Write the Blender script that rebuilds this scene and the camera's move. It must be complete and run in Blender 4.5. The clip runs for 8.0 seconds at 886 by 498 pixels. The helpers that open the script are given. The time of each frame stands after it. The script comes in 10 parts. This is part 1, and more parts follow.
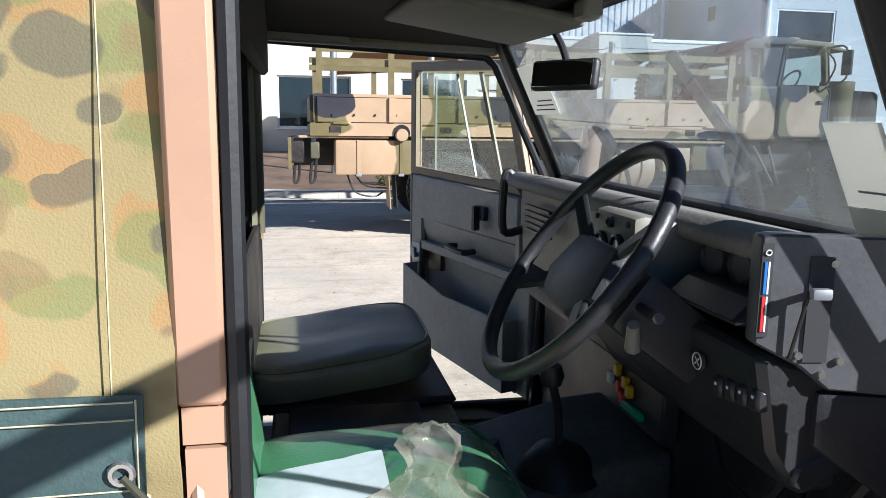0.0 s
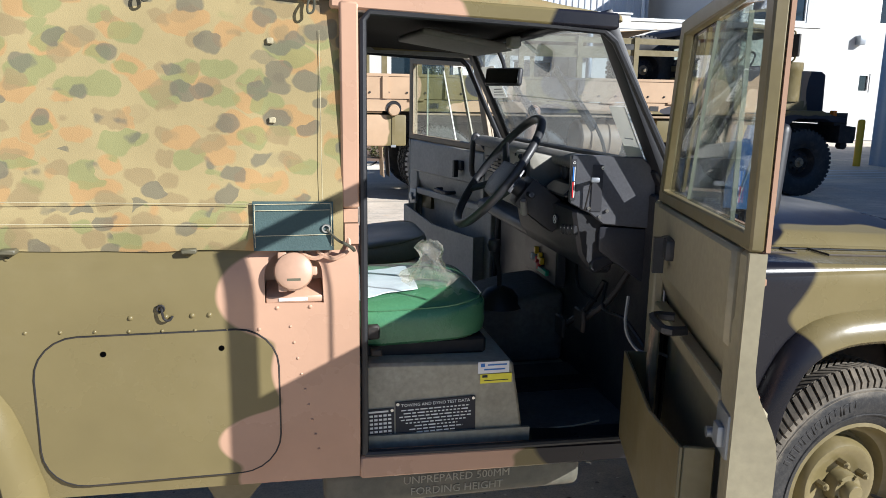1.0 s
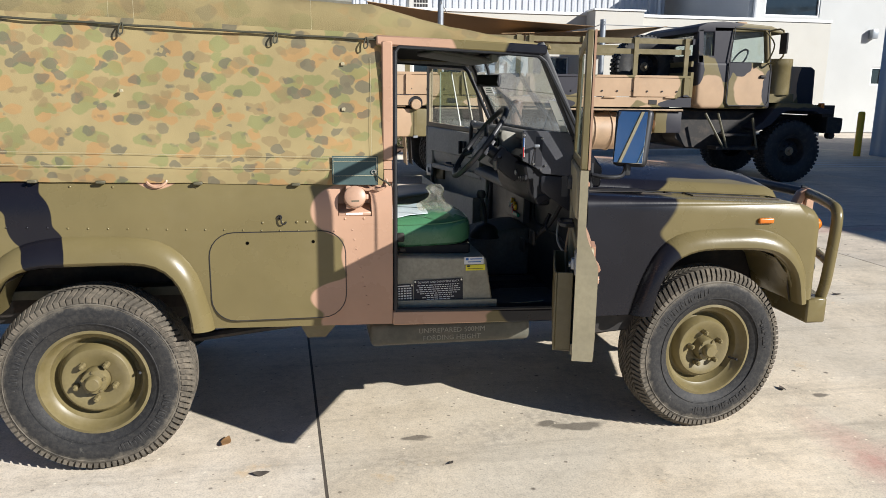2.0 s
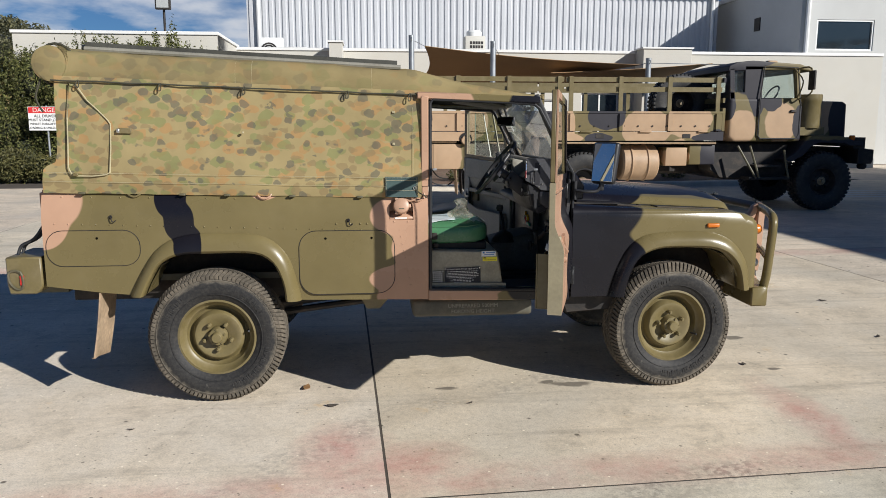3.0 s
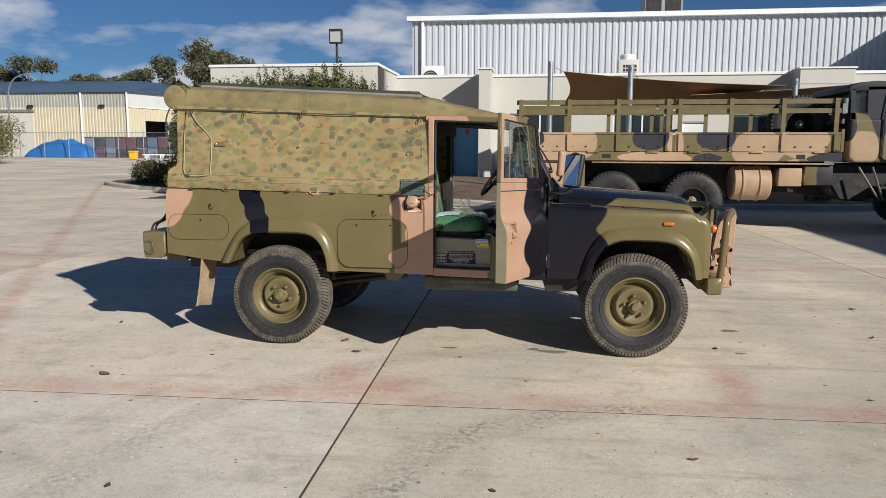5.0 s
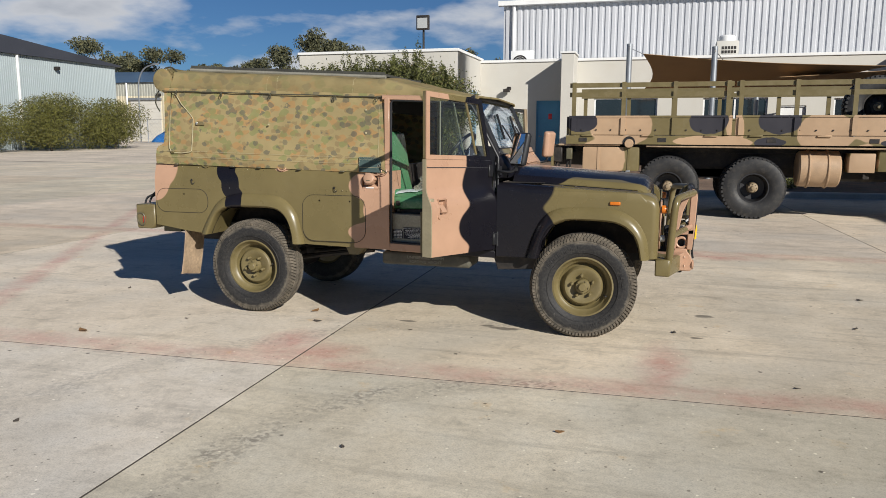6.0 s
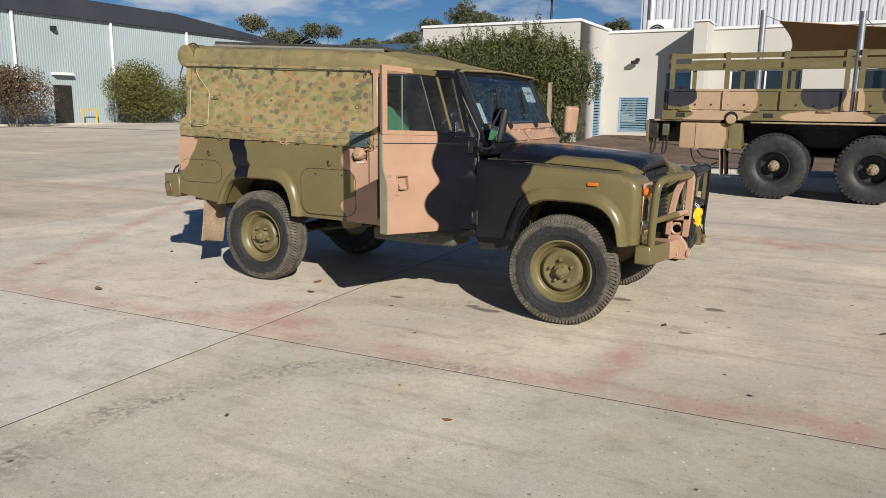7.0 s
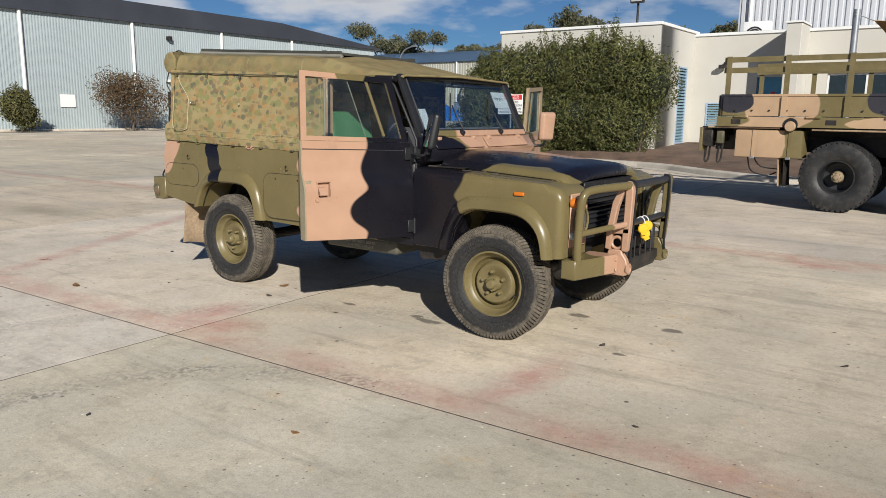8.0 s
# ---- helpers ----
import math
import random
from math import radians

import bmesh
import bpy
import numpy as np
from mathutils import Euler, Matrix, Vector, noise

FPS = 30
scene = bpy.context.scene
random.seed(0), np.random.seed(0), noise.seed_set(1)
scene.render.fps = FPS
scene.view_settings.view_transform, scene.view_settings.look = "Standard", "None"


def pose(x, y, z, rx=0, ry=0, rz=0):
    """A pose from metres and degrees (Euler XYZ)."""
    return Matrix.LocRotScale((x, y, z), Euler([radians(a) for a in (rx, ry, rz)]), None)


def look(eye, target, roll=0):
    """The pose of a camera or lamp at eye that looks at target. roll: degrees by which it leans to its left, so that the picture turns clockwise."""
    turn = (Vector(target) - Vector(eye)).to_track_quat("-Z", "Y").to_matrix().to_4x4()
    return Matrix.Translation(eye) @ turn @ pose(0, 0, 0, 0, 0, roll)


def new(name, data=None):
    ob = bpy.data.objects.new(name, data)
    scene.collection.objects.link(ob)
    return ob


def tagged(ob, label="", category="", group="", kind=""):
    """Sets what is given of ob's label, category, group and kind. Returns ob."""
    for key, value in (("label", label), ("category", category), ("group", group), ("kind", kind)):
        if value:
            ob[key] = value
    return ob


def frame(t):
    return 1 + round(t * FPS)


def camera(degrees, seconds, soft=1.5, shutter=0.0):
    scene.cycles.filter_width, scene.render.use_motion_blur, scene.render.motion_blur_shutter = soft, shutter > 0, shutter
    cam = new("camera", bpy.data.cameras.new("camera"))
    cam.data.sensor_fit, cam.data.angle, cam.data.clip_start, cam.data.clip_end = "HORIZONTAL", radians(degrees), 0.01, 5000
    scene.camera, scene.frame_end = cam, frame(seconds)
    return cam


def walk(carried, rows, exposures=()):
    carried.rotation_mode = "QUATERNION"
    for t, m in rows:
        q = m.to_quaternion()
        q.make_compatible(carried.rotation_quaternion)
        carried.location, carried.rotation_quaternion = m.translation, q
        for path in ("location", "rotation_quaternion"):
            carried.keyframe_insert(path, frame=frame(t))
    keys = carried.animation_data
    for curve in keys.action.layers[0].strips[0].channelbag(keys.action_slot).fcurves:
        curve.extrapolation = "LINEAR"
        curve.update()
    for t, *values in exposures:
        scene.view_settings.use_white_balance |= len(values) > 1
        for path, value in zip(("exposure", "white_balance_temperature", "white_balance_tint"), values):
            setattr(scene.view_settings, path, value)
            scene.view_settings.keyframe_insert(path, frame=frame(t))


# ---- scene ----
cam = camera(61.9, 8.0, soft=0.8)
PATH = [
    (0, (1.331, -0.654, 1.574), (1.712, 1.28, 1.237), 0.7),
    (0.5, (1.231, -1.218, 1.581), (1.645, 0.704, 1.211), 0.8),
    (1, (1.087, -1.827, 1.599), (1.501, 0.088, 1.197), 0.9),
    (1.5, (0.979, -2.488, 1.618), (1.378, -0.574, 1.197), 1.0),
    (1.7, (0.938, -2.743, 1.615), (1.323, -0.827, 1.19), 0.9),
    (2.8, (0.897, -4.164, 1.631), (1.126, -2.207, 1.286), -0.0),
    (3, (0.914, -4.376, 1.635), (1.111, -2.412, 1.31), 0.0),
    (3.5, (1.018, -4.879, 1.627), (1.137, -2.902, 1.35), 0.1),
    (4, (1.161, -5.326, 1.629), (1.176, -3.343, 1.372), 0.0),
    (4.5, (1.561, -5.613, 1.606), (1.436, -3.633, 1.355), -0.0),
    (4.7, (1.767, -5.658, 1.595), (1.584, -3.683, 1.338), 0.1),
    (6, (3.337, -5.569, 1.516), (2.782, -3.672, 1.215), 0.3),
    (6.5, (3.943, -5.322, 1.52), (3.205, -3.495, 1.175), 0.5),
    (7, (4.498, -4.987, 1.539), (3.577, -3.251, 1.165), 0.6),
    (7.5, (5.045, -4.605, 1.549), (3.987, -2.951, 1.169), 0.7),
    (8, (5.477, -4.214, 1.552), (4.315, -2.627, 1.19), 0.7),
]
walk(cam, [(t, look(eye, target, roll)) for t, eye, target, roll in PATH],
     exposures=[(0.0, 1.06, 5600, 10), (0.5, 1.02, 5650, 10), (1.0, 0.96, 5700, 10), (1.5, 0.84, 5800, 10), (1.7, 0.78, 5900, 10), (3.0, 0.32, 6050, 10), (3.5, 0.25, 6050, 10), (4.5, 0.19, 6080, 10), (6.0, 0.21, 6180, 10), (8.0, 0.23, 6180, 10)])

# ---- sky, clouds and sun ----
SUN_TO = Vector((1.5, -1.36, 1.0)).normalized()
world = bpy.data.worlds.new("sky")
scene.world = world
world.use_nodes = True
wn, wl = world.node_tree.nodes, world.node_tree.links
wn.clear()
w_out = wn.new("ShaderNodeOutputWorld")
w_bg = wn.new("ShaderNodeBackground")
w_sky = wn.new("ShaderNodeTexSky")
w_sky.sky_type = "NISHITA"
w_sky.sun_disc = False
w_sky.sun_elevation = math.asin(SUN_TO.z)
w_sky.sun_rotation = math.atan2(SUN_TO.x, SUN_TO.y)
w_sky.air_density, w_sky.dust_density, w_sky.ozone_density = 0.8, 0.2, 2.5
w_co = wn.new("ShaderNodeTexCoord")
w_sep = wn.new("ShaderNodeSeparateXYZ")
wl.new(w_co.outputs["Generated"], w_sep.inputs[0])


def w_math(op, a, b=0.0, c=0.0):
    """One arithmetic node of the sky."""
    q = wn.new("ShaderNodeMath")
    q.operation = op
    for k, v in enumerate((a, b, c)):
        if isinstance(v, (int, float)):
            q.inputs[k].default_value = v
        else:
            wl.new(v, q.inputs[k])
    return q.outputs[0]


def w_ramp(src, stops):
    r = wn.new("ShaderNodeValToRGB")
    e = r.color_ramp.elements
    while len(e) < len(stops):
        e.new(0.5)
    for k, (p, c) in enumerate(stops):
        e[k].position = p
        e[k].color = (c, c, c, 1) if isinstance(c, (int, float)) else (*c, 1)
    wl.new(src, r.inputs[0])
    return r.outputs[0]


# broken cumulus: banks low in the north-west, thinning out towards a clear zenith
w_lift = w_math("ADD", w_sep.outputs["Z"], 0.34)
w_cmb = wn.new("ShaderNodeCombineXYZ")
wl.new(w_math("DIVIDE", w_sep.outputs["X"], w_lift), w_cmb.inputs["X"])
wl.new(w_math("DIVIDE", w_sep.outputs["Y"], w_lift), w_cmb.inputs["Y"])
wl.new(w_math("MULTIPLY", w_sep.outputs["Z"], 4.2), w_cmb.inputs["Z"])
w_noise = wn.new("ShaderNodeTexNoise")
w_noise.inputs["Scale"].default_value, w_noise.inputs["Detail"].default_value = 1.9, 10.0
w_noise.inputs["Roughness"].default_value = 0.52
wl.new(w_cmb.outputs[0], w_noise.inputs["Vector"])
w_west = w_math("MULTIPLY_ADD", w_sep.outputs["X"], -0.75, w_math("MULTIPLY", w_sep.outputs["Y"], 0.66))
w_bank = w_ramp(w_west, [(0.66, 0.0), (0.97, 0.13)])
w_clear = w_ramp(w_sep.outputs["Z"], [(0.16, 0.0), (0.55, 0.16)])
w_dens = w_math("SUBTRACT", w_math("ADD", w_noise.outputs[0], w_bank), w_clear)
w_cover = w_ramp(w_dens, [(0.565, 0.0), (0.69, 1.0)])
w_shade = w_ramp(w_dens, [(0.55, (38.0, 39.0, 41.0)), (0.66, (42.0, 42.0, 42.5)), (0.80, (25.0, 26.4, 29.0))])
w_mix = wn.new("ShaderNodeMixRGB")
w_sat = wn.new("ShaderNodeVectorMath")
w_sat.operation = "MULTIPLY"
w_sat.inputs[1].default_value = (1.85, 2.65, 3.45)
wl.new(w_sky.outputs[0], w_sat.inputs[0])
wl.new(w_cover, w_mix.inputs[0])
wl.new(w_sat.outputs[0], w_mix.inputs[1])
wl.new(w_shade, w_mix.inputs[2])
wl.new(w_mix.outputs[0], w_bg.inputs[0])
w_bg.inputs[1].default_value = 0.0124
wl.new(w_bg.outputs[0], w_out.inputs[0])

sun = new("sun", bpy.data.lights.new("sun", "SUN"))
sun.data.energy, sun.data.angle, sun.data.color = 5.0, radians(0.53), (1.0, 0.93, 0.82)
sun.matrix_world = look(SUN_TO * 60, (0, 0, 0))

# ---- material tools ----
def tree(name):
    m = bpy.data.materials.new(name)
    m.use_nodes = True
    n, l = m.node_tree.nodes, m.node_tree.links
    return m, n, l, n["Principled BSDF"]


def noise_node(n, l, vec, scale, detail=4.0, rough=0.55, dist=0.0):
    t = n.new("ShaderNodeTexNoise")
    t.inputs["Scale"].default_value, t.inputs["Detail"].default_value = scale, detail
    t.inputs["Roughness"].default_value, t.inputs["Distortion"].default_value = rough, dist
    l.new(vec, t.inputs["Vector"])
    return t


def ramp_node(n, l, src, stops):
    r = n.new("ShaderNodeValToRGB")
    e = r.color_ramp.elements
    while len(e) < len(stops):
        e.new(0.5)
    for k, (p, c) in enumerate(stops):
        e[k].position = p
        e[k].color = (c, c, c, 1) if isinstance(c, (int, float)) else (*c, 1)
    l.new(src, r.inputs[0])
    return r


def mix_node(n, l, fac, a, b, mode="MIX"):
    x = n.new("ShaderNodeMixRGB")
    x.blend_type = mode
    for k, v in enumerate((fac, a, b)):
        if isinstance(v, (int, float)):
            x.inputs[k].default_value = v if k == 0 else (v, v, v, 1)
        elif isinstance(v, tuple):
            x.inputs[k].default_value = (*v, 1)
        else:
            l.new(v, x.inputs[k])
    return x.outputs[0]


def math_node(n, l, op, a, b=0.0):
    x = n.new("ShaderNodeMath")
    x.operation = op
    for k, v in enumerate((a, b)):
        if isinstance(v, (int, float)):
            x.inputs[k].default_value = v
        else:
            l.new(v, x.inputs[k])
    return x.outputs[0]


def bump_node(n, l, p, height, strength, distance=0.01):
    b = n.new("ShaderNodeBump")
    b.inputs["Strength"].default_value, b.inputs["Distance"].default_value = strength, distance
    l.new(height, b.inputs["Height"])
    l.new(b.outputs[0], p.inputs["Normal"])


def coords(n, kind="Object"):
    return n.new("ShaderNodeTexCoord").outputs[kind]


def surface(name, col, rough=0.6, metal=0.0, var=0.18, big=1.5, fine=40.0, bump=0.15, dirt=None, dirt_amount=0.35, spec=0.5, island=0.0, each=0.0):
    """A plain painted, rubber, plastic or metal surface with wear at two scales."""
    m, n, l, p = tree(name)
    c = coords(n)
    a, b = noise_node(n, l, c, big, 5.0), noise_node(n, l, c, fine, 3.0)
    v1 = ramp_node(n, l, a.outputs[0], [(0.3, 1 - var), (0.7, 1 + var * 0.6)])
    v2 = ramp_node(n, l, b.outputs[0], [(0.3, 1 - var * 0.6), (0.7, 1 + var * 0.4)])
    out = mix_node(n, l, 1.0, mix_node(n, l, 1.0, col, v1.outputs[0], "MULTIPLY"), v2.outputs[0], "MULTIPLY")
    if dirt:
        d = noise_node(n, l, c, big * 2.3, 8.0, 0.65)
        mask = ramp_node(n, l, d.outputs[0], [(0.48, 0.0), (0.72, dirt_amount)])
        out = mix_node(n, l, mask.outputs[0], out, dirt)
    if island or each:
        src = n.new("ShaderNodeNewGeometry").outputs["Random Per Island"] if island else n.new("ShaderNodeObjectInfo").outputs["Random"]
        k = island or each
        out = mix_node(n, l, 1.0, out, ramp_node(n, l, src, [(0.0, 1 - k), (1.0, 1 + k * 0.7)]).outputs[0], "MULTIPLY")
    l.new(out, p.inputs["Base Color"])
    r = ramp_node(n, l, a.outputs[0], [(0.3, max(0.02, rough - 0.08)), (0.7, min(1, rough + 0.08))])
    l.new(r.outputs[0], p.inputs["Roughness"])
    p.inputs["Metallic"].default_value = metal
    p.inputs["Specular IOR Level"].default_value = spec
    if bump:
        bump_node(n, l, p, b.outputs[0], bump, 0.004)
    return m


def smooth_min(n, l, a, b, k):
    out = math_node(n, l, "SMOOTH_MIN", a, b)
    out.node.inputs[2].default_value = k
    return out


def blob_mask(n, l, vec, blobs, warp=0.05, wscale=3.0, soft=0.04, blend=0.0):
    """One mask out of soft-edged ellipsoids given as (x, y, z, rx, ry, rz)."""
    w = noise_node(n, l, vec, wscale, 2.0)
    off = n.new("ShaderNodeVectorMath")
    off.operation = "SUBTRACT"
    l.new(w.outputs["Color"], off.inputs[0])
    off.inputs[1].default_value = (0.5, 0.5, 0.5)
    sc = n.new("ShaderNodeVectorMath")
    sc.operation = "SCALE"
    l.new(off.outputs[0], sc.inputs[0])
    sc.inputs["Scale"].default_value = warp * 2
    add = n.new("ShaderNodeVectorMath")
    l.new(vec, add.inputs[0])
    l.new(sc.outputs[0], add.inputs[1])
    total = None
    for x, y, z, rx, ry, rz in blobs:
        s = n.new("ShaderNodeVectorMath")
        s.operation = "SUBTRACT"
        l.new(add.outputs[0], s.inputs[0])
        s.inputs[1].default_value = (x, y, z)
        d = n.new("ShaderNodeVectorMath")
        d.operation = "DIVIDE"
        l.new(s.outputs[0], d.inputs[0])
        d.inputs[1].default_value = (rx, ry, rz)
        ln = n.new("ShaderNodeVectorMath")
        ln.operation = "LENGTH"
        l.new(d.outputs[0], ln.inputs[0])
        total = ln.outputs["Value"] if total is None else smooth_min(n, l, total, ln.outputs["Value"], blend)
    return ramp_node(n, l, total, [(1 - soft, 1.0), (1.0, 0.0)]).outputs[0]


OLIVE, PINK, BLACKISH = (0.153, 0.123, 0.053), (0.435, 0.268, 0.178), (0.0085, 0.008, 0.0115)


def camo_paint(name, pink, black, rough=0.25, dust=0.045, base=OLIVE, warp=0.018, tan=PINK, soot=BLACKISH):
    """Three-colour disruptive vehicle paint; the patches stand where they are sprayed on the bodywork."""
    m, n, l, p = tree(name)
    c = coords(n)
    col = mix_node(n, l, blob_mask(n, l, c, pink, warp, blend=0.35), base, tan) if pink else base
    a, b = noise_node(n, l, c, 2.2, 6.0, 0.6), noise_node(n, l, c, 70.0, 3.0)
    g = noise_node(n, l, c, 6.0, 9.0, 0.7)
    col = mix_node(n, l, ramp_node(n, l, g.outputs[0], [(0.5, 0.0), (0.75, dust)]).outputs[0], col, (0.36, 0.31, 0.23))
    if black:
        sooty = mix_node(n, l, ramp_node(n, l, g.outputs[0], [(0.5, 0.0), (0.75, dust * 0.12)]).outputs[0], soot, (0.36, 0.31, 0.23))
        col = mix_node(n, l, blob_mask(n, l, c, black, warp, blend=0.35), col, sooty)
    col = mix_node(n, l, 1.0, col, ramp_node(n, l, a.outputs[0], [(0.3, 0.86), (0.7, 1.08)]).outputs[0], "MULTIPLY")
    scratch = n.new("ShaderNodeMapping")
    scratch.inputs["Scale"].default_value = (3.0, 3.0, 40.0)
    l.new(c, scratch.inputs["Vector"])
    sn = noise_node(n, l, scratch.outputs[0], 6.0, 4.0, 0.7)
    col = mix_node(n, l, ramp_node(n, l, sn.outputs[0], [(0.70, 0.0), (0.76, 0.10)]).outputs[0], col, (0.30, 0.26, 0.19))
    p.inputs["Specular IOR Level"].default_value = 0.34
    l.new(col, p.inputs["Base Color"])
    l.new(ramp_node(n, l, a.outputs[0], [(0.3, rough - 0.05), (0.7, rough + 0.12)]).outputs[0], p.inputs["Roughness"])
    bump_node(n, l, p, b.outputs[0], 0.06, 0.003)
    return m


def canvas_print(name, fade=0.0, scale=1.0):
    """Printed camouflage cloth: blobs of four colours over sand, with a fine weave."""
    m, n, l, p = tree(name)
    c = coords(n)
    col = (0.350, 0.280, 0.138)
    w = noise_node(n, l, c, 9.0 * scale, 2.0)
    wc = mix_node(n, l, 0.085 / scale, c, w.outputs["Color"], "ADD")
    layers = (((0.40, 0.235, 0.098), 8.5, 0.48, (0.3, 1.7, 4.0)), ((0.215, 0.232, 0.095), 8.4, 0.48, (5.1, 2.2, 0.4)),
              ((0.26, 0.195, 0.10), 9.0, 0.44, (1.7, 7.3, 2.6)), ((0.125, 0.120, 0.092), 10.0, 0.45, (8.4, 3.9, 6.1)))
    for tone, sc, cut, off in layers:
        mp = n.new("ShaderNodeMapping")
        mp.inputs["Location"].default_value = off
        mp.inputs["Scale"].default_value = (0.8, 1.0, 1.15)
        l.new(wc, mp.inputs["Vector"])
        vor = n.new("ShaderNodeTexVoronoi")
        vor.inputs["Scale"].default_value = sc * scale
        l.new(mp.outputs[0], vor.inputs["Vector"])
        mask = ramp_node(n, l, vor.outputs["Distance"], [(cut - 0.045, 1.0), (cut + 0.02, 0.0)])
        keep = ramp_node(n, l, vor.outputs["Color"], [(0.40 if sc < 9.5 else 0.56, 0.0), (0.41 if sc < 9.5 else 0.57, 1.0)])
        fac = math_node(n, l, "MULTIPLY", mask.outputs[0], keep.outputs[0])
        col = mix_node(n, l, math_node(n, l, "MULTIPLY", fac, 0.70 - fade * 0.85), col, tone)
    if fade:
        col = mix_node(n, l, fade, col, (0.185, 0.15, 0.07))
    a, b = noise_node(n, l, c, 2.0, 6.0, 0.6), noise_node(n, l, c, 420.0, 1.0)
    col = mix_node(n, l, 1.0, col, ramp_node(n, l, a.outputs[0], [(0.3, 0.70), (0.7, 1.0)]).outputs[0], "MULTIPLY")
    l.new(col, p.inputs["Base Color"])
    p.inputs["Roughness"].default_value = 0.9
    p.inputs["Specular IOR Level"].default_value = 0.15
    h = mix_node(n, l, 0.35, b.outputs[0], noise_node(n, l, c, 7.0, 2.0).outputs[0])
    if fade:
        fold = n.new("ShaderNodeMapping")
        fold.inputs["Scale"].default_value = (0.5, 1.0, 1.6)
        l.new(c, fold.inputs["Vector"])
        h = mix_node(n, l, 0.6, h, noise_node(n, l, fold.outputs[0], 9.0, 4.0, 0.55).outputs[0])
    bump_node(n, l, p, h, 0.45 if fade else 0.22, 0.012 if fade else 0.004)
    return m


def clear_glass(name, tint=(0.93, 0.97, 0.96), dust=0.06, through_dust=0.0, sheen=0.085):
    m, n, l, p = tree(name)
    out = n["Material Output"]
    n.remove(p)
    c = coords(n)
    tr, gl = n.new("ShaderNodeBsdfTransparent"), n.new("ShaderNodeBsdfGlossy")
    tr.inputs[0].default_value, gl.inputs["Roughness"].default_value = (*tint, 1), 0.02
    lw = n.new("ShaderNodeLayerWeight")
    lw.inputs[0].default_value = 0.5
    fr = math_node(n, l, "MULTIPLY_ADD", math_node(n, l, "POWER", lw.outputs["Facing"], 5.0), 0.9)
    fr.node.inputs[2].default_value = sheen
    mx = n.new("ShaderNodeMixShader")
    l.new(fr, mx.inputs[0])
    l.new(tr.outputs[0], mx.inputs[1])
    l.new(gl.outputs[0], mx.inputs[2])
    df = n.new("ShaderNodeBsdfDiffuse")
    df.inputs[0].default_value = (0.55, 0.52, 0.46, 1)
    g = noise_node(n, l, c, 5.0, 8.0, 0.65)
    m2 = n.new("ShaderNodeMixShader")
    l.new(ramp_node(n, l, g.outputs[0], [(0.35, dust * 0.3), (0.75, dust * 1.8)]).outputs[0], m2.inputs[0])
    l.new(mx.outputs[0], m2.inputs[1])
    if through_dust:
        # road film that scatters the sun onwards more than back
        tl, m3 = n.new("ShaderNodeBsdfTranslucent"), n.new("ShaderNodeMixShader")
        tl.inputs[0].default_value = (0.80, 0.77, 0.70, 1)
        m3.inputs[0].default_value = through_dust
        l.new(df.outputs[0], m3.inputs[1])
        l.new(tl.outputs[0], m3.inputs[2])
        l.new(m3.outputs[0], m2.inputs[2])
    else:
        l.new(df.outputs[0], m2.inputs[2])
    l.new(m2.outputs[0], out.inputs[0])
    return m


def leaf_mat(name, dark, light, warm=(0.12, 0.10, 0.03)):
    m, n, l, p = tree(name)
    src = n.new("ShaderNodeNewGeometry").outputs["Random Per Island"]
    r = ramp_node(n, l, src, [(0.0, dark), (0.6, light), (0.93, light), (1.0, warm)])
    big = noise_node(n, l, coords(n), 0.9, 3.0)
    col = mix_node(n, l, 1.0, r.outputs[0], ramp_node(n, l, big.outputs[0], [(0.3, 0.7), (0.7, 1.25)]).outputs[0], "MULTIPLY")
    l.new(col, p.inputs["Base Color"])
    p.inputs["Roughness"].default_value = 0.55
    p.inputs["Specular IOR Level"].default_value = 0.3
    return m


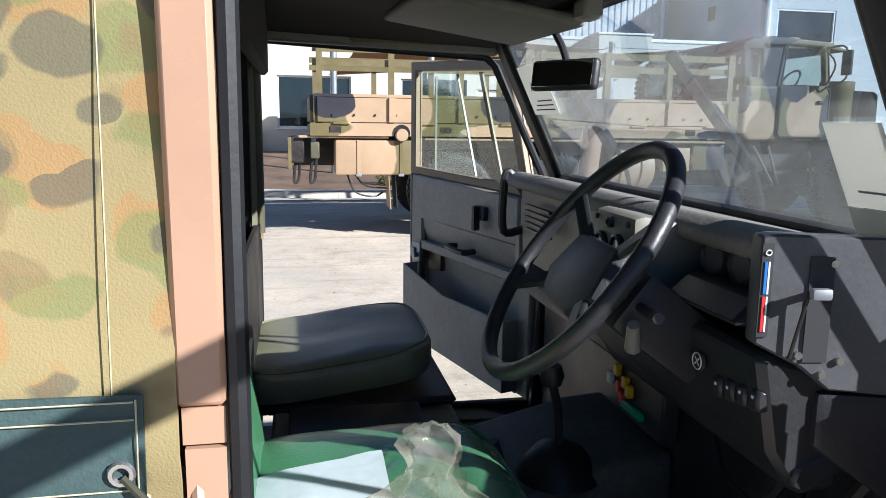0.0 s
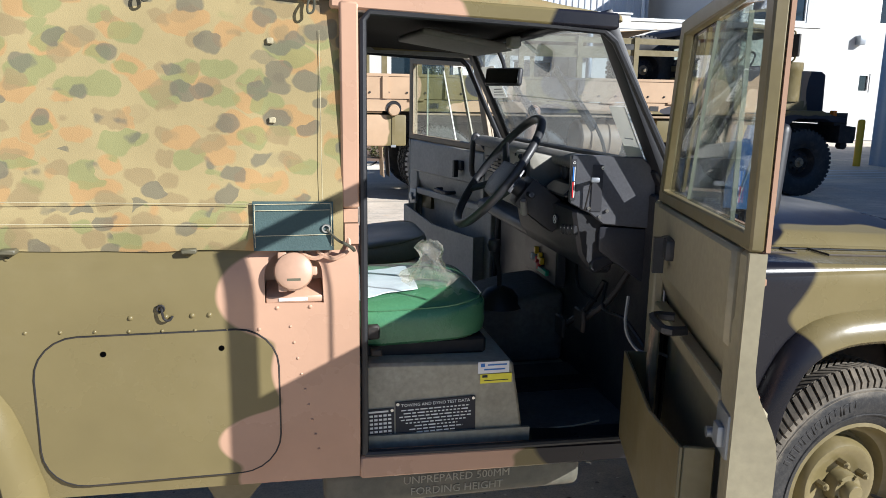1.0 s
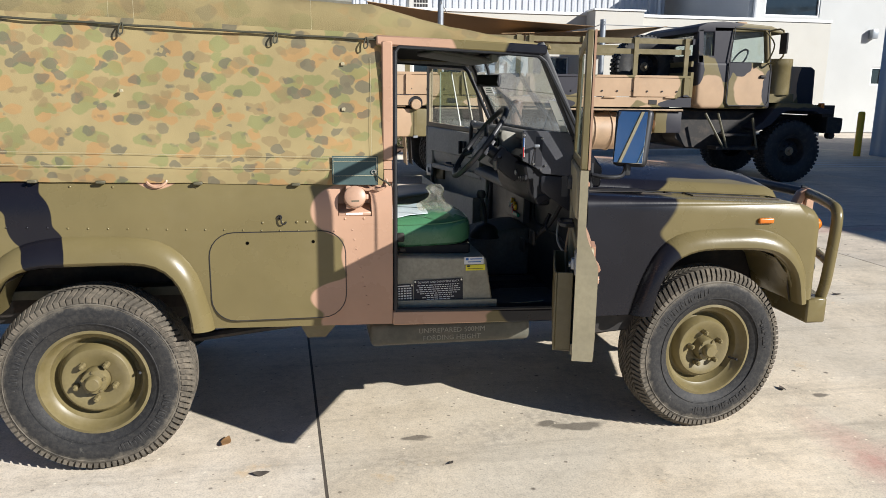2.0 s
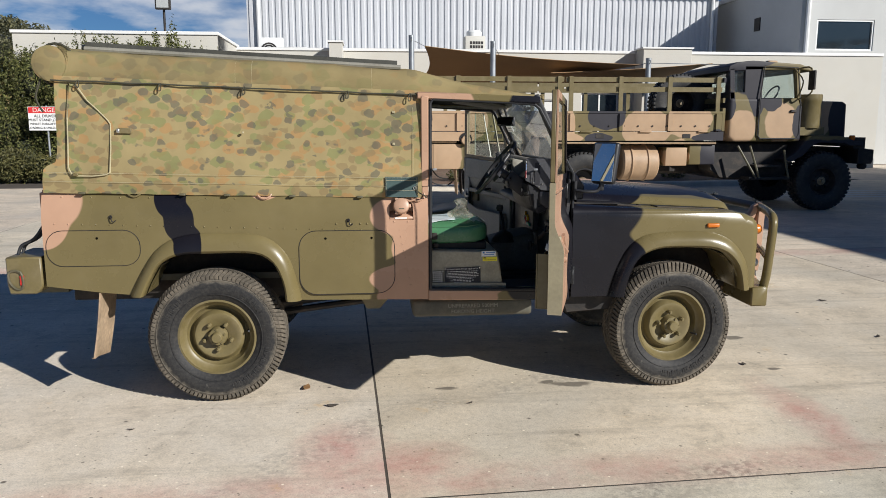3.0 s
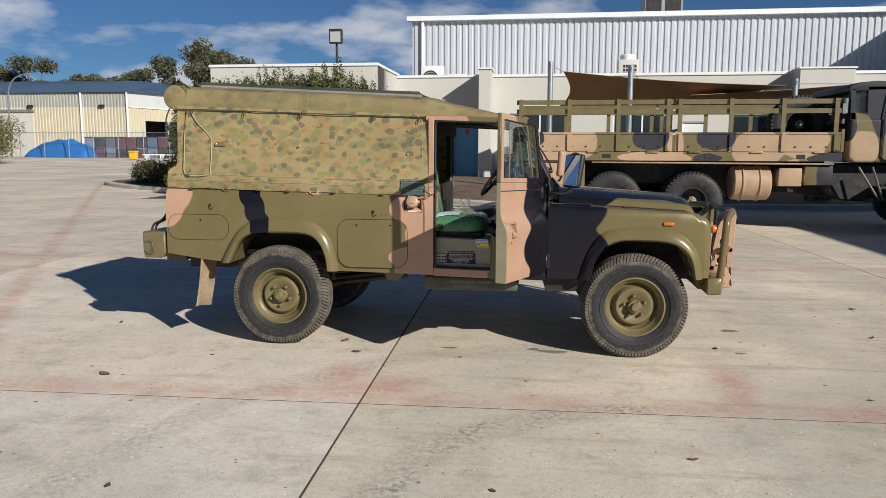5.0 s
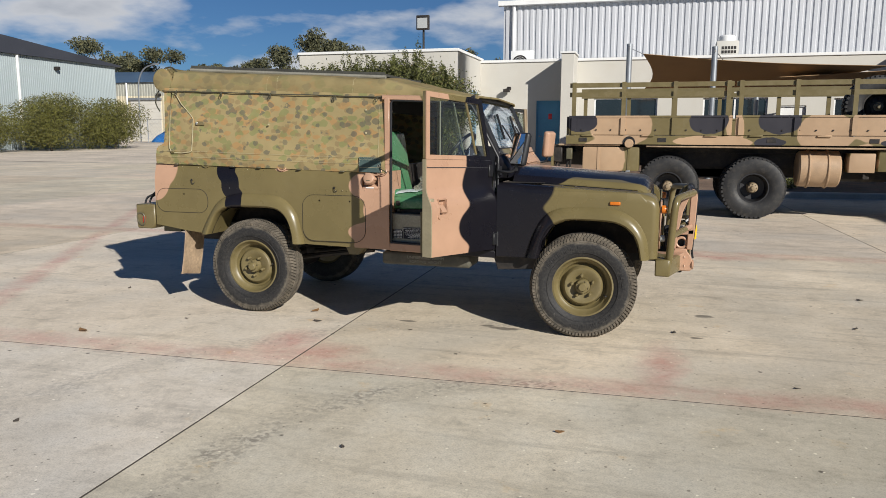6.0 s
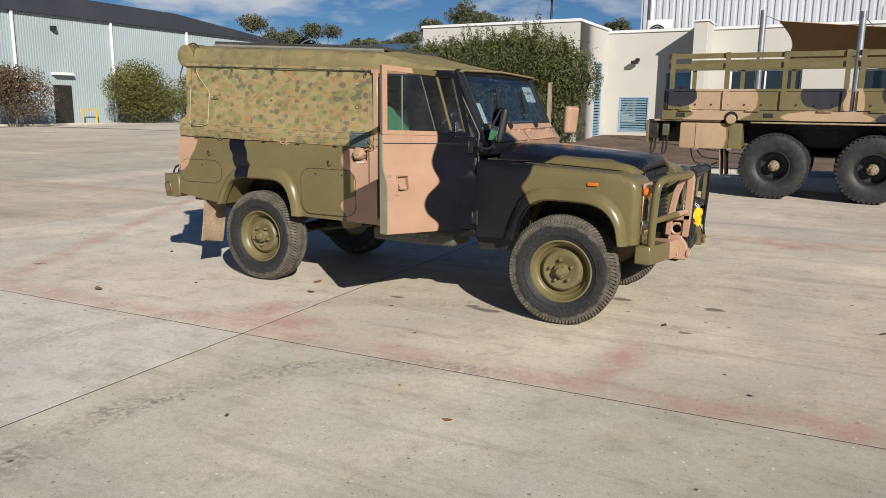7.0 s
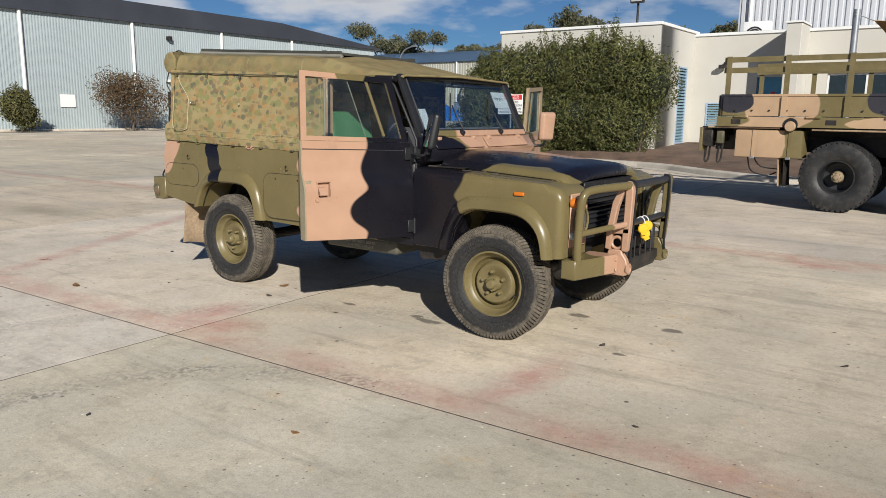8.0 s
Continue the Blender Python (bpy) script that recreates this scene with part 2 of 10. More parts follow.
def concrete_yard():
    """Worn pale concrete with tyre marks, blotches, oil spots and traces of red line paint."""
    m, n, l, p = tree("yard concrete")
    c = n.new("ShaderNodeNewGeometry").outputs["Position"]
    big, mid, fine = noise_node(n, l, c, 0.45, 6.0, 0.65), noise_node(n, l, c, 3.2, 9.0, 0.72), noise_node(n, l, c, 110.0, 4.0, 0.7)
    col = ramp_node(n, l, mid.outputs[0], [(0.30, (0.47, 0.425, 0.36)), (0.46, (0.66, 0.59, 0.49)), (0.60, (0.74, 0.665, 0.56)), (0.75, (0.82, 0.75, 0.64))]).outputs[0]
    col = mix_node(n, l, 1.0, col, ramp_node(n, l, big.outputs[0], [(0.32, 0.78), (0.68, 1.10)]).outputs[0], "MULTIPLY")
    col = mix_node(n, l, ramp_node(n, l, noise_node(n, l, c, 0.8, 5.0, 0.6).outputs[0], [(0.45, 0.0), (0.65, 0.5)]).outputs[0], col, (0.47, 0.455, 0.42))
    col = mix_node(n, l, 1.0, col, ramp_node(n, l, fine.outputs[0], [(0.30, 0.70), (0.47, 0.98), (0.75, 1.14)]).outputs[0], "MULTIPLY")
    sep = n.new("ShaderNodeSeparateXYZ")
    l.new(c, sep.inputs[0])
    # long tyre sweeps, and one scuffed curve of tread prints
    for turn, sx, sy, lo, hi, amt in ((-24, 0.10, 1.5, 0.55, 0.72, 0.34), (8, 0.22, 2.6, 0.56, 0.68, 0.30), (-62, 0.16, 2.2, 0.58, 0.70, 0.26)):
        st = n.new("ShaderNodeMapping")
        st.inputs["Scale"].default_value, st.inputs["Rotation"].default_value = (sx, sy, 1.0), (0, 0, radians(turn))
        l.new(c, st.inputs["Vector"])
        tyre = noise_node(n, l, st.outputs[0], 1.6, 7.0, 0.68)
        col = mix_node(n, l, ramp_node(n, l, tyre.outputs[0], [(lo, 0.0), (hi, amt)]).outputs[0], col, (0.17, 0.155, 0.135))
    tread_n = noise_node(n, l, c, 26.0, 3.0, 0.6)
    hub = n.new("ShaderNodeVectorMath")
    hub.operation = "SUBTRACT"
    l.new(c, hub.inputs[0])
    hub.inputs[1].default_value = (2.91, -2.74, 0.0)
    reach = n.new("ShaderNodeVectorMath")
    reach.operation = "LENGTH"
    l.new(hub.outputs[0], reach.inputs[0])
    for radius, amt in ((1.56, 0.75), (3.05, 0.45)):
        lane = ramp_node(n, l, math_node(n, l, "ABSOLUTE", math_node(n, l, "SUBTRACT", reach.outputs["Value"], radius)), [(0.07, 1.0), (0.17, 0.0)]).outputs[0]
        lane = math_node(n, l, "MULTIPLY", lane, ramp_node(n, l, mid.outputs[0], [(0.38, 0.0), (0.6, 1.0)]).outputs[0])
        lane = math_node(n, l, "MULTIPLY", lane, ramp_node(n, l, math_node(n, l, "MULTIPLY", sep.outputs["X"], 0.1), [(0.25, 1.0), (0.33, 0.0)]).outputs[0])
        lane = math_node(n, l, "MULTIPLY", lane, ramp_node(n, l, tread_n.outputs[0], [(0.44, 0.08), (0.56, amt)]).outputs[0])
        col = mix_node(n, l, lane, col, (0.20, 0.18, 0.16))
    # broad grimy stain where vehicles turn
    grime = blob_mask(n, l, c, [(5.2, -1.9, 0, 2.3, 1.9, 1), (3.9, -3.2, 0, 1.6, 1.2, 1), (-6.3, 1.2, 0, 1.8, 0.6, 1)], 0.45, 1.3, 0.9)
    col = mix_node(n, l, math_node(n, l, "MULTIPLY", grime, 0.52), col, (0.27, 0.25, 0.20))
    # faded red paint beside the joints
    red_n = noise_node(n, l, c, 2.4, 10.0, 0.78)
    ys = math_node(n, l, "SUBTRACT", sep.outputs["Y"], math_node(n, l, "MULTIPLY", sep.outputs["X"], 0.035))
    near = ramp_node(n, l, math_node(n, l, "ABSOLUTE", math_node(n, l, "ADD", ys, 1.20)), [(0.04, 0.72), (0.22, 0.0)]).outputs[0]
    xs = math_node(n, l, "ADD", sep.outputs["X"], math_node(n, l, "MULTIPLY", sep.outputs["Y"], 0.035))
    side = ramp_node(n, l, math_node(n, l, "ABSOLUTE", math_node(n, l, "ADD", math_node(n, l, "ADD", sep.outputs["X"], math_node(n, l, "MULTIPLY", sep.outputs["Y"], 0.59)), 2.68)), [(0.05, 0.8), (0.20, 0.0)]).outputs[0]
    side = math_node(n, l, "MULTIPLY", side, ramp_node(n, l, math_node(n, l, "ADD", ys, 1.30), [(0.0, 0.0), (0.08, 1.0)]).outputs[0])
    back = ramp_node(n, l, math_node(n, l, "ABSOLUTE", math_node(n, l, "SUBTRACT", ys, 4.55)), [(0.08, 0.7), (0.30, 0.0)]).outputs[0]
    b2 = blob_mask(n, l, c, [(3.40, -0.60, 0, 0.19, 0.75, 1), (0.75, -0.8, 0, 0.28, 0.5, 1), (1.10, -0.95, 0, 0.4, 0.3, 1), (4.1, 4.4, 0, 0.7, 0.3, 1)], 0.12, 4.0, 0.8)
    lines = math_node(n, l, "MAXIMUM", math_node(n, l, "MAXIMUM", near, side), back)
    red = math_node(n, l, "MULTIPLY", lines, ramp_node(n, l, red_n.outputs[0], [(0.38, 0.08), (0.62, 0.62)]).outputs[0])
    red = math_node(n, l, "MAXIMUM", red, math_node(n, l, "MULTIPLY", b2, ramp_node(n, l, red_n.outputs[0], [(0.34, 0.10), (0.58, 0.60)]).outputs[0]))
    col = mix_node(n, l, red, col, (0.46, 0.175, 0.165))
    yel = noise_node(n, l, c, 2.3, 8.0, 0.72)
    col = mix_node(n, l, ramp_node(n, l, yel.outputs[0], [(0.62, 0.0), (0.70, 0.42)]).outputs[0], col, (0.66, 0.46, 0.22))
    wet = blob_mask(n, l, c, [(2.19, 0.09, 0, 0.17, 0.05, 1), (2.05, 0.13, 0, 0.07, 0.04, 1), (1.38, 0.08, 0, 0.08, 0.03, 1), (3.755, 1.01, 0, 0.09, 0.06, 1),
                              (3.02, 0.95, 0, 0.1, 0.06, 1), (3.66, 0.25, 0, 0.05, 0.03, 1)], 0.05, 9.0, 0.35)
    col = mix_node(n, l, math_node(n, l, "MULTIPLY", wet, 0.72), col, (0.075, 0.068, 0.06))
    for sc, cut, shade, amt in ((4.5, 0.045, (0.06, 0.05, 0.04), 0.8), (9.0, 0.055, (0.13, 0.11, 0.09), 0.7), (6.3, 0.04, (0.88, 0.82, 0.70), 0.7), (13.0, 0.06, (0.90, 0.85, 0.74), 0.75), (17.0, 0.07, (0.10, 0.085, 0.07), 0.6)):
        specks = n.new("ShaderNodeTexVoronoi")
        specks.inputs["Scale"].default_value = sc
        l.new(c, specks.inputs["Vector"])
        keep = math_node(n, l, "MULTIPLY", ramp_node(n, l, specks.outputs["Distance"], [(cut, amt), (cut * 1.7, 0.0)]).outputs[0], ramp_node(n, l, specks.outputs["Color"], [(0.45, 0.0), (0.5, 1.0)]).outputs[0])
        col = mix_node(n, l, keep, col, shade)
    grit = noise_node(n, l, c, 24.0, 7.0, 0.78)
    col = mix_node(n, l, 1.0, col, ramp_node(n, l, grit.outputs[0], [(0.30, 0.80), (0.50, 1.0), (0.75, 1.12)]).outputs[0], "MULTIPLY")
    obr = n.new("ShaderNodeObjectInfo").outputs["Color"]
    l.new(mix_node(n, l, 1.0, col, obr, "MULTIPLY"), p.inputs["Base Color"])
    l.new(ramp_node(n, l, mid.outputs[0], [(0.3, 0.72), (0.7, 0.9)]).outputs[0], p.inputs["Roughness"])
    p.inputs["Specular IOR Level"].default_value = 0.3
    bump_node(n, l, p, mix_node(n, l, 0.5, fine.outputs[0], grit.outputs[0]), 0.35, 0.006)
    return m


M = {}
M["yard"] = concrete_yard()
M["far_ground"] = surface("pale worn hardstand", (0.68, 0.59, 0.48), 0.9, var=0.3, big=0.25, fine=6, bump=0.3, dirt=(0.2, 0.17, 0.13))
M["joint"] = surface("dark joint filler", (0.085, 0.070, 0.056), 0.95)
M["kerb"] = surface("weathered concrete kerb", (0.56, 0.51, 0.43), 0.88, var=0.2, big=1.2, fine=50, bump=0.05, dirt=(0.3, 0.25, 0.19), each=0.04)
M["mulch"] = surface("bark mulch", (0.16, 0.108, 0.075), 0.95, var=0.5, big=1.0, fine=22, bump=1.0, dirt=(0.25, 0.13, 0.08), dirt_amount=0.6)
M["render_white"] = surface("cream painted render", (0.55, 0.53, 0.475), 0.85, var=0.07, big=0.5, fine=30, bump=0.12, dirt=(0.5, 0.45, 0.36), dirt_amount=0.25)
M["render_grey"] = surface("off-white painted blockwork", (0.50, 0.505, 0.49), 0.85, var=0.08, big=0.6, fine=24, bump=0.15)
M["sheet_white"] = surface("white ribbed steel sheet", (0.50, 0.51, 0.53), 0.45, var=0.06, big=0.3, fine=10, bump=0.03)
M["sheet_blue"] = surface("pale blue-grey corrugated steel", (0.345, 0.395, 0.405), 0.5, var=0.07, big=0.2, fine=8, bump=0.03)
M["sheet_cream"] = surface("cream ribbed steel sheet", (0.55, 0.49, 0.35), 0.5, var=0.08, big=0.2, fine=8, bump=0.03)
M["roof_dark"] = surface("charcoal steel roofing", (0.040, 0.043, 0.055), 0.5, var=0.15, big=0.3, fine=8, bump=0.05)
M["roof_blue"] = surface("faded blue steel roofing", (0.16, 0.26, 0.40), 0.5, var=0.12, big=0.3, fine=8, bump=0.05)
M["blue_paint"] = surface("mid blue paint", (0.10, 0.30, 0.47), 0.5, var=0.12, big=1.0, fine=20, bump=0.05)
M["pale_blue"] = surface("pale blue steel cladding", (0.33, 0.43, 0.55), 0.5, var=0.08, big=0.5, fine=14, bump=0.05)
M["louvre_blue"] = surface("dull teal-blue louvre paint", (0.17, 0.27, 0.33), 0.6, var=0.1, big=2, fine=20, bump=0.05)
M["white_trim"] = surface("white painted metal", (0.76, 0.76, 0.74), 0.5, var=0.06, bump=0.02)
M["grey_metal"] = surface("galvanised steel", (0.34, 0.36, 0.38), 0.45, 0.6, var=0.15, big=2, fine=30, bump=0.05)
M["dark_metal"] = surface("dark chassis steel", (0.022, 0.020, 0.019), 0.6, 0.2, var=0.3, big=3, fine=40, bump=0.2, dirt=(0.15, 0.11, 0.08), dirt_amount=0.3)
M["black_plastic"] = surface("black plastic", (0.026, 0.027, 0.031), 0.45, var=0.2, big=4, fine=120, bump=0.15, dirt=(0.08, 0.075, 0.07), dirt_amount=0.15)
M["black_vinyl"] = surface("black dashboard vinyl", (0.024, 0.024, 0.029), 0.42, var=0.2, big=4, fine=160, bump=0.2, dirt=(0.16, 0.14, 0.12), dirt_amount=0.3)
M["dash_top"] = surface("dusty black dashboard padding", (0.24, 0.23, 0.21), 0.7, var=0.25, big=5, fine=110, bump=0.25, dirt=(0.22, 0.19, 0.15), dirt_amount=0.4)
M["cab_grey"] = surface("dark grey-green painted cab metal", (0.25, 0.24, 0.20), 0.5, var=0.18, big=3, fine=60, bump=0.1, dirt=(0.2, 0.17, 0.13), dirt_amount=0.3)
# cab_grey made paler: sun bounce on the far door, put in the colour
M["far_bounce_grey"] = surface("grey inner door steel lightened for sun bounce", (0.40, 0.385, 0.34), 0.5, var=0.18, big=3, fine=60, bump=0.1, dirt=(0.2, 0.17, 0.13), dirt_amount=0.3)
M["heater_grey"] = surface("dark charcoal padding", (0.026, 0.026, 0.032), 0.45, var=0.2, big=4, fine=120, bump=0.15)
M["door_inner"] = surface("olive-painted inner door steel", (0.30, 0.262, 0.168), 0.45, var=0.16, big=4, fine=60, bump=0.08, dirt=(0.24, 0.21, 0.15), dirt_amount=0.3)
M["wheel_well"] = surface("muddy brown wheel well", (0.034, 0.026, 0.021), 0.9, var=0.4, big=5, fine=40, bump=0.4, dirt=(0.10, 0.075, 0.055), dirt_amount=0.4)
M["rubber"] = surface("black weather-seal rubber", (0.014, 0.0145, 0.017), 0.5, var=0.2, big=5, fine=90, bump=0.1)
M["mat"] = surface("black rubber floor mat", (0.11, 0.106, 0.10), 0.55, var=0.4, big=5, fine=60, bump=0.4, dirt=(0.10, 0.075, 0.05), dirt_amount=0.5)
M["seat_green"] = surface("bright green vinyl", (0.068, 0.195, 0.095), 0.27, var=0.12, big=4, fine=150, bump=0.15)
M["cab_floor"] = surface("worn dark grey-green cab floor paint", (0.33, 0.31, 0.235), 0.55, var=0.25, big=3, fine=60, bump=0.12, dirt=(0.10, 0.09, 0.07), dirt_amount=0.4)
M["seat_dark"] = surface("dark green-grey vinyl", (0.24, 0.235, 0.150), 0.42, var=0.18, big=4, fine=150, bump=0.15, dirt=(0.12, 0.11, 0.08), dirt_amount=0.3)
M["tyre"] = surface("worn black tyre rubber", (0.017, 0.017, 0.018), 0.6, var=0.3, big=6, fine=60, bump=0.25, dirt=(0.12, 0.105, 0.082), dirt_amount=0.28)


def tyre_rubber():
    """Black rubber, dusty and scuffed towards the tread and cleaner round the rim."""
    m, n, l, p = tree("scuffed tyre sidewall")
    c = coords(n)
    flat = n.new("ShaderNodeVectorMath")
    flat.operation = "MULTIPLY"
    l.new(c, flat.inputs[0])
    flat.inputs[1].default_value = (1, 0, 1)
    r = n.new("ShaderNodeVectorMath")
    r.operation = "LENGTH"
    l.new(flat.outputs[0], r.inputs[0])
    ragged = noise_node(n, l, c, 9.0, 8.0, 0.7)
    edge = math_node(n, l, "ADD", r.outputs["Value"], math_node(n, l, "MULTIPLY", math_node(n, l, "SUBTRACT", ragged.outputs[0], 0.5), 0.11))
    grain = noise_node(n, l, c, 60.0, 5.0, 0.7)
    col = mix_node(n, l, ramp_node(n, l, grain.outputs[0], [(0.4, 0.0), (0.75, 0.5)]).outputs[0], (0.020, 0.020, 0.021), (0.075, 0.070, 0.062))
    dust = mix_node(n, l, ragged.outputs[0], (0.085, 0.075, 0.060), (0.21, 0.185, 0.145))
    col = mix_node(n, l, ramp_node(n, l, edge, [(0.330, 0.0), (0.352, 0.85)]).outputs[0], col, dust)
    scuffs = noise_node(n, l, c, 24.0, 6.0, 0.75)
    col = mix_node(n, l, ramp_node(n, l, scuffs.outputs[0], [(0.62, 0.0), (0.72, 0.35)]).outputs[0], col, (0.16, 0.15, 0.13))
    l.new(col, p.inputs["Base Color"])
    p.inputs["Roughness"].default_value, p.inputs["Specular IOR Level"].default_value = 0.6, 0.25
    bump_node(n, l, p, grain.outputs[0], 0.3, 0.004)
    return m


M["car_tyre"] = tyre_rubber()
M["tread"] = surface("dusty tyre tread", (0.10, 0.086, 0.066), 0.9, var=0.4, big=8, fine=60, bump=0.5, dirt=(0.24, 0.20, 0.15), dirt_amount=0.6)
M["olive"] = surface("olive drab paint", OLIVE, 0.40, var=0.12, big=4, fine=60, bump=0.06, dirt=(0.30, 0.25, 0.18), dirt_amount=0.2)
M["olive_dark"] = surface("dark olive metal", (0.10, 0.092, 0.055), 0.48, var=0.15, big=4, fine=60, bump=0.08, dirt=(0.25, 0.2, 0.14), dirt_amount=0.25)
TRUCK_TAN = (0.42, 0.288, 0.178)
M["truck_tan"] = surface("faded tan truck paint", TRUCK_TAN, 0.5, var=0.14, big=4, fine=60, bump=0.06, dirt=(0.26, 0.2, 0.13), dirt_amount=0.3)
M["roof_lining"] = surface("dark brown canvas lining", (0.034, 0.029, 0.022), 0.9, var=0.25, big=4, fine=120, bump=0.3)
M["pink"] = surface("faded tan-pink paint", PINK, 0.42, var=0.10, big=4, fine=60, bump=0.06, dirt=(0.3, 0.2, 0.13), dirt_amount=0.2)
M["cord"] = surface("dark olive cord", (0.05, 0.048, 0.03), 0.85)
M["stitch"] = surface("pale thread", (0.62, 0.55, 0.36), 0.8)
M["patch"] = surface("blue-green canvas patch", (0.050, 0.085, 0.082), 0.8, var=0.12, big=8, fine=200, bump=0.3)
M["frame_tan"] = surface("sun-faded olive-tan frame paint", (0.27, 0.205, 0.125), 0.5, var=0.14, big=5, fine=70, bump=0.06, dirt=(0.2, 0.16, 0.11), dirt_amount=0.3)
M["tab"] = surface("pale hook-and-loop square", (0.40, 0.35, 0.22), 0.9, var=0.3, big=30, fine=200, bump=0.3)
M["chrome"] = surface("bright steel", (0.62, 0.61, 0.58), 0.28, 0.9, var=0.1, bump=0.03)
M["amber"] = surface("amber lens", (0.55, 0.15, 0.012), 0.25, var=0.08, bump=0.05)
M["red_lens"] = surface("red lens", (0.45, 0.02, 0.015), 0.25, var=0.08, bump=0.05)
M["lamp_lens"] = surface("clear lamp lens", (0.42, 0.43, 0.42), 0.08, var=0.08, fine=25, bump=0.3)
M["headlamp"] = surface("silvered headlamp glass", (0.30, 0.31, 0.32), 0.12, 0.7, var=0.3, big=12, fine=60, bump=0.3)
M["glass_edge"] = surface("dull green glass edge", (0.20, 0.22, 0.17), 0.3, var=0.1, bump=0.02)
M["paper"] = surface("white printed paper", (0.80, 0.80, 0.78), 0.8, var=0.04, bump=0.03)


def thin_paper():
    """Thin paper that lets about a third of the light through."""
    m, n, l, p = tree("thin printer paper")
    p.inputs["Base Color"].default_value, p.inputs["Roughness"].default_value = (0.80, 0.80, 0.77, 1), 0.85
    tl, mx = n.new("ShaderNodeBsdfTranslucent"), n.new("ShaderNodeMixShader")
    tl.inputs[0].default_value, mx.inputs[0].default_value = (0.82, 0.81, 0.76, 1), 0.38
    l.new(p.outputs[0], mx.inputs[1])
    l.new(tl.outputs[0], mx.inputs[2])
    l.new(mx.outputs[0], n["Material Output"].inputs[0])
    return m


M["thin_paper"] = thin_paper()
M["hole"] = surface("flat black standing in for a dark hole", (0.0015, 0.0015, 0.0015), 1.0, var=0.0, bump=0, spec=0.0)
M["ink"] = surface("black ink", (0.03, 0.03, 0.035), 0.8, var=0.05, bump=0)
M["white_ink"] = surface("white lettering paint", (0.72, 0.72, 0.68), 0.7, var=0.08, bump=0)
M["faded_ink"] = surface("faded pale lettering", (0.27, 0.26, 0.21), 0.7, var=0.2, big=10, bump=0)
M["yellow"] = surface("bright yellow plastic", (0.74, 0.44, 0.012), 0.4, var=0.05, bump=0.03)
M["sign_red"] = surface("red sign paint", (0.62, 0.03, 0.03), 0.5, var=0.05, bump=0.02)
M["sign_blue"] = surface("blue sign paint", (0.03, 0.16, 0.5), 0.5, var=0.05, bump=0.02)
M["sign_green"] = surface("green plastic", (0.01, 0.35, 0.20), 0.4, var=0.05, bump=0.02)
M["sail"] = surface("tan shade cloth", (0.40, 0.26, 0.13), 0.9, var=0.1, big=0.8, fine=120, bump=0.2)
M["window_dark"] = surface("dark tinted window pane", (0.018, 0.024, 0.028), 0.08, var=0.15, bump=0.01, spec=0.8)
M["tarp"] = surface("blue plastic tarpaulin", (0.02, 0.16, 0.48), 0.45, var=0.15, big=2, fine=12, bump=0.5)
M["bark"] = surface("grey-brown bark", (0.13, 0.10, 0.075), 0.9, var=0.3, big=3, fine=25, bump=0.6)
M["mudflap"] = surface("dusty tan mud flap", (0.40, 0.29, 0.185), 0.85, var=0.3, big=6, fine=40, bump=0.3, dirt=(0.12, 0.10, 0.08), dirt_amount=0.5)
M["brown_bag"] = surface("dry leaf", (0.24, 0.13, 0.05), 0.8, var=0.2, bump=0.3)
M["glass"] = clear_glass("vehicle glass", dust=0.012)
M["dusty_glass"] = clear_glass("dusty windscreen glass", (0.76, 0.85, 0.92), 0.022, 0.97, 0.15)
M["pale_cord"] = surface("pale canvas piping", (0.42, 0.37, 0.23), 0.85)
M["weathered_alloy"] = surface("weathered dark alloy sheet", (0.062, 0.062, 0.052), 0.62, 0.1, var=0.3, big=3, fine=60, bump=0.1, dirt=(0.07, 0.065, 0.05), dirt_amount=0.4)
M["bag"] = clear_glass("crumpled clear plastic film", (0.95, 0.95, 0.9), 0.30, 0.5)
M["veh_black"] = surface("black camouflage paint", BLACKISH, 0.42, var=0.2, big=4, fine=60, bump=0.05, dirt=(0.06, 0.05, 0.04), dirt_amount=0.25)
M["canvas"] = canvas_print("camouflage canvas", 0.0, 1.75)
M["canvas_roof"] = canvas_print("faded camouflage canvas roof", 0.42, 1.2)
M["hedge_leaf"] = leaf_mat("hedge leaves", (0.014, 0.020, 0.007), (0.128, 0.136, 0.042), (0.18, 0.13, 0.06))
M["shrub_leaf"] = leaf_mat("low shrub leaves", (0.022, 0.028, 0.010), (0.115, 0.108, 0.038))
M["yard_leaf"] = leaf_mat("dense green shrub leaves", (0.020, 0.026, 0.008), (0.155, 0.150, 0.036))
M["gum_leaf"] = leaf_mat("grey-green gum leaves", (0.034, 0.038, 0.022), (0.115, 0.115, 0.062))
M["brown_leaf"] = leaf_mat("reddish shrub leaves", (0.05, 0.035, 0.018), (0.13, 0.085, 0.045))
mirror_mat, _n, _l, _p = tree("mirror glass")
_p.inputs["Metallic"].default_value, _p.inputs["Roughness"].default_value, _p.inputs["Base Color"].default_value = 1.0, 0.02, (0.86, 0.88, 0.9, 1)
M["mirror"] = mirror_mat

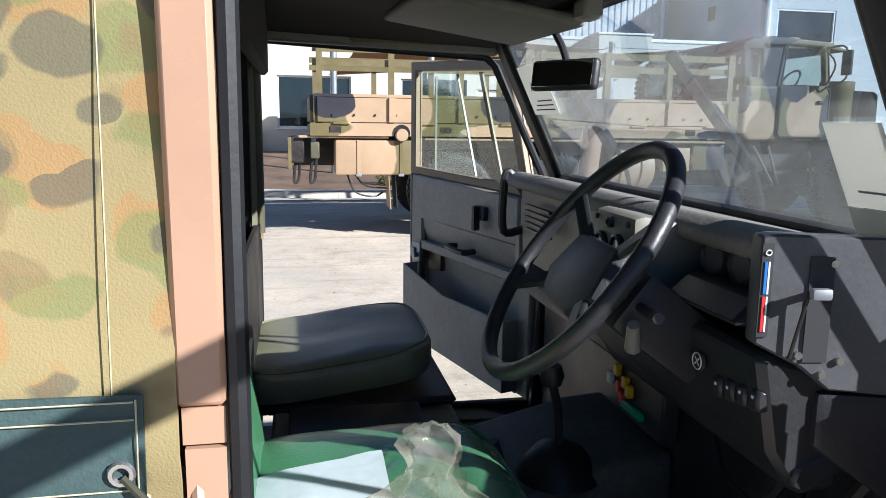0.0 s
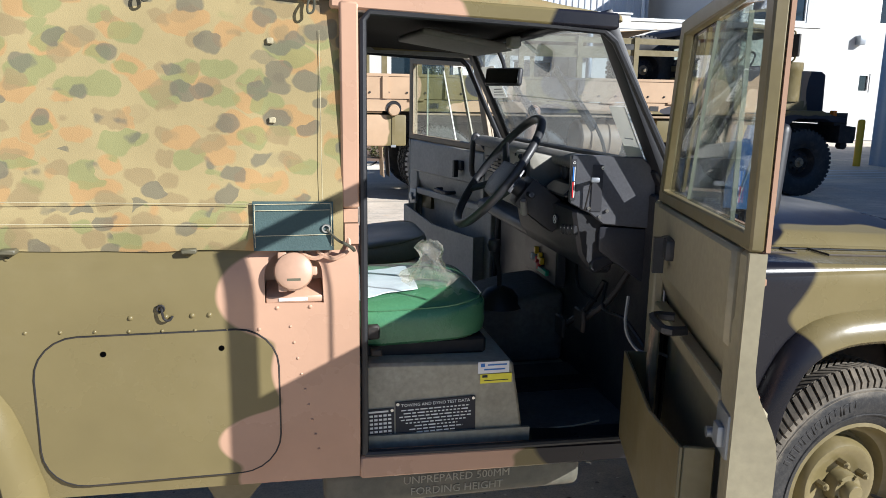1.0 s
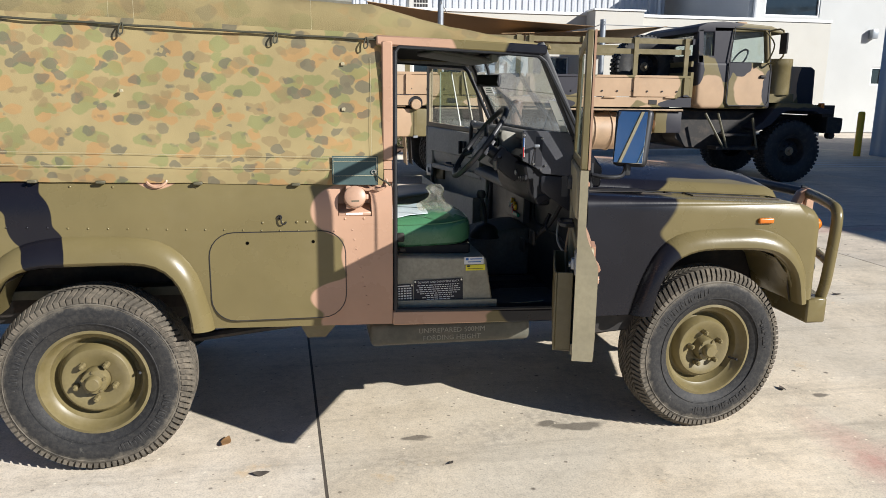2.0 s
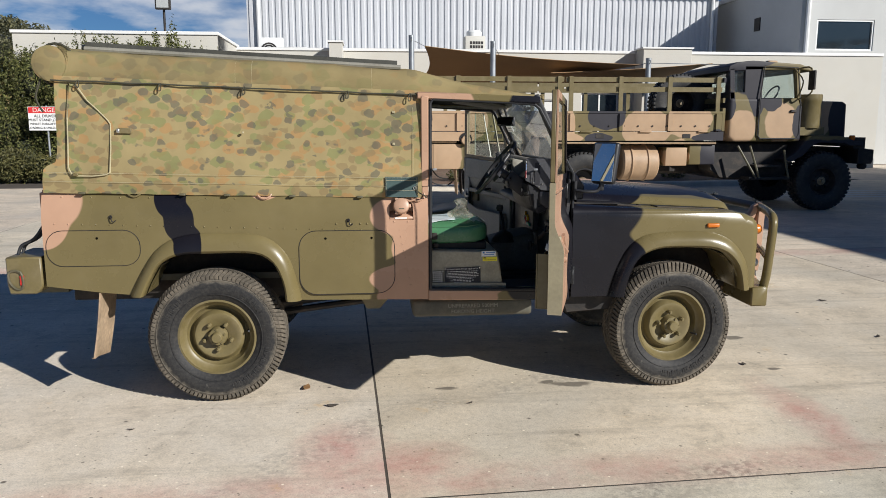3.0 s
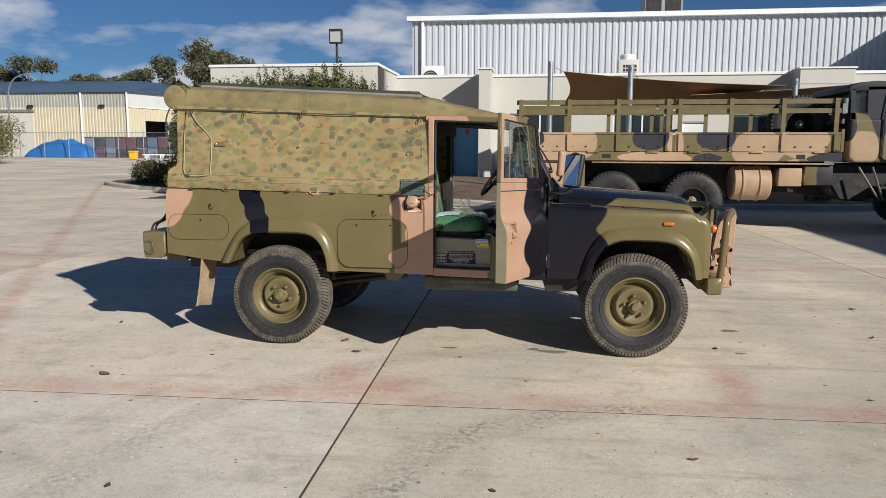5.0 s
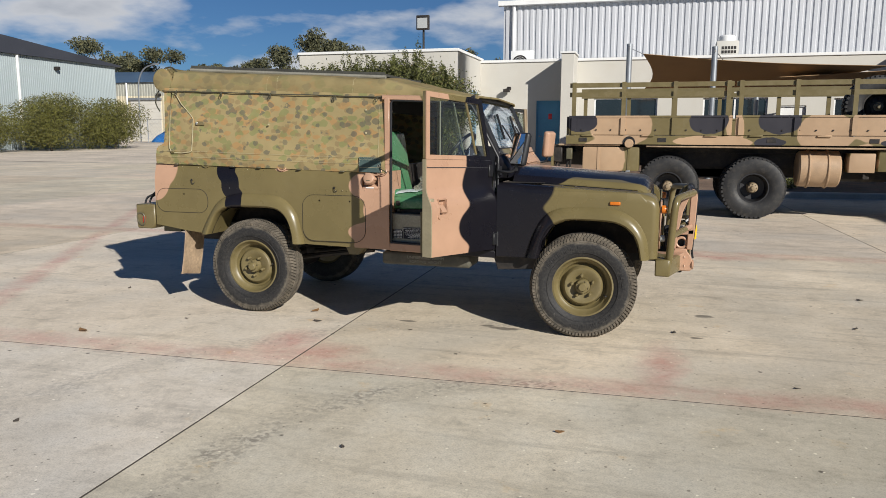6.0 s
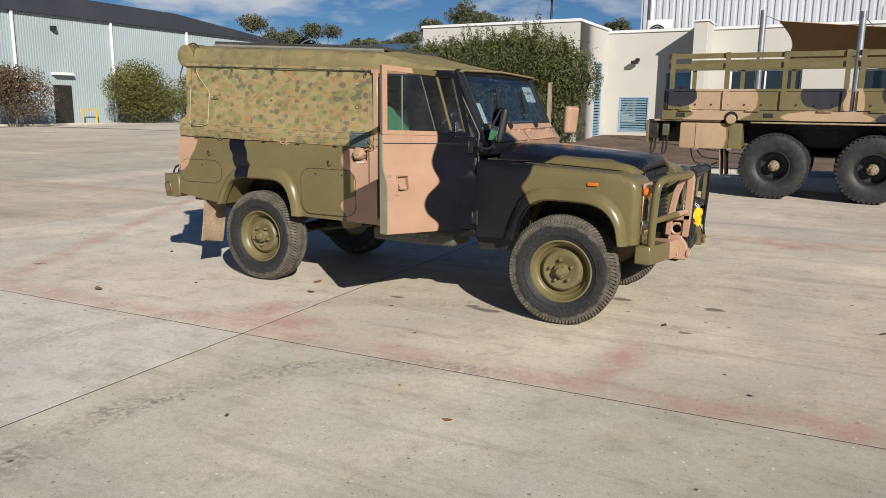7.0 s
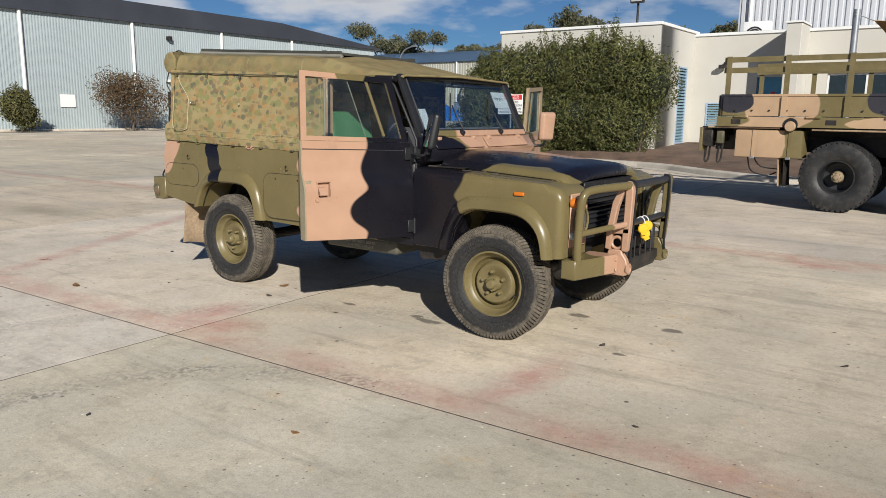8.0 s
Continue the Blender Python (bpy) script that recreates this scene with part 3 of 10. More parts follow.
# sprayed patches of the utility vehicle: (x, y, z, rx, ry, rz)
VEH_PINK = [(-1.02, 0.0, 1.22, 0.32, 0.8, 0.20), (-0.95, 0.0, 1.08, 0.16, 0.8, 0.14), (0.31, 0.0, 1.335, 0.12, 0.7, 0.12),
            (1.16, 0.0, 1.12, 0.25, 0.7, 0.13), (1.24, 0.0, 0.93, 0.20, 0.7, 0.18), (1.17, 0.0, 0.74, 0.27, 0.7, 0.10),
            (1.45, 0.0, 0.60, 0.24, 0.9, 0.06), (1.20, 0.0, 0.63, 0.25, 0.7, 0.10), (1.34, 0.0, 1.60, 0.24, 0.5, 0.35), (1.52, 0.0, 1.30, 0.30, 0.5, 0.30), (1.52, 0.0, 0.95, 0.30, 0.5, 0.32), (1.50, 0.0, 0.72, 0.28, 0.5, 0.12)]
VEH_PINK_FRONT = [(2.16, 1.05, 1.38, 0.20, 0.58, 0.28), (2.50, 1.15, 1.30, 0.50, 0.50, 0.13), (2.86, 1.15, 1.25, 0.26, 0.30, 0.10),
                  (3.47, 0.42, 0.66, 0.15, 0.16, 0.45), (1.6, 1.74, 1.2, 0.5, 0.3, 0.5)]
VEH_BLACK = [(-0.225, 0.0, 1.24, 0.095, 0.7, 0.12), (-0.175, 0.0, 1.10, 0.085, 0.7, 0.12), (-0.125, 0.0, 0.96, 0.08, 0.7, 0.12),
             (2.15, -0.05, 1.16, 0.445, 0.36, 0.28), (2.06, -0.05, 0.87, 0.455, 0.4, 0.20), (2.15, -0.05, 0.66, 0.42, 0.4, 0.15), (2.45, -0.10, 0.76, 0.17, 0.3, 0.22), (1.97, -0.05, 1.58, 0.27, 0.2, 0.4),
             (2.36, 0.26, 1.26, 0.34, 0.28, 0.16), (2.80, 0.58, 1.24, 0.46, 0.30, 0.14), (3.18, 0.74, 1.18, 0.22, 0.50, 0.15), (3.55, 0.90, 1.08, 0.12, 0.28, 0.1), (2.2, 1.74, 0.8, 0.4, 0.3, 0.4)]
TRK_PINK = [(2.55, 9.4, 1.74, 0.60, 1.2, 0.42), (2.20, 9.5, 1.08, 0.48, 1.0, 0.42), (4.64, 9.4, 1.72, 0.15, 1.2, 0.40), (4.25, 9.4, 1.45, 0.72, 1.0, 0.10),
            (6.20, 9.4, 1.62, 0.52, 1.2, 0.36), (7.02, 9.4, 1.76, 0.45, 1.2, 0.34), (6.85, 9.5, 1.06, 0.25, 1.0, 0.35),
            (8.10, 10.5, 1.62, 0.42, 1.6, 0.46), (8.92, 10.5, 1.72, 0.46, 1.6, 0.50), (9.90, 10.5, 1.90, 0.42, 1.6, 0.55), (8.8, 9.5, 0.8, 0.5, 1.0, 0.25)]
TRK_BLACK = [(1.78, 9.4, 1.84, 0.32, 1.2, 0.24), (4.16, 9.4, 1.82, 0.36, 1.2, 0.25), (5.40, 9.4, 1.86, 0.38, 1.2, 0.27), (5.25, 9.4, 1.44, 0.28, 1.0, 0.09), (7.42, 9.4, 1.44, 0.34, 1.0, 0.09),
             (8.12, 10.5, 2.66, 0.42, 1.8, 0.50), (8.45, 10.5, 2.92, 0.40, 1.8, 0.16), (7.86, 10.5, 2.05, 0.14, 1.8, 0.34), (8.33, 10.5, 2.55, 0.20, 1.8, 0.55), (8.40, 10.5, 2.15, 0.17, 1.8, 0.40), (8.70, 10.5, 2.12, 0.24, 1.8, 0.22), (7.72, 10.5, 2.7, 0.22, 1.8, 0.30), (9.32, 10.5, 1.75, 0.20, 1.8, 0.42),
             (10.62, 10.5, 1.85, 0.46, 1.8, 0.75), (9.90, 10.5, 1.12, 1.25, 1.8, 0.36), (7.6, 9.5, 1.1, 0.3, 1.0, 0.5)]
M["veh"] = camo_paint("disruptive pattern vehicle paint", VEH_PINK + VEH_PINK_FRONT, VEH_BLACK)
M["truck"] = camo_paint("disruptive pattern truck paint", TRK_PINK, TRK_BLACK, 0.50, 0.12, OLIVE, 0.065, TRUCK_TAN, soot=(0.030, 0.029, 0.037))


# ---- mesh tools ----
def V(*a):
    return Vector(a)


def thing(name, at, label, category, group="", kind=""):
    """A top-level thing: an Empty at its base that parents its parts."""
    e = new(name)
    e.location = at
    e.empty_display_size = 0.2
    return tagged(e, label, category, group, kind)


def finish(bm, bevel=0.0, angle=32, segments=1):
    bmesh.ops.recalc_face_normals(bm, faces=bm.faces)
    lim = radians(angle)
    if bevel:
        es = [e for e in bm.edges if len(e.link_faces) == 2 and e.calc_face_angle(0) > lim]
        bmesh.ops.bevel(bm, geom=es, offset=bevel, segments=segments, profile=0.6, affect="EDGES", clamp_overlap=True)
    for f in bm.faces:
        f.smooth = True
    for e in bm.edges:
        e.smooth = not (len(e.link_faces) == 2 and e.calc_face_angle(0) > radians(40))


def mesh_of(name, bm, material, bevel=0.0, segments=1):
    finish(bm, bevel, segments=segments)
    me = bpy.data.meshes.new(name)
    bm.to_mesh(me)
    bm.free()
    me.materials.append(material)
    return me


def hang(ob, parent, local=None):
    """Parent ob; local is its place in the world as built (identity when the mesh is in world places)."""
    ob.parent = parent
    ob.matrix_parent_inverse = world_of(parent).inverted()
    ob.matrix_basis = local or Matrix.Identity(4)
    return ob


def world_of(ob):
    m = ob.matrix_basis.copy()
    if ob.parent:
        m = world_of(ob.parent) @ ob.matrix_parent_inverse @ m
    return m


def part(name, bm, material, parent, label="", bevel=0.0, segments=1, at=None):
    """One mesh object under a thing or a part. Meshes are built in world places unless at gives a pose."""
    ob = new(name, bm if isinstance(bm, bpy.types.Mesh) else mesh_of(name, bm, material, bevel, segments))
    hang(ob, parent, at)
    if label:
        ob["label"] = label
    return ob


def solo(name, bm, material, label, category, kind="", group="", bevel=0.0, segments=1):
    ob = new(name, mesh_of(name, bm, material, bevel, segments))
    return tagged(ob, label, category, group, kind)


def B():
    return bmesh.new()


def box(bm, x0, x1, y0, y1, z0, z1, m=None):
    vs = [bm.verts.new((m @ V(x, y, z)) if m else (x, y, z)) for x in (x0, x1) for y in (y0, y1) for z in (z0, z1)]
    for f in ((0, 1, 3, 2), (4, 6, 7, 5), (0, 4, 5, 1), (2, 3, 7, 6), (0, 2, 6, 4), (1, 5, 7, 3)):
        bm.faces.new([vs[k] for k in f])
    return bm


def rbox(bm, x0, x1, y0, y1, z0, z1, r, seg=2, m=None):
    t = bmesh.new()
    box(t, x0, x1, y0, y1, z0, z1)
    bmesh.ops.bevel(t, geom=t.edges[:], offset=r, segments=seg, profile=0.6, affect="EDGES", clamp_overlap=True)
    join(bm, t, m)
    return bm


def join(bm, t, m=None):
    key = {v: bm.verts.new((m @ v.co) if m else v.co) for v in t.verts}
    for f in t.faces:
        bm.faces.new([key[v] for v in f.verts])
    t.free()


def prism(bm, pts, axis, a, b, m=None):
    """A polygon in the two other axes, extruded along axis from a to b."""
    def place(p, h):
        q = {"x": (h, p[0], p[1]), "y": (p[0], h, p[1]), "z": (p[0], p[1], h)}[axis]
        return m @ V(*q) if m else V(*q)
    lo = [bm.verts.new(place(p, a)) for p in pts]
    hi = [bm.verts.new(place(p, b)) for p in pts]
    bm.faces.new(lo)
    bm.faces.new(hi[::-1])
    n = len(pts)
    for k in range(n):
        bm.faces.new((lo[k], lo[(k + 1) % n], hi[(k + 1) % n], hi[k]))
    return bm


def ring(c, n, r, seg, ref=None):
    n = n.normalized()
    u = n.cross(ref or (V(0, 0, 1) if abs(n.z) < 0.9 else V(1, 0, 0))).normalized()
    w = n.cross(u)
    return [c + r * (math.cos(k * math.tau / seg) * u + math.sin(k * math.tau / seg) * w) for k in range(seg)]


def rod(bm, p0, p1, r, seg=10, r1=None):
    p0, p1 = V(*p0), V(*p1)
    a = [bm.verts.new(p) for p in ring(p0, p1 - p0, r, seg)]
    b = [bm.verts.new(p) for p in ring(p1, p1 - p0, r if r1 is None else r1, seg)]
    bm.faces.new(a[::-1])
    bm.faces.new(b)
    for k in range(seg):
        bm.faces.new((a[k], a[(k + 1) % seg], b[(k + 1) % seg], b[k]))
    return bm


def smooth_line(pts, step=6, closed=False):
    """Catmull-Rom points through pts."""
    p = [V(*q) for q in pts]
    n = len(p)
    out = []
    for k in range(n if closed else n - 1):
        a, b, c, d = (p[(k - 1) % n], p[k], p[(k + 1) % n], p[(k + 2) % n]) if closed else (p[max(k - 1, 0)], p[k], p[k + 1], p[min(k + 2, n - 1)])
        for s in range(step):
            t = s / step
            out.append(0.5 * ((2 * b) + (c - a) * t + (2 * a - 5 * b + 4 * c - d) * t * t + (3 * b - a - 3 * c + d) * t ** 3))
    if not closed:
        out.append(p[-1])
    return out


def tube(bm, pts, r, seg=8, closed=False):
    p = [V(*q) for q in pts]
    n = len(p)
    rings, ref = [], None
    for k in range(n):
        d = (p[(k + 1) % n] - p[(k - 1) % n]) if closed or 0 < k < n - 1 else (p[1] - p[0] if k == 0 else p[-1] - p[-2])
        d.normalize()
        if ref is None:
            ref = V(0, 0, 1) if abs(d.z) < 0.9 else V(1, 0, 0)
        u = (ref - d * ref.dot(d)).normalized()
        w = d.cross(u)
        ref = u
        rings.append([bm.verts.new(p[k] + r * (math.cos(a * math.tau / seg) * u + math.sin(a * math.tau / seg) * w)) for a in range(seg)])
    for k in range(n if closed else n - 1):
        a, b = rings[k], rings[(k + 1) % n]
        for q in range(seg):
            bm.faces.new((a[q], a[(q + 1) % seg], b[(q + 1) % seg], b[q]))
    if not closed:
        bm.faces.new(rings[0][::-1])
        bm.faces.new(rings[-1])
    return bm


def lathe(bm, prof, seg=40, at=(0, 0, 0), axis="y", closed=False, m=None, caps=True):
    """Turn (radius, height) points round an axis through at."""
    o = V(*at)
    rows = []
    for r, h in prof:
        row = []
        for k in range(seg):
            c, s = math.cos(k * math.tau / seg) * r, math.sin(k * math.tau / seg) * r
            q = o + {"y": V(c, h, s), "z": V(c, s, h), "x": V(h, c, s)}[axis]
            row.append(bm.verts.new(m @ q if m else q))
        rows.append(row)
    n = len(rows)
    for k in range(n if closed else n - 1):
        a, b = rows[k], rows[(k + 1) % n]
        for q in range(seg):
            bm.faces.new((a[q], a[(q + 1) % seg], b[(q + 1) % seg], b[q]))
    if not closed and caps:
        bm.faces.new(rows[0][::-1])
        bm.faces.new(rows[-1])
    return bm


def sheet(bm, f, nu, nv, thick=None):
    """A parametric surface f(u, v), thickened by the vector thick."""
    g = [[f(a / nu, b / nv) for b in range(nv + 1)] for a in range(nu + 1)]
    top = [[bm.verts.new(p) for p in row] for row in g]
    for a in range(nu):
        for b in range(nv):
            bm.faces.new((top[a][b], top[a + 1][b], top[a + 1][b + 1], top[a][b + 1]))
    if thick:
        low = [[bm.verts.new(p + thick) for p in row] for row in g]
        for a in range(nu):
            for b in range(nv):
                bm.faces.new((low[a][b], low[a][b + 1], low[a + 1][b + 1], low[a + 1][b]))
        edge = [(a, 0) for a in range(nu)] + [(nu, b) for b in range(nv)] + [(a, nv) for a in range(nu, 0, -1)] + [(0, b) for b in range(nv, 0, -1)]
        for k in range(len(edge)):
            (a, b), (c, d) = edge[k], edge[(k + 1) % len(edge)]
            bm.faces.new((top[a][b], low[a][b], low[c][d], top[c][d]))
    return bm


def loft(bm, rows, close=False):
    vs = [[bm.verts.new(p) for p in row] for row in rows]
    for a, b in zip(vs, vs[1:]):
        n = len(a)
        for k in range(n if close else n - 1):
            bm.faces.new((a[k], a[(k + 1) % n], b[(k + 1) % n], b[k]))
    return vs


def letters(text, size, material, name="lettering", depth=0.001):
    """Flat raised lettering in the built-in font, centred, in its own x-y plane."""
    cu = bpy.data.curves.new(name, "FONT")
    cu.body, cu.size, cu.extrude, cu.align_x, cu.align_y, cu.resolution_u = text, size, depth, "CENTER", "CENTER", 2
    ob = bpy.data.objects.new(name, cu)
    scene.collection.objects.link(ob)
    dg = bpy.context.evaluated_depsgraph_get()
    me = bpy.data.meshes.new_from_object(ob.evaluated_get(dg))
    bpy.data.objects.remove(ob)
    me.materials.clear()
    me.materials.append(material)
    return me


def wall_with_holes(bm, axis, at, thick, u0, u1, z0, z1, holes):
    """A wall along x (axis 'x', face at y=at) or along y, with rectangular openings (u0, u1, z0, z1) through it."""
    us = sorted({u0, u1, *[h[0] for h in holes], *[h[1] for h in holes]})
    for a, b in zip(us, us[1:]):
        cuts = sorted([(h[2], h[3]) for h in holes if h[0] < b - 1e-6 and h[1] > a + 1e-6])
        z = z0
        for c, d in cuts + [(z1, z1)]:
            if c > z + 1e-6:
                if axis == "x":
                    box(bm, a, b, at, at + thick, z, c)
                else:
                    box(bm, at, at + thick, a, b, z, c)
            z = max(z, d)
    bmesh.ops.remove_doubles(bm, verts=bm.verts, dist=1e-5)
    return bm


def ribbed(bm, axis, at, u0, u1, z0, z1, pitch, depth, flat=0.28, thick=0.03):
    """Trapezoid-ribbed sheet cladding as one folded strip."""
    pts = []
    n = int((u1 - u0) / pitch)
    p = (u1 - u0) / n
    for k in range(n):
        u = u0 + k * p
        pts += [(u, 0), (u + p * flat, 0), (u + p * (flat + 0.12), -depth), (u + p * 0.88, -depth)]
    pts.append((u1, 0))
    rows = [[V(u, at + d, z) if axis == "x" else V(at - d, u, z) for z in (z0, z1)] for u, d in pts]
    loft(bm, rows)
    return bm


# ---- ground: one sheet to the horizon, rising gently behind the yard ----
def rise(x, y):
    d = math.hypot(min(x + 6, 0) * 0.55, max(y - 30, 0))
    r = 0.65 * min(1, max(0, (d - 8) / 45)) ** 1.4 if y > 30 else 0
    return r


bm = B()
xs = [-900, -500, -300, -200, -140, -110, -90, -75, -62, -50, -40, -30, -20, -10, 0, 10, 20, 30, 45, 70, 120, 250, 500, 900]
ys = [-900, -400, -150, -60, -30, -10, 0, 10, 20, 30, 36, 42, 48, 55, 62, 70, 80, 95, 120, 160, 250, 500, 900]
grid = [[bm.verts.new((x, y, rise(x, y) - 0.02)) for y in ys] for x in xs]
for a in range(len(xs) - 1):
    for b in range(len(ys) - 1):
        bm.faces.new((grid[a][b], grid[a + 1][b], grid[a + 1][b + 1], grid[a][b + 1]))
ground = solo("ground", bm, M["far_ground"], "pale worn concrete hardstand of a depot yard", "ground", "structure")

bm = B()
box(bm, -45.3, 16.4, -19, 28.5, -0.018, -0.0012)
solo("joint_bed", bm, M["joint"], "dark filler in the joints between the slabs", "joint filler", "structure")
SLAB = pose(0.985, -1.31, 0, 0, 0, 2.0)
SLAB_RNG = random.Random(11)
SLAB_TONE = {(0, 0): (1.06, 1.02, 0.93, 1), (-1, 0): (1.14, 1.11, 1.06, 1), (0, -1): (1.03, 1.03, 0.96, 1), (-1, -1): (1.10, 1.11, 1.12, 1)}
bm = B()
box(bm, 0.007, 5.543, 0.007, 6.093, -0.12, 0)
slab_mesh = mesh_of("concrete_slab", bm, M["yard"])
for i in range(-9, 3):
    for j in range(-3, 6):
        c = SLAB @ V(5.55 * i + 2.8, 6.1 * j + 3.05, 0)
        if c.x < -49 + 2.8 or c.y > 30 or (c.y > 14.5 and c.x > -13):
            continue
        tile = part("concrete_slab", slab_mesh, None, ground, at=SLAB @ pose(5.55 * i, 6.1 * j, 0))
        k = SLAB_RNG.uniform(0.88, 1.05)
        tile.color = SLAB_TONE.get((i, j), (k * SLAB_RNG.uniform(1.03, 1.08), k * 1.02, k * SLAB_RNG.uniform(0.92, 0.98), 1))

# ---- kerb and garden bed in front of the building ----
KERB = smooth_line([(-17.6, 30.0, 0), (-18.0, 27.6, 0), (-17.4, 25.2, 0), (-14.6, 22.3, 0), (-11.0, 19.9, 0), (-7.8, 18.5, 0), (-3.2, 17.7, 0), (-0.6, 15.9, 0), (1.2, 14.9, 0), (4.0, 14.9, 0), (9.0, 15.4, 0), (14.5, 16.0, 0)], 5)


def bed_height(p):
    return 0.13 + 0.45 * min(1, max(0, (p.y - 16.0) / 7.5)) * min(1, max(0, (p.x + 11.5) / 6))


bm = B()
rows = []
for q in KERB:
    back = max(25.5, q.y + 0.4)
    tip = V(max(q.x, -16.5), back, 0)
    q = q + (tip - q).normalized() * 0.26
    rows.append([V(*(q + (tip - q) * t)) + V(0, 0, (0.10 if t == 0 else bed_height(q + (tip - q) * t) + 0.03 * noise.noise(V(q.x, t * 9, 0)))) for t in (0, 0.06, 0.15, 0.3, 0.45, 0.6, 0.8, 1)])
loft(bm, rows)
garden = solo("garden_bed", bm, M["mulch"], "raised garden bed of brown bark mulch behind a concrete kerb", "garden bed", "structure")
kerb = thing("kerb", (-1, 16, 0), "weathered pale concrete kerb edging the garden bed", "kerb", kind="structure")
KERB_IN = []
for k in range(len(KERB)):
    d = KERB[min(k + 1, len(KERB) - 1)] - KERB[max(k - 1, 0)]
    KERB_IN.append(V(-d.y, d.x, 0).normalized())
KERB_EDGE = [(-0.03, -0.1), (0.0, 0.10), (0.008, 0.122), (0.03, 0.138), (0.06, 0.142), (0.32, 0.142), (0.32, -0.1)]
for k in range(0, len(KERB) - 2, 2):
    rows = []
    for j in (k, k + 1, k + 2):
        gap = (KERB[min(j + 1, k + 2)] - KERB[max(j - 1, k)]).normalized() * (0.003 if j == k else -0.003 if j == k + 2 else 0.0)
        rows.append([KERB[j] + gap + KERB_IN[j] * w + V(0, 0, z) for w, z in KERB_EDGE])
    bm = B()
    vs = loft(bm, rows, True)
    bm.faces.new(vs[0])
    bm.faces.new(vs[-1][::-1])
    bmesh.ops.recalc_face_normals(bm, faces=bm.faces[:])
    part("kerb_stone", bm, M["kerb"], kerb)
bm = B()
loft(bm, [[KERB[k] + KERB_IN[k] * -0.48 + V(0, 0, 0.007), KERB[k] + V(0, 0, 0.005)] for k in range(28, len(KERB))])
solo("gutter", bm, M["kerb"], "pale concrete gutter strip along the kerb", "gutter", "structure")

# ---- cream rendered building with parapet ----
FY = 24.3
office = thing("office_building", (4, FY, 0.4), "single-storey cream rendered building with flat parapet and dark windows", "building")
WIN = [(0.72, 3.1, 1.35, 3.03), (4.75, 7.0, 1.35, 3.0), (9.2, 10.7, 1.3, 2.95), (12.2, 14.0, 1.3, 2.95)]
DOORS = [(-1.55, -0.55, 0.50, 2.95), (7.35, 8.3, 0.5, 2.7)]
bm = B()
wall_with_holes(bm, "x", FY, 0.3, -3.85, 21.6, -0.1, 4.45, WIN + DOORS + [(-3.28, -2.14, 0.72, 2.05)])
part("wall", bm, M["render_white"], office)
bm = B()
box(bm, -3.86, 21.6, FY - 0.05, FY + 0.4, 4.45, 4.56)
part("parapet_coping", bm, M["white_trim"], office, bevel=0.01)
bm = B()
box(bm, -0.42, 0.05, FY - 1.35, FY - 0.002, 0.3, 4.62)
part("wing_wall", bm, M["render_white"], office, bevel=0.01)
bm = B()
box(bm, -0.46, 0.09, FY - 1.4, FY - 0.004, 4.62, 4.68)
part("wing_wall_cap", bm, M["white_trim"], office)
bm = B()
box(bm, 11.3, 13.2, FY - 0.9, FY - 0.004, 0.2, 4.56)
part("wing_wall", bm, M["render_white"], office, bevel=0.01)
bm = B()
box(bm, 11.25, 13.25, FY - 0.95, FY - 0.004, 4.562, 4.62)
part("wing_wall_cap", bm, M["white_trim"], office)
bm = B()
box(bm, -3.85, 21.6, FY + 0.3, 33.0, 4.2, 4.35)
part("flat_roof", bm, M["sheet_white"], office)
for u0, u1, z0, z1 in WIN:
    bm = B()
    for a, b, c, d in ((u0, u0 + 0.06, z0, z1), (u1 - 0.06, u1, z0, z1), (u0 + 0.06, u1 - 0.06, z0, z0 + 0.06), (u0 + 0.06, u1 - 0.06, z1 - 0.06, z1), ((u0 + u1) / 2 - 0.03, (u0 + u1) / 2 + 0.03, z0 + 0.06, z1 - 0.06)):
        box(bm, a, b, FY + 0.08, FY + 0.14, c, d)
    wf = part("window", bm, M["white_trim"], office, "aluminium-framed sliding window")
    for a, b in ((u0 + 0.06, (u0 + u1) / 2 - 0.03), ((u0 + u1) / 2 + 0.03, u1 - 0.06)):
        bm = B()
        box(bm, a, b, FY + 0.10, FY + 0.11, z0 + 0.06, z1 - 0.06)
        part("pane", bm, M["window_dark"], wf)
    bm = B()
    box(bm, u0 - 0.05, u1 + 0.05, FY - 0.04, FY + 0.08, z0 - 0.05, z0 - 0.002)
    part("sill", bm, M["white_trim"], wf, bevel=0.006)
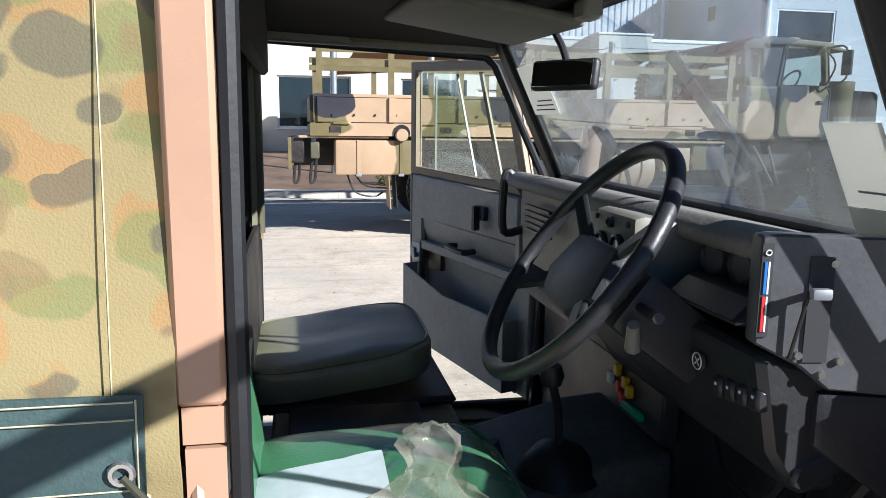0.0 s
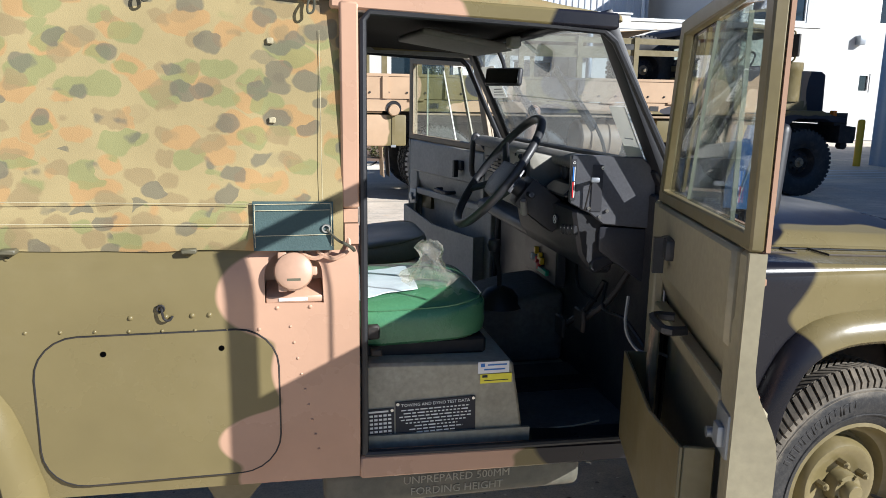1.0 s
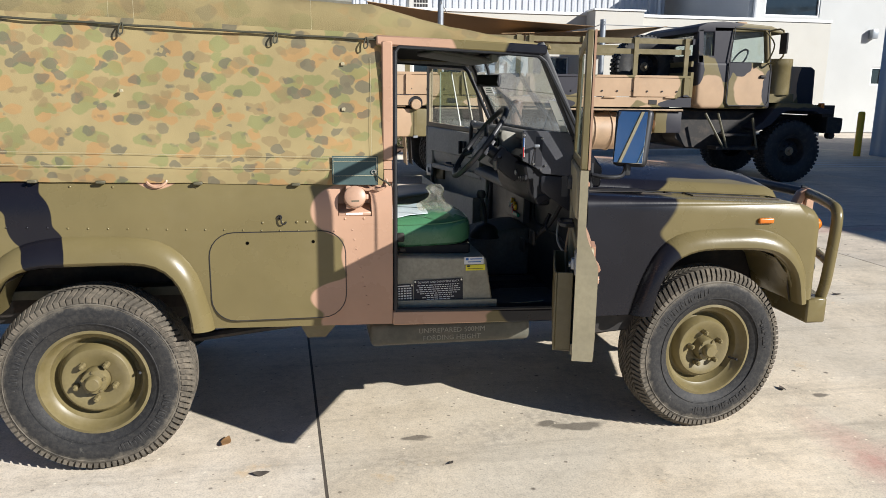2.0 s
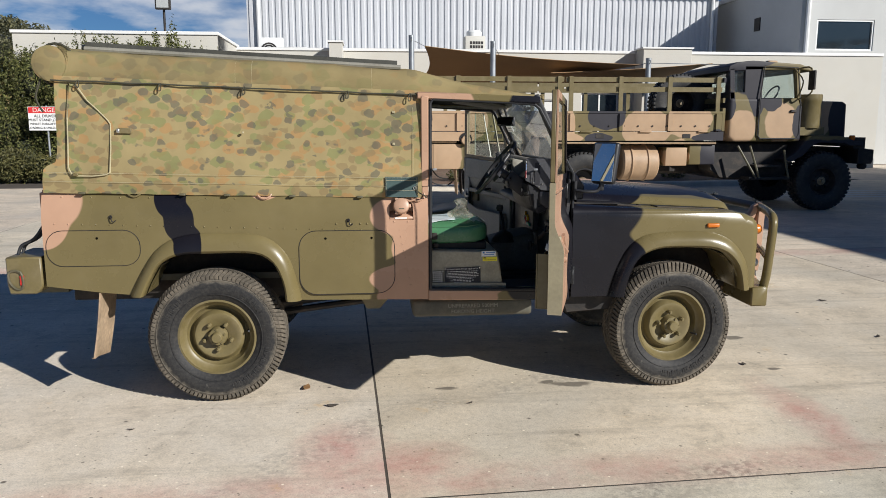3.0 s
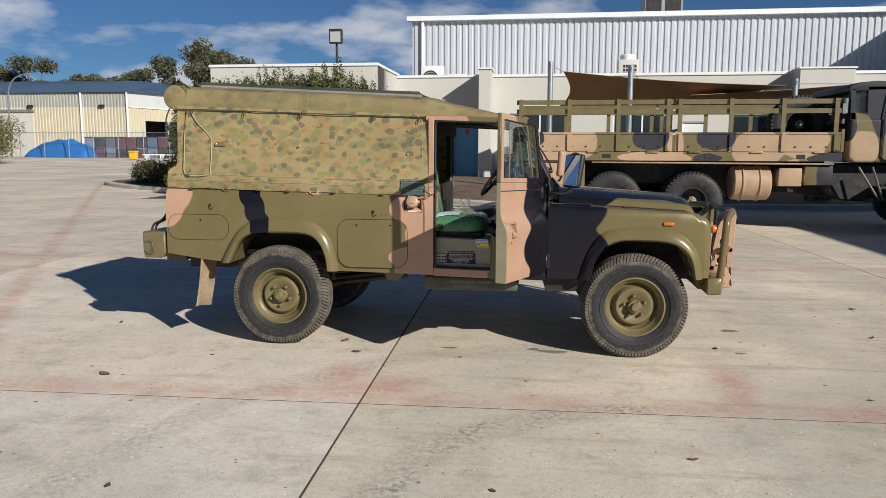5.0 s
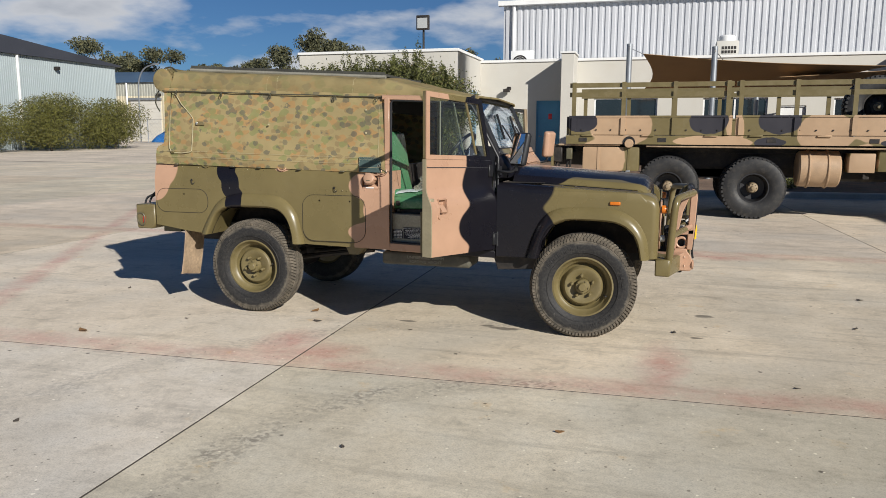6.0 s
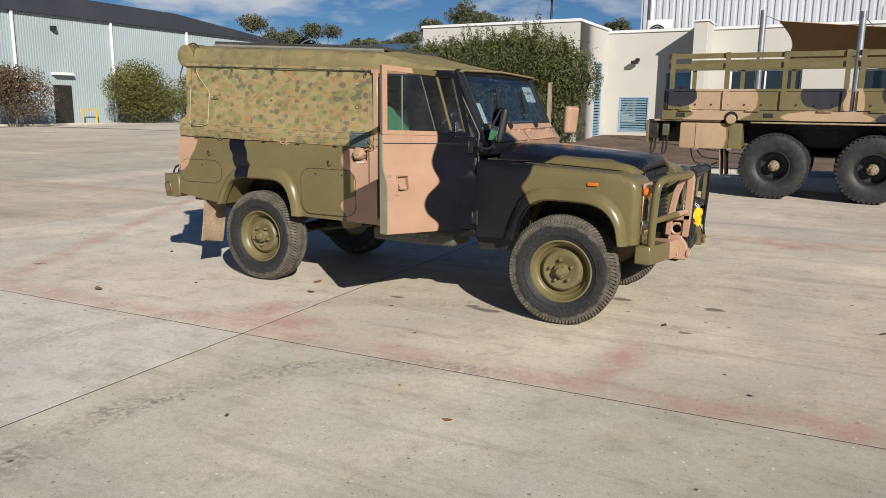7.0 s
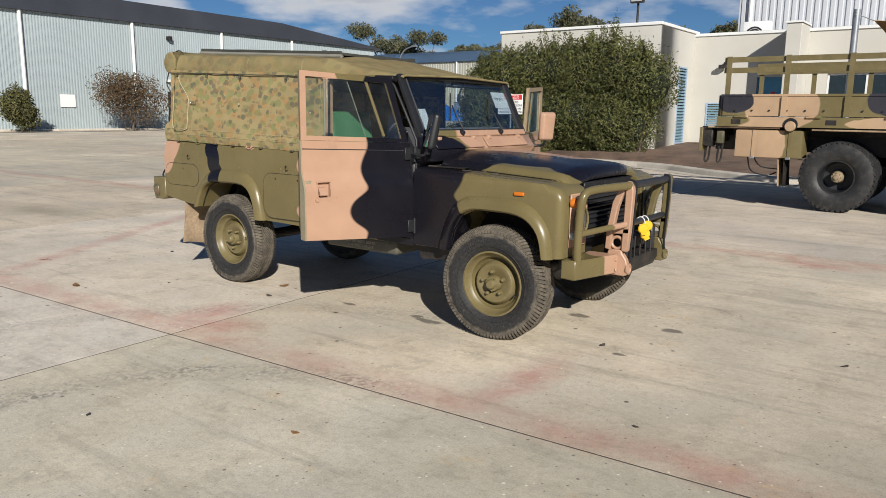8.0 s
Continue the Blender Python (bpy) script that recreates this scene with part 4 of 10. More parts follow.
for k, (u0, u1, z0, z1) in enumerate(DOORS):
    bm = B()
    box(bm, u0 + 0.05, u1 - 0.05, FY + 0.10, FY + 0.15, z0, z1 - 0.05)
    dr = part("door", bm, M["blue_paint"] if k == 0 else M["white_trim"], office, "blue painted steel door" if k == 0 else "white door")
    bm = B()
    for a, b, c, d in ((u0, u0 + 0.05, z0, z1), (u1 - 0.05, u1, z0, z1), (u0 + 0.05, u1 - 0.05, z1 - 0.05, z1)):
        box(bm, a, b, FY + 0.05, FY + 0.15, c, d)
    part("door_frame", bm, M["blue_paint"] if k == 0 else M["white_trim"], dr)
    bm = B()
    rod(bm, (u0 + 0.14, FY + 0.06, z0 + 1.05), (u0 + 0.14, FY + 0.10, z0 + 1.05), 0.03)
    rod(bm, (u0 + 0.14, FY + 0.05, z0 + 1.05), (u0 + 0.26, FY + 0.05, z0 + 1.05), 0.012)
    part("door_handle", bm, M["grey_metal"], dr)
    if k == 0:
        bm = B()
        box(bm, u0 + 0.48, u0 + 0.62, FY + 0.094, FY + 0.1, z0 + 1.72, z0 + 1.94)
        part("notice", bm, M["sign_red"], dr, "small red notice")


def louvre(parent, axis, at, u0, u1, z0, z1, n):
    bm = B()
    for a, b, c, d in ((u0, u0 + 0.05, z0, z1), (u1 - 0.05, u1, z0, z1), (u0 + 0.05, u1 - 0.05, z0, z0 + 0.05), (u0 + 0.05, u1 - 0.05, z1 - 0.05, z1)):
        box(bm, a, b, at - 0.02, at + 0.06, c, d) if axis == "x" else box(bm, at - 0.06, at + 0.02, a, b, c, d)
    fr = part("louvre", bm, M["pale_blue"], parent, "pale blue ventilation louvre")
    h = (z1 - z0 - 0.1) / n
    for k in range(n):
        z = z0 + 0.05 + h * (k + 0.5)
        bm = B()
        if axis == "x":
            box(bm, u0 + 0.05, u1 - 0.05, -0.004, 0.004, -h * 0.40, h * 0.40, pose(0, at + 0.02, z, -38))
        else:
            box(bm, -0.004, 0.004, u0 + 0.05, u1 - 0.05, -h * 0.45, h * 0.45, pose(at - 0.02, 0, z, 0, -38))
        part("slat", bm, M["louvre_blue"], fr)


louvre(office, "x", FY, -3.28, -2.14, 0.72, 2.05, 13)
bm = B()
rbox(bm, -2.72, -2.58, FY - 0.14, FY, 3.38, 3.5, 0.01, 1)
box(bm, -2.85, -2.6, FY - 0.30, FY - 0.12, 3.28, 3.40, None)
part("wall_light", bm, M["dark_metal"], office, "small dark wall lamp")

# annex that stands forward, behind the hedge
annex = thing("annex", (-8, 21, 0.4), "cream rendered annex with flat parapet behind a tall hedge", "building")
bm = B()
wall_with_holes(bm, "y", -4.1, 0.25, 20.95, FY - 0.002, -0.1, 4.55, [(22.7, 23.6, 0.55, 3.3)])
wall_with_holes(bm, "x", 20.7, 0.25, -10.1, -3.85, -0.1, 4.55, [])
box(bm, -10.1, -9.85, 20.95, FY + 6, -0.1, 4.55)
part("wall", bm, M["render_white"], annex)
bm = B()
box(bm, -10.15, -3.8, 20.65, 21.0, 4.55, 4.65)
box(bm, -4.15, -3.8, 21.0, FY + 0.3, 4.55, 4.65)
box(bm, -10.15, -9.8, 21.0, FY + 6, 4.55, 4.65)
part("parapet_coping", bm, M["white_trim"], annex, bevel=0.01)
bm = B()
box(bm, -9.85, -4.1, 20.95, FY + 6, 4.25, 4.4)
part("flat_roof", bm, M["sheet_white"], annex)
louvre(annex, "y", -3.85, 22.7, 23.6, 0.55, 3.3, 24)

# tall ribbed-steel hall behind
hall = thing("steel_hall", (7, 33, 0.3), "tall white ribbed-steel hall with eaves gutter", "building")
bm = B()
ribbed(bm, "x", 33.0, -4.75, 18.7, 4.0, 8.15, 0.31, 0.05)
part("ribbed_wall", bm, M["sheet_white"], hall)
bm = B()
box(bm, -4.75, 18.7, 33.06, 33.2, 0, 8.2)
box(bm, -4.75, -4.6, 33.2, 55, 0, 8.2)
part("wall", bm, M["sheet_white"], hall)
bm = B()
prism(bm, [(32.7, 8.16), (55, 10.0), (55, 10.1), (32.7, 8.26)], "x", -5.0, 18.9)
part("roof", bm, M["sheet_white"], hall)
bm = B()
prism(bm, [(32.68, 8.10), (32.98, 8.10), (32.98, 8.32), (32.68, 8.34)], "x", -5.0, 18.9)
part("eaves_gutter", bm, M["white_trim"], hall, bevel=0.01)
for x in (-4.2, 18.35):
    bm = B()
    rod(bm, (x, 32.86, 4.3), (x, 32.86, 8.1), 0.09, 8)
    part("downpipe", bm, M["white_trim"], hall)
bm = B()
rbox(bm, 7.2, 9.2, 36.0, 38.0, 8.35, 9.75, 0.05, 1)
ac = part("roof_cooler", bm, M["grey_metal"], hall, "large grey rooftop evaporative cooler")
for x in (7.25, 8.25):
    bm = B()
    box(bm, x + 0.05, x + 0.85, 35.98, 36.0, 8.55, 9.6)
    part("grille_panel", bm, M["dark_metal"], ac)


def condenser(x, y, z, w, h, d, label):
    e = thing("air_conditioner", (x + w / 2, y + d / 2, z), label, "air conditioner", "rooftop air conditioners")
    bm = B()
    rbox(bm, x, x + w, y, y + d, z + 0.08, z + h, 0.03, 2)
    part("casing", bm, M["white_trim"], e)
    bm = B()
    for a in (x + 0.08, x + w - 0.16):
        box(bm, a, a + 0.08, y + 0.05, y + d - 0.05, z, z + 0.08)
    part("foot", bm, M["dark_metal"], e)
    bm = B()
    lathe(bm, [(0.02, 0), (0.30 * h, 0), (0.30 * h, 0.02), (0.02, 0.02)], 20, (x + w * 0.42, y - 0.02, z + h * 0.54))
    g = part("fan_grille", bm, M["dark_metal"], e)
    for k in range(4):
        bm = B()
        tube(bm, ring(V(x + w * 0.42, y - 0.025, z + h * 0.54), V(0, 1, 0), h * (0.09 + 0.07 * k), 20), 0.008, 4, True)
        part("guard_ring", bm, M["white_trim"], g)
    return e


condenser(-4.0, 31.2, 4.35, 1.1, 1.35, 0.45, "white split air conditioner with round fan grille")
condenser(-2.7, 31.3, 4.35, 0.9, 0.95, 0.45, "small white air conditioner on the flat roof")
condenser(-1.7, 31.3, 4.35, 0.8, 0.9, 0.45, "small white air conditioner on the flat roof")
e = thing("evaporative_cooler", (6, 31.3, 4.35), "tall cream evaporative cooler with louvred side and round cap", "air conditioner")
bm = B()
rbox(bm, 5.5, 6.45, 30.9, 31.8, 4.36, 5.85, 0.05, 2)
part("casing", bm, M["render_white"], e)
bm = B()
lathe(bm, [(0.02, 5.85), (0.36, 5.85), (0.36, 6.05), (0.30, 6.12), (0.02, 6.12)], 20, (5.97, 31.35, 0), "z")
part("cap", bm, M["white_trim"], e)
for i in range(5):
    for j in range(5):
        bm = B()
        box(bm, 5.72 + 0.13 * i, 5.82 + 0.13 * i, 30.89, 30.9, 4.75 + 0.18 * j, 4.88 + 0.18 * j)
        part("louvre_opening", bm, M["dark_metal"], e)

# two-storey block at the far end
block = thing("two_storey_block", (26, 30, 0.3), "two-storey pale blockwork building with large upper window", "building")
BX, BY = 19.6, 27.0
bm = B()
wall_with_holes(bm, "x", BY, 0.3, BX, 40, 0, 8.0, [(BX + 0.75, BX + 3.4, 4.95, 6.25), (BX + 7.0, BX + 9, 5.0, 6.2), (BX + 6.3, BX + 6.9, 2.1, 2.9), (BX + 8.2, BX + 9.2, 2.1, 2.9)])
box(bm, BX, BX + 0.3, BY + 0.3, 40, 0, 8.0)
part("wall", bm, M["render_grey"], block)
bm = B()
box(bm, BX - 0.12, 40, BY - 0.12, BY + 0.35, 8.0, 8.22)
box(bm, BX - 0.12, BX + 0.35, BY + 0.35, 40, 8.0, 8.22)
part("fascia", bm, M["white_trim"], block)
bm = B()
box(bm, BX + 0.3, 40, BY + 0.3, 40, 7.7, 7.85)
part("roof", bm, M["sheet_white"], block)
for u0, u1, z0, z1 in [(BX + 0.75, BX + 3.4, 4.95, 6.25), (BX + 7.0, BX + 9, 5.0, 6.2), (BX + 6.3, BX + 6.9, 2.1, 2.9), (BX + 8.2, BX + 9.2, 2.1, 2.9)]:
    bm = B()
    box(bm, u0, u1, BY + 0.10, BY + 0.12, z0, z1)
    w = part("window", bm, M["window_dark"], block)
    bm = B()
    for a, b, c, d in ((u0, u0 + 0.07, z0, z1), (u1 - 0.07, u1, z0, z1), (u0 + 0.07, u1 - 0.07, z0, z0 + 0.07), (u0 + 0.07, u1 - 0.07, z1 - 0.07, z1)):
        box(bm, a, b, BY + 0.03, BY + 0.1, c, d)
    part("window_frame", bm, M["white_trim"], w)
bm = B()
rod(bm, (BX + 0.25, BY - 0.1, 0.3), (BX + 0.25, BY - 0.1, 8.0), 0.1, 8)
part("downpipe", bm, M["white_trim"], block)
bm = B()
rbox(bm, BX + 5.9, BX + 6.2, BY - 0.3, BY, 4.1, 4.5, 0.05)
part("wall_light", bm, M["grey_metal"], block)
bm = B()
box(bm, BX - 0.05, BX, 30.4, 30.9, 6.2, 6.8)
part("vent", bm, M["dark_metal"], block)

# blue steel-clad building beside the yard, which throws the long shade
shed = thing("blue_clad_shed", (19, 4, 0), "pale blue steel-clad building with yellow corner bollard", "building")
bm = B()
loft(bm, [[V(16.35 + (0.04 if k % 4 in (1, 2) else 0), -14 + k * 0.0975, z) for z in (0, 5.75)] for k in range(int(29.2 / 0.0975) + 1)])
part("ribbed_wall", bm, M["pale_blue"], shed)
bm = B()
box(bm, 16.40, 32, -14, 15.2, 0, 5.72)
part("wall", bm, M["pale_blue"], shed)
bm = B()
prism(bm, [(16.1, 5.74), (32, 6.8), (32, 6.95), (16.1, 5.88)], "y", -14.3, 15.4)
part("roof", bm, M["roof_blue"], shed)
# unseen raised edge, added so that its shade covers the truck bonnet
bm = B()
box(bm, 16.12, 16.42, 3.8, 15.4, 5.90, 6.58)
part("parapet", bm, M["pale_blue"], shed, bevel=0.01)
bol = thing("bollard", (15.9, 14.8, 0), "yellow painted steel bollard beside the blue wall", "bollard")
bm = B()
lathe(bm, [(0.01, 0), (0.09, 0), (0.09, 1.15), (0.07, 1.2), (0.01, 1.21)], 16, (15.75, 14.9, 0), "z")
part("post", bm, M["yellow"], bol)
bm = B()
for k in range(4):
    rbox(bm, 10.8 + 0.0, 15.4, 12.1 + 0.55 * k, 12.2 + 0.55 * k, 0.001, 0.004, 0.0015, 1)
solo("line_marking", bm, M["white_ink"], "worn white parking lines painted on the ground", "line marking", "structure")

# long blue-grey shed on the far side of the yard
LX = -49.0
lshed = thing("long_shed", (LX - 12, 40, 0.2), "long pale blue-grey corrugated shed with charcoal gable roof", "building")
bm = B()
folds = [(0.0, 0.0), (0.085, 0.0), (0.105, 0.035), (0.19, 0.035)]
loft(bm, [[V(LX - d, -12 + 0.21 * k + u, z) for z in (-0.1, 8.16)] for k in range(int(69.4 / 0.21)) for u, d in folds])
part("corrugated_wall", bm, M["sheet_blue"], lshed)
bm = B()
box(bm, LX - 30, LX - 0.08, -12, 57.3, -0.1, 8.12)
part("wall", bm, M["sheet_blue"], lshed)
bm = B()
prism(bm, [(-12.4, 8.14), (57.7, 8.14), (57.7, 8.30), (44, 9.55), (-12.4, 9.9)], "x", LX - 30, LX + 0.35)
part("roof", bm, M["roof_dark"], lshed, "charcoal steel roof")
for y in (12.5, 20.8, 29.1, 37.4, 45.4):
    bm = B()
    rod(bm, (LX + 0.14, y, 0), (LX + 0.14, y, 8.13), 0.12, 8)
    part("downpipe", bm, M["white_trim"], lshed)
bm = B()
box(bm, LX, LX + 0.06, 32.0, 33.5, 0.15, 3.0)
d = part("door", bm, M["dark_metal"], lshed, "dark roller door")
bm = B()
box(bm, LX, LX + 0.5, 31.9, 33.5, 3.75, 3.95)
part("canopy", bm, M["white_trim"], d)
bm = B()
box(bm, LX, LX + 0.08, 23.2, 24.3, 1.65, 2.55)
part("notice_board", bm, M["white_trim"], lshed, "plain white notice board")
bm = B()
rbox(bm, LX, LX + 0.45, 32.1, 32.4, 7.05, 7.35, 0.03)
part("wall_light", bm, M["dark_metal"], lshed)
part("wall_light", rbox(B(), LX, LX + 0.45, 49.45, 49.75, 7.2, 7.5, 0.03), M["dark_metal"], lshed)
bm = B()
tube(bm, smooth_line([(LX + 0.9, 33.7, 0), (LX + 0.9, 33.7, 1.05), (LX + 0.9, 33.85, 1.15), (LX + 0.9, 34.75, 1.15), (LX + 0.9, 34.9, 1.05), (LX + 0.9, 34.9, 0)], 3), 0.05, 8)
solo("guard_rail", bm, M["yellow"], "low yellow tubular guard rail beside a door", "guard rail")
bm = B()
box(bm, LX + 1.9, LX + 2.1, 8, 58, 0, 0.14)
solo("kerb_line", bm, M["kerb"], "concrete kerb in front of the long shed", "kerb", "structure", bevel=0.02)

# cream warehouse in the distance: long front, and an end wall that runs away from the yard
WC = V(-51.8, 86.0, 0)
ware = thing("cream_warehouse", (WC.x - 12, WC.y, 0.5), "cream ribbed-steel warehouse with faded blue hipped roof and open bay", "building")
bm = B()
ribbed(bm, "x", WC.y, WC.x - 60, WC.x, 0.3, 7.05, 0.45, 0.06)
part("ribbed_wall", bm, M["sheet_cream"], ware)
bm = B()
ribbed(bm, "x", WC.y + 0.03, WC.x - 60, WC.x, 7.05, 8.95, 0.45, 0.06)
part("translucent_strip", bm, surface("weathered grey-green wall sheeting", (0.36, 0.36, 0.31), 0.5, var=0.1, big=0.3, fine=8, bump=0.04), ware, "grey-green upper wall sheeting")
END = Matrix.Translation(WC) @ pose(0, 0, 0, 0, 0, 75.4)
bm = B()
for u0, u1, z0, z1 in ((0.0, 2.9, 0.3, 7.05), (2.9, 10.2, 5.35, 7.05), (10.2, 34.0, 0.3, 7.05)):
    n = max(1, int((u1 - u0) / 0.45))
    for k in range(n):
        a0 = u0 + (u1 - u0) * k / n
        w = (u1 - u0) / n
        box(bm, a0, a0 + w * 0.62, 0.0, 0.2, z0, z1, END)
        box(bm, a0 + w * 0.62, a0 + w, 0.06, 0.2, z0, z1, END)
part("end_wall", bm, M["sheet_cream"], ware, "cream ribbed end wall with an open bay")
bm = B()
box(bm, 0.0, 34.0, 0.02, 0.2, 7.07, 8.95, END)
part("upper_wall", bm, M["render_grey"], ware, "pale grey upper band of the end wall")
bm = B()
box(bm, -0.05, 34.0, -0.12, 0.0, 7.0, 7.12, END)
part("band_flashing", bm, M["white_trim"], ware)
# near-black wall: the shade deep in the bay is its colour
bm = B()
box(bm, 0.5, 14.0, 7.0, 7.2, 0.3, 8.0, END)
part("back_wall", bm, M["dark_metal"], ware, "dark wall painted as the shade inside the open bay")
bm = B()
e0, e1 = END @ V(0, -0.3, 8.95), END @ V(34, -0.3, 8.95)
r0, r1 = END @ V(11, 9.0, 11.6), END @ V(24, 9.0, 11.6)
f0, far_l = V(WC.x - 60, WC.y - 0.35, 8.95), V(WC.x - 60, WC.y + 11, 11.6)
vs = [bm.verts.new(p) for p in (f0, V(e0.x, WC.y - 0.35, 8.95), r0, far_l, e1, r1, V(WC.x - 60, WC.y + 30, 8.95))]
bm.faces.new((vs[0], vs[1], vs[2], vs[3]))
bm.faces.new((vs[1], vs[4], vs[5], vs[2]))
bm.faces.new((vs[3], vs[2], vs[5], vs[4], vs[6]))
bmesh.ops.solidify(bm, geom=bm.faces[:], thickness=0.12)
part("roof", bm, M["roof_blue"], ware, "faded blue steel roof")
for x in (WC.x - 19.2, WC.x - 6.6, WC.x - 0.1):
    bm = B()
    rod(bm, (x, WC.y - 0.2, 0.4), (x, WC.y - 0.2, 8.9), 0.13, 8)
    part("downpipe", bm, M["white_trim"], ware)
bm = B()
box(bm, WC.x - 18.7, WC.x - 13.6, WC.y - 0.12, WC.y - 0.07, 0.4, 6.4)
rd = part("roller_door", bm, M["render_white"], ware, "cream roller door")
for k in range(11):
    part("slat", box(B(), WC.x - 18.65, WC.x - 13.65, WC.y - 0.15, WC.y - 0.122, 0.5 + 0.53 * k, 0.96 + 0.53 * k), M["render_white"], rd)
part("hood", box(B(), WC.x - 18.9, WC.x - 13.4, WC.y - 0.35, WC.y - 0.125, 6.42, 6.75), M["grey_metal"], rd)
for x in (WC.x - 14.2, WC.x - 4.0):
    part("wall_light", rbox(B(), x, x + 0.7, WC.y - 0.4, WC.y - 0.065, 7.0, 7.35, 0.03), M["dark_metal"], ware)

# street lamp with a curved arm beside the far fence
lamp = thing("street_lamp", (-60.9, 75.6, 0.3), "tall grey street lamp with a long curved arm", "street lamp")
bm = B()
tube(bm, smooth_line([(-60.9, 75.6, 0.2), (-60.9, 75.6, 4.0), (-60.85, 75.6, 7.6), (-60.5, 75.6, 9.0), (-59.7, 75.6, 9.9), (-58.4, 75.6, 10.3)], 5), 0.085, 8)
part("pole", bm, M["grey_metal"], lamp)
part("lamp_head", rbox(B(), -58.6, -57.7, 75.45, 75.75, 10.22, 10.40, 0.05, 2), M["grey_metal"], lamp)

# shade sails on posts
def sail_post(x, y, h):
    e = thing("shade_post", (x, y, 0.3), "grey galvanised steel shade-sail post", "post", "shade-sail posts")
    bm = B()
    rod(bm, (x, y, 0.1), (x, y, h), 0.085, 12)
    part("pole", bm, M["grey_metal"], e)
    bm = B()
    tube(bm, ring(V(x, y - 0.1, h - 0.12), V(1, 0, 0), 0.05, 10), 0.012, 5, True)
    part("eye_bolt", bm, M["chrome"], e)


for x, y, h in ((2.25, 18.4, 4.35), (4.72, 18.4, 4.2), (9.6, 18.4, 3.75), (6.5, 23.4, 4.1)):
    sail_post(x, y, h)


def sail(name, a, b, c, d, sag):
    a, b, c, d = V(*a), V(*b), V(*c), V(*d)

    def f(u, v):
        p = (a * (1 - u) + b * u) * (1 - v) + (d * (1 - u) + c * u) * v
        pull = 4 * u * (1 - u) * (1 - 4 * v * (1 - v)) * 0.25 + 4 * v * (1 - v) * (1 - 4 * u * (1 - u)) * 0.25
        mid = (a + b + c + d) / 4
        return p + (mid - p) * pull * 0.55 + V(0, 0, -sag * 16 * u * (1 - u) * v * (1 - v))
    bm = B()
    sheet(bm, f, 14, 10, V(0, 0, 0.012))
    ob = solo(name, bm, M["sail"], "tan fabric shade sail stretched between steel posts", "shade sail", group="shade sails")
    return ob


sail("shade_sail", (2.65, 18.5, 4.05), (9.4, 18.5, 3.55), (8.6, 23.2, 3.25), (2.3, 22.6, 2.95), 0.25)
sail("shade_sail", (6.6, 18.7, 3.3), (12.2, 19.5, 3.7), (12.5, 23.0, 3.4), (7.2, 23.2, 3.05), 0.2)
bm = B()
for p, q in (((2.25, 18.4, 4.23), (2.65, 18.5, 4.05)), ((9.4, 18.5, 3.55), (9.6, 18.4, 3.63)), ((4.72, 18.4, 4.1), (5.3, 19.5, 3.6)), ((9.6, 18.4, 3.6), (13.5, 19.0, 3.62))):
    rod(bm, p, q, 0.012, 5)
solo("tension_cable", bm, M["grey_metal"], "thin steel tension cables of the shade sails", "cable")

# floodlight mast behind the annex
fl = thing("floodlight", (-6.7, 25.6, 0.5), "square floodlight on a slim steel mast", "street lamp")
bm = B()
rod(bm, (-6.7, 25.6, 0.3), (-6.7, 25.6, 6.05), 0.06, 10, 0.045)
part("mast", bm, M["dark_metal"], fl)
bm = B()
rbox(bm, -6.98, -6.42, 25.42, 25.60, 6.02, 6.62, 0.03)
hd = part("lamp_head", bm, M["dark_metal"], fl)
bm = B()
box(bm, -6.92, -6.48, 25.405, 25.42, 6.08, 6.5)
part("lens", bm, M["lamp_lens"], hd)

# warning sign in the garden bed
sg = thing("warning_sign", (-8.57, 18.97, 0.2), "white warning board with a red heading on a steel post", "sign")
bm = B()
rod(bm, (-8.57, 18.99, 0.1), (-8.57, 18.99, 2.27), 0.03, 8)
part("post", bm, M["grey_metal"], sg)
bm = B()
rbox(bm, -9.08, -8.06, 18.93, 18.955, 1.54, 2.24, 0.006, 1)
bd = part("board", bm, M["paper"], sg)
bm = B()
box(bm, -9.06, -8.08, 18.924, 18.928, 2.05, 2.225)
part("heading", bm, M["sign_red"], bd, "red heading band")
for txt, z, s, mt in (("DANGER", 2.135, 0.185, "white_ink"), ("ALL DRIVERS", 1.965, 0.12, "ink"), ("MUST STAND CLEAR", 1.85, 0.108, "ink"), ("WHILST FORKLIFTS ARE", 1.735, 0.088, "ink"), ("LOADING & UNLOADING", 1.62, 0.09, "ink")):
    part("lettering", letters(txt, s, M[mt]), None, bd, at=pose(-8.57, 18.921, z, 90))


# ---- the utility vehicle: x ahead, y across (near side 0, far side 1.6), z up ----
YC = 0.80
car = thing("utility_vehicle", (1.4, YC, 0), "camouflage-painted military four-wheel-drive with canvas canopy and open front doors", "vehicle")


def far(y):
    return 2 * YC - y


def flip(bm):
    """Mirror a bmesh to the far side."""
    for v in bm.verts:
        v.co.y = far(v.co.y)
    bmesh.ops.reverse_faces(bm, faces=bm.faces)
    return bm


def side_solid(poly, y0, y1, levels, prof):
    """A body side cut out of a polygon in x-z, with a curved outer face."""
    bm = B()
    prism(bm, poly, "y", y0, y1)
    for z in levels:
        g = bm.verts[:] + bm.edges[:] + bm.faces[:]
        bmesh.ops.bisect_plane(bm, geom=g, plane_co=(0, 0, z), plane_no=(0, 0, 1))
    for v in bm.verts:
        if abs(v.co.y - y0) < 1e-4:
            v.co.y += prof(v.co.x, v.co.z)
    return bm


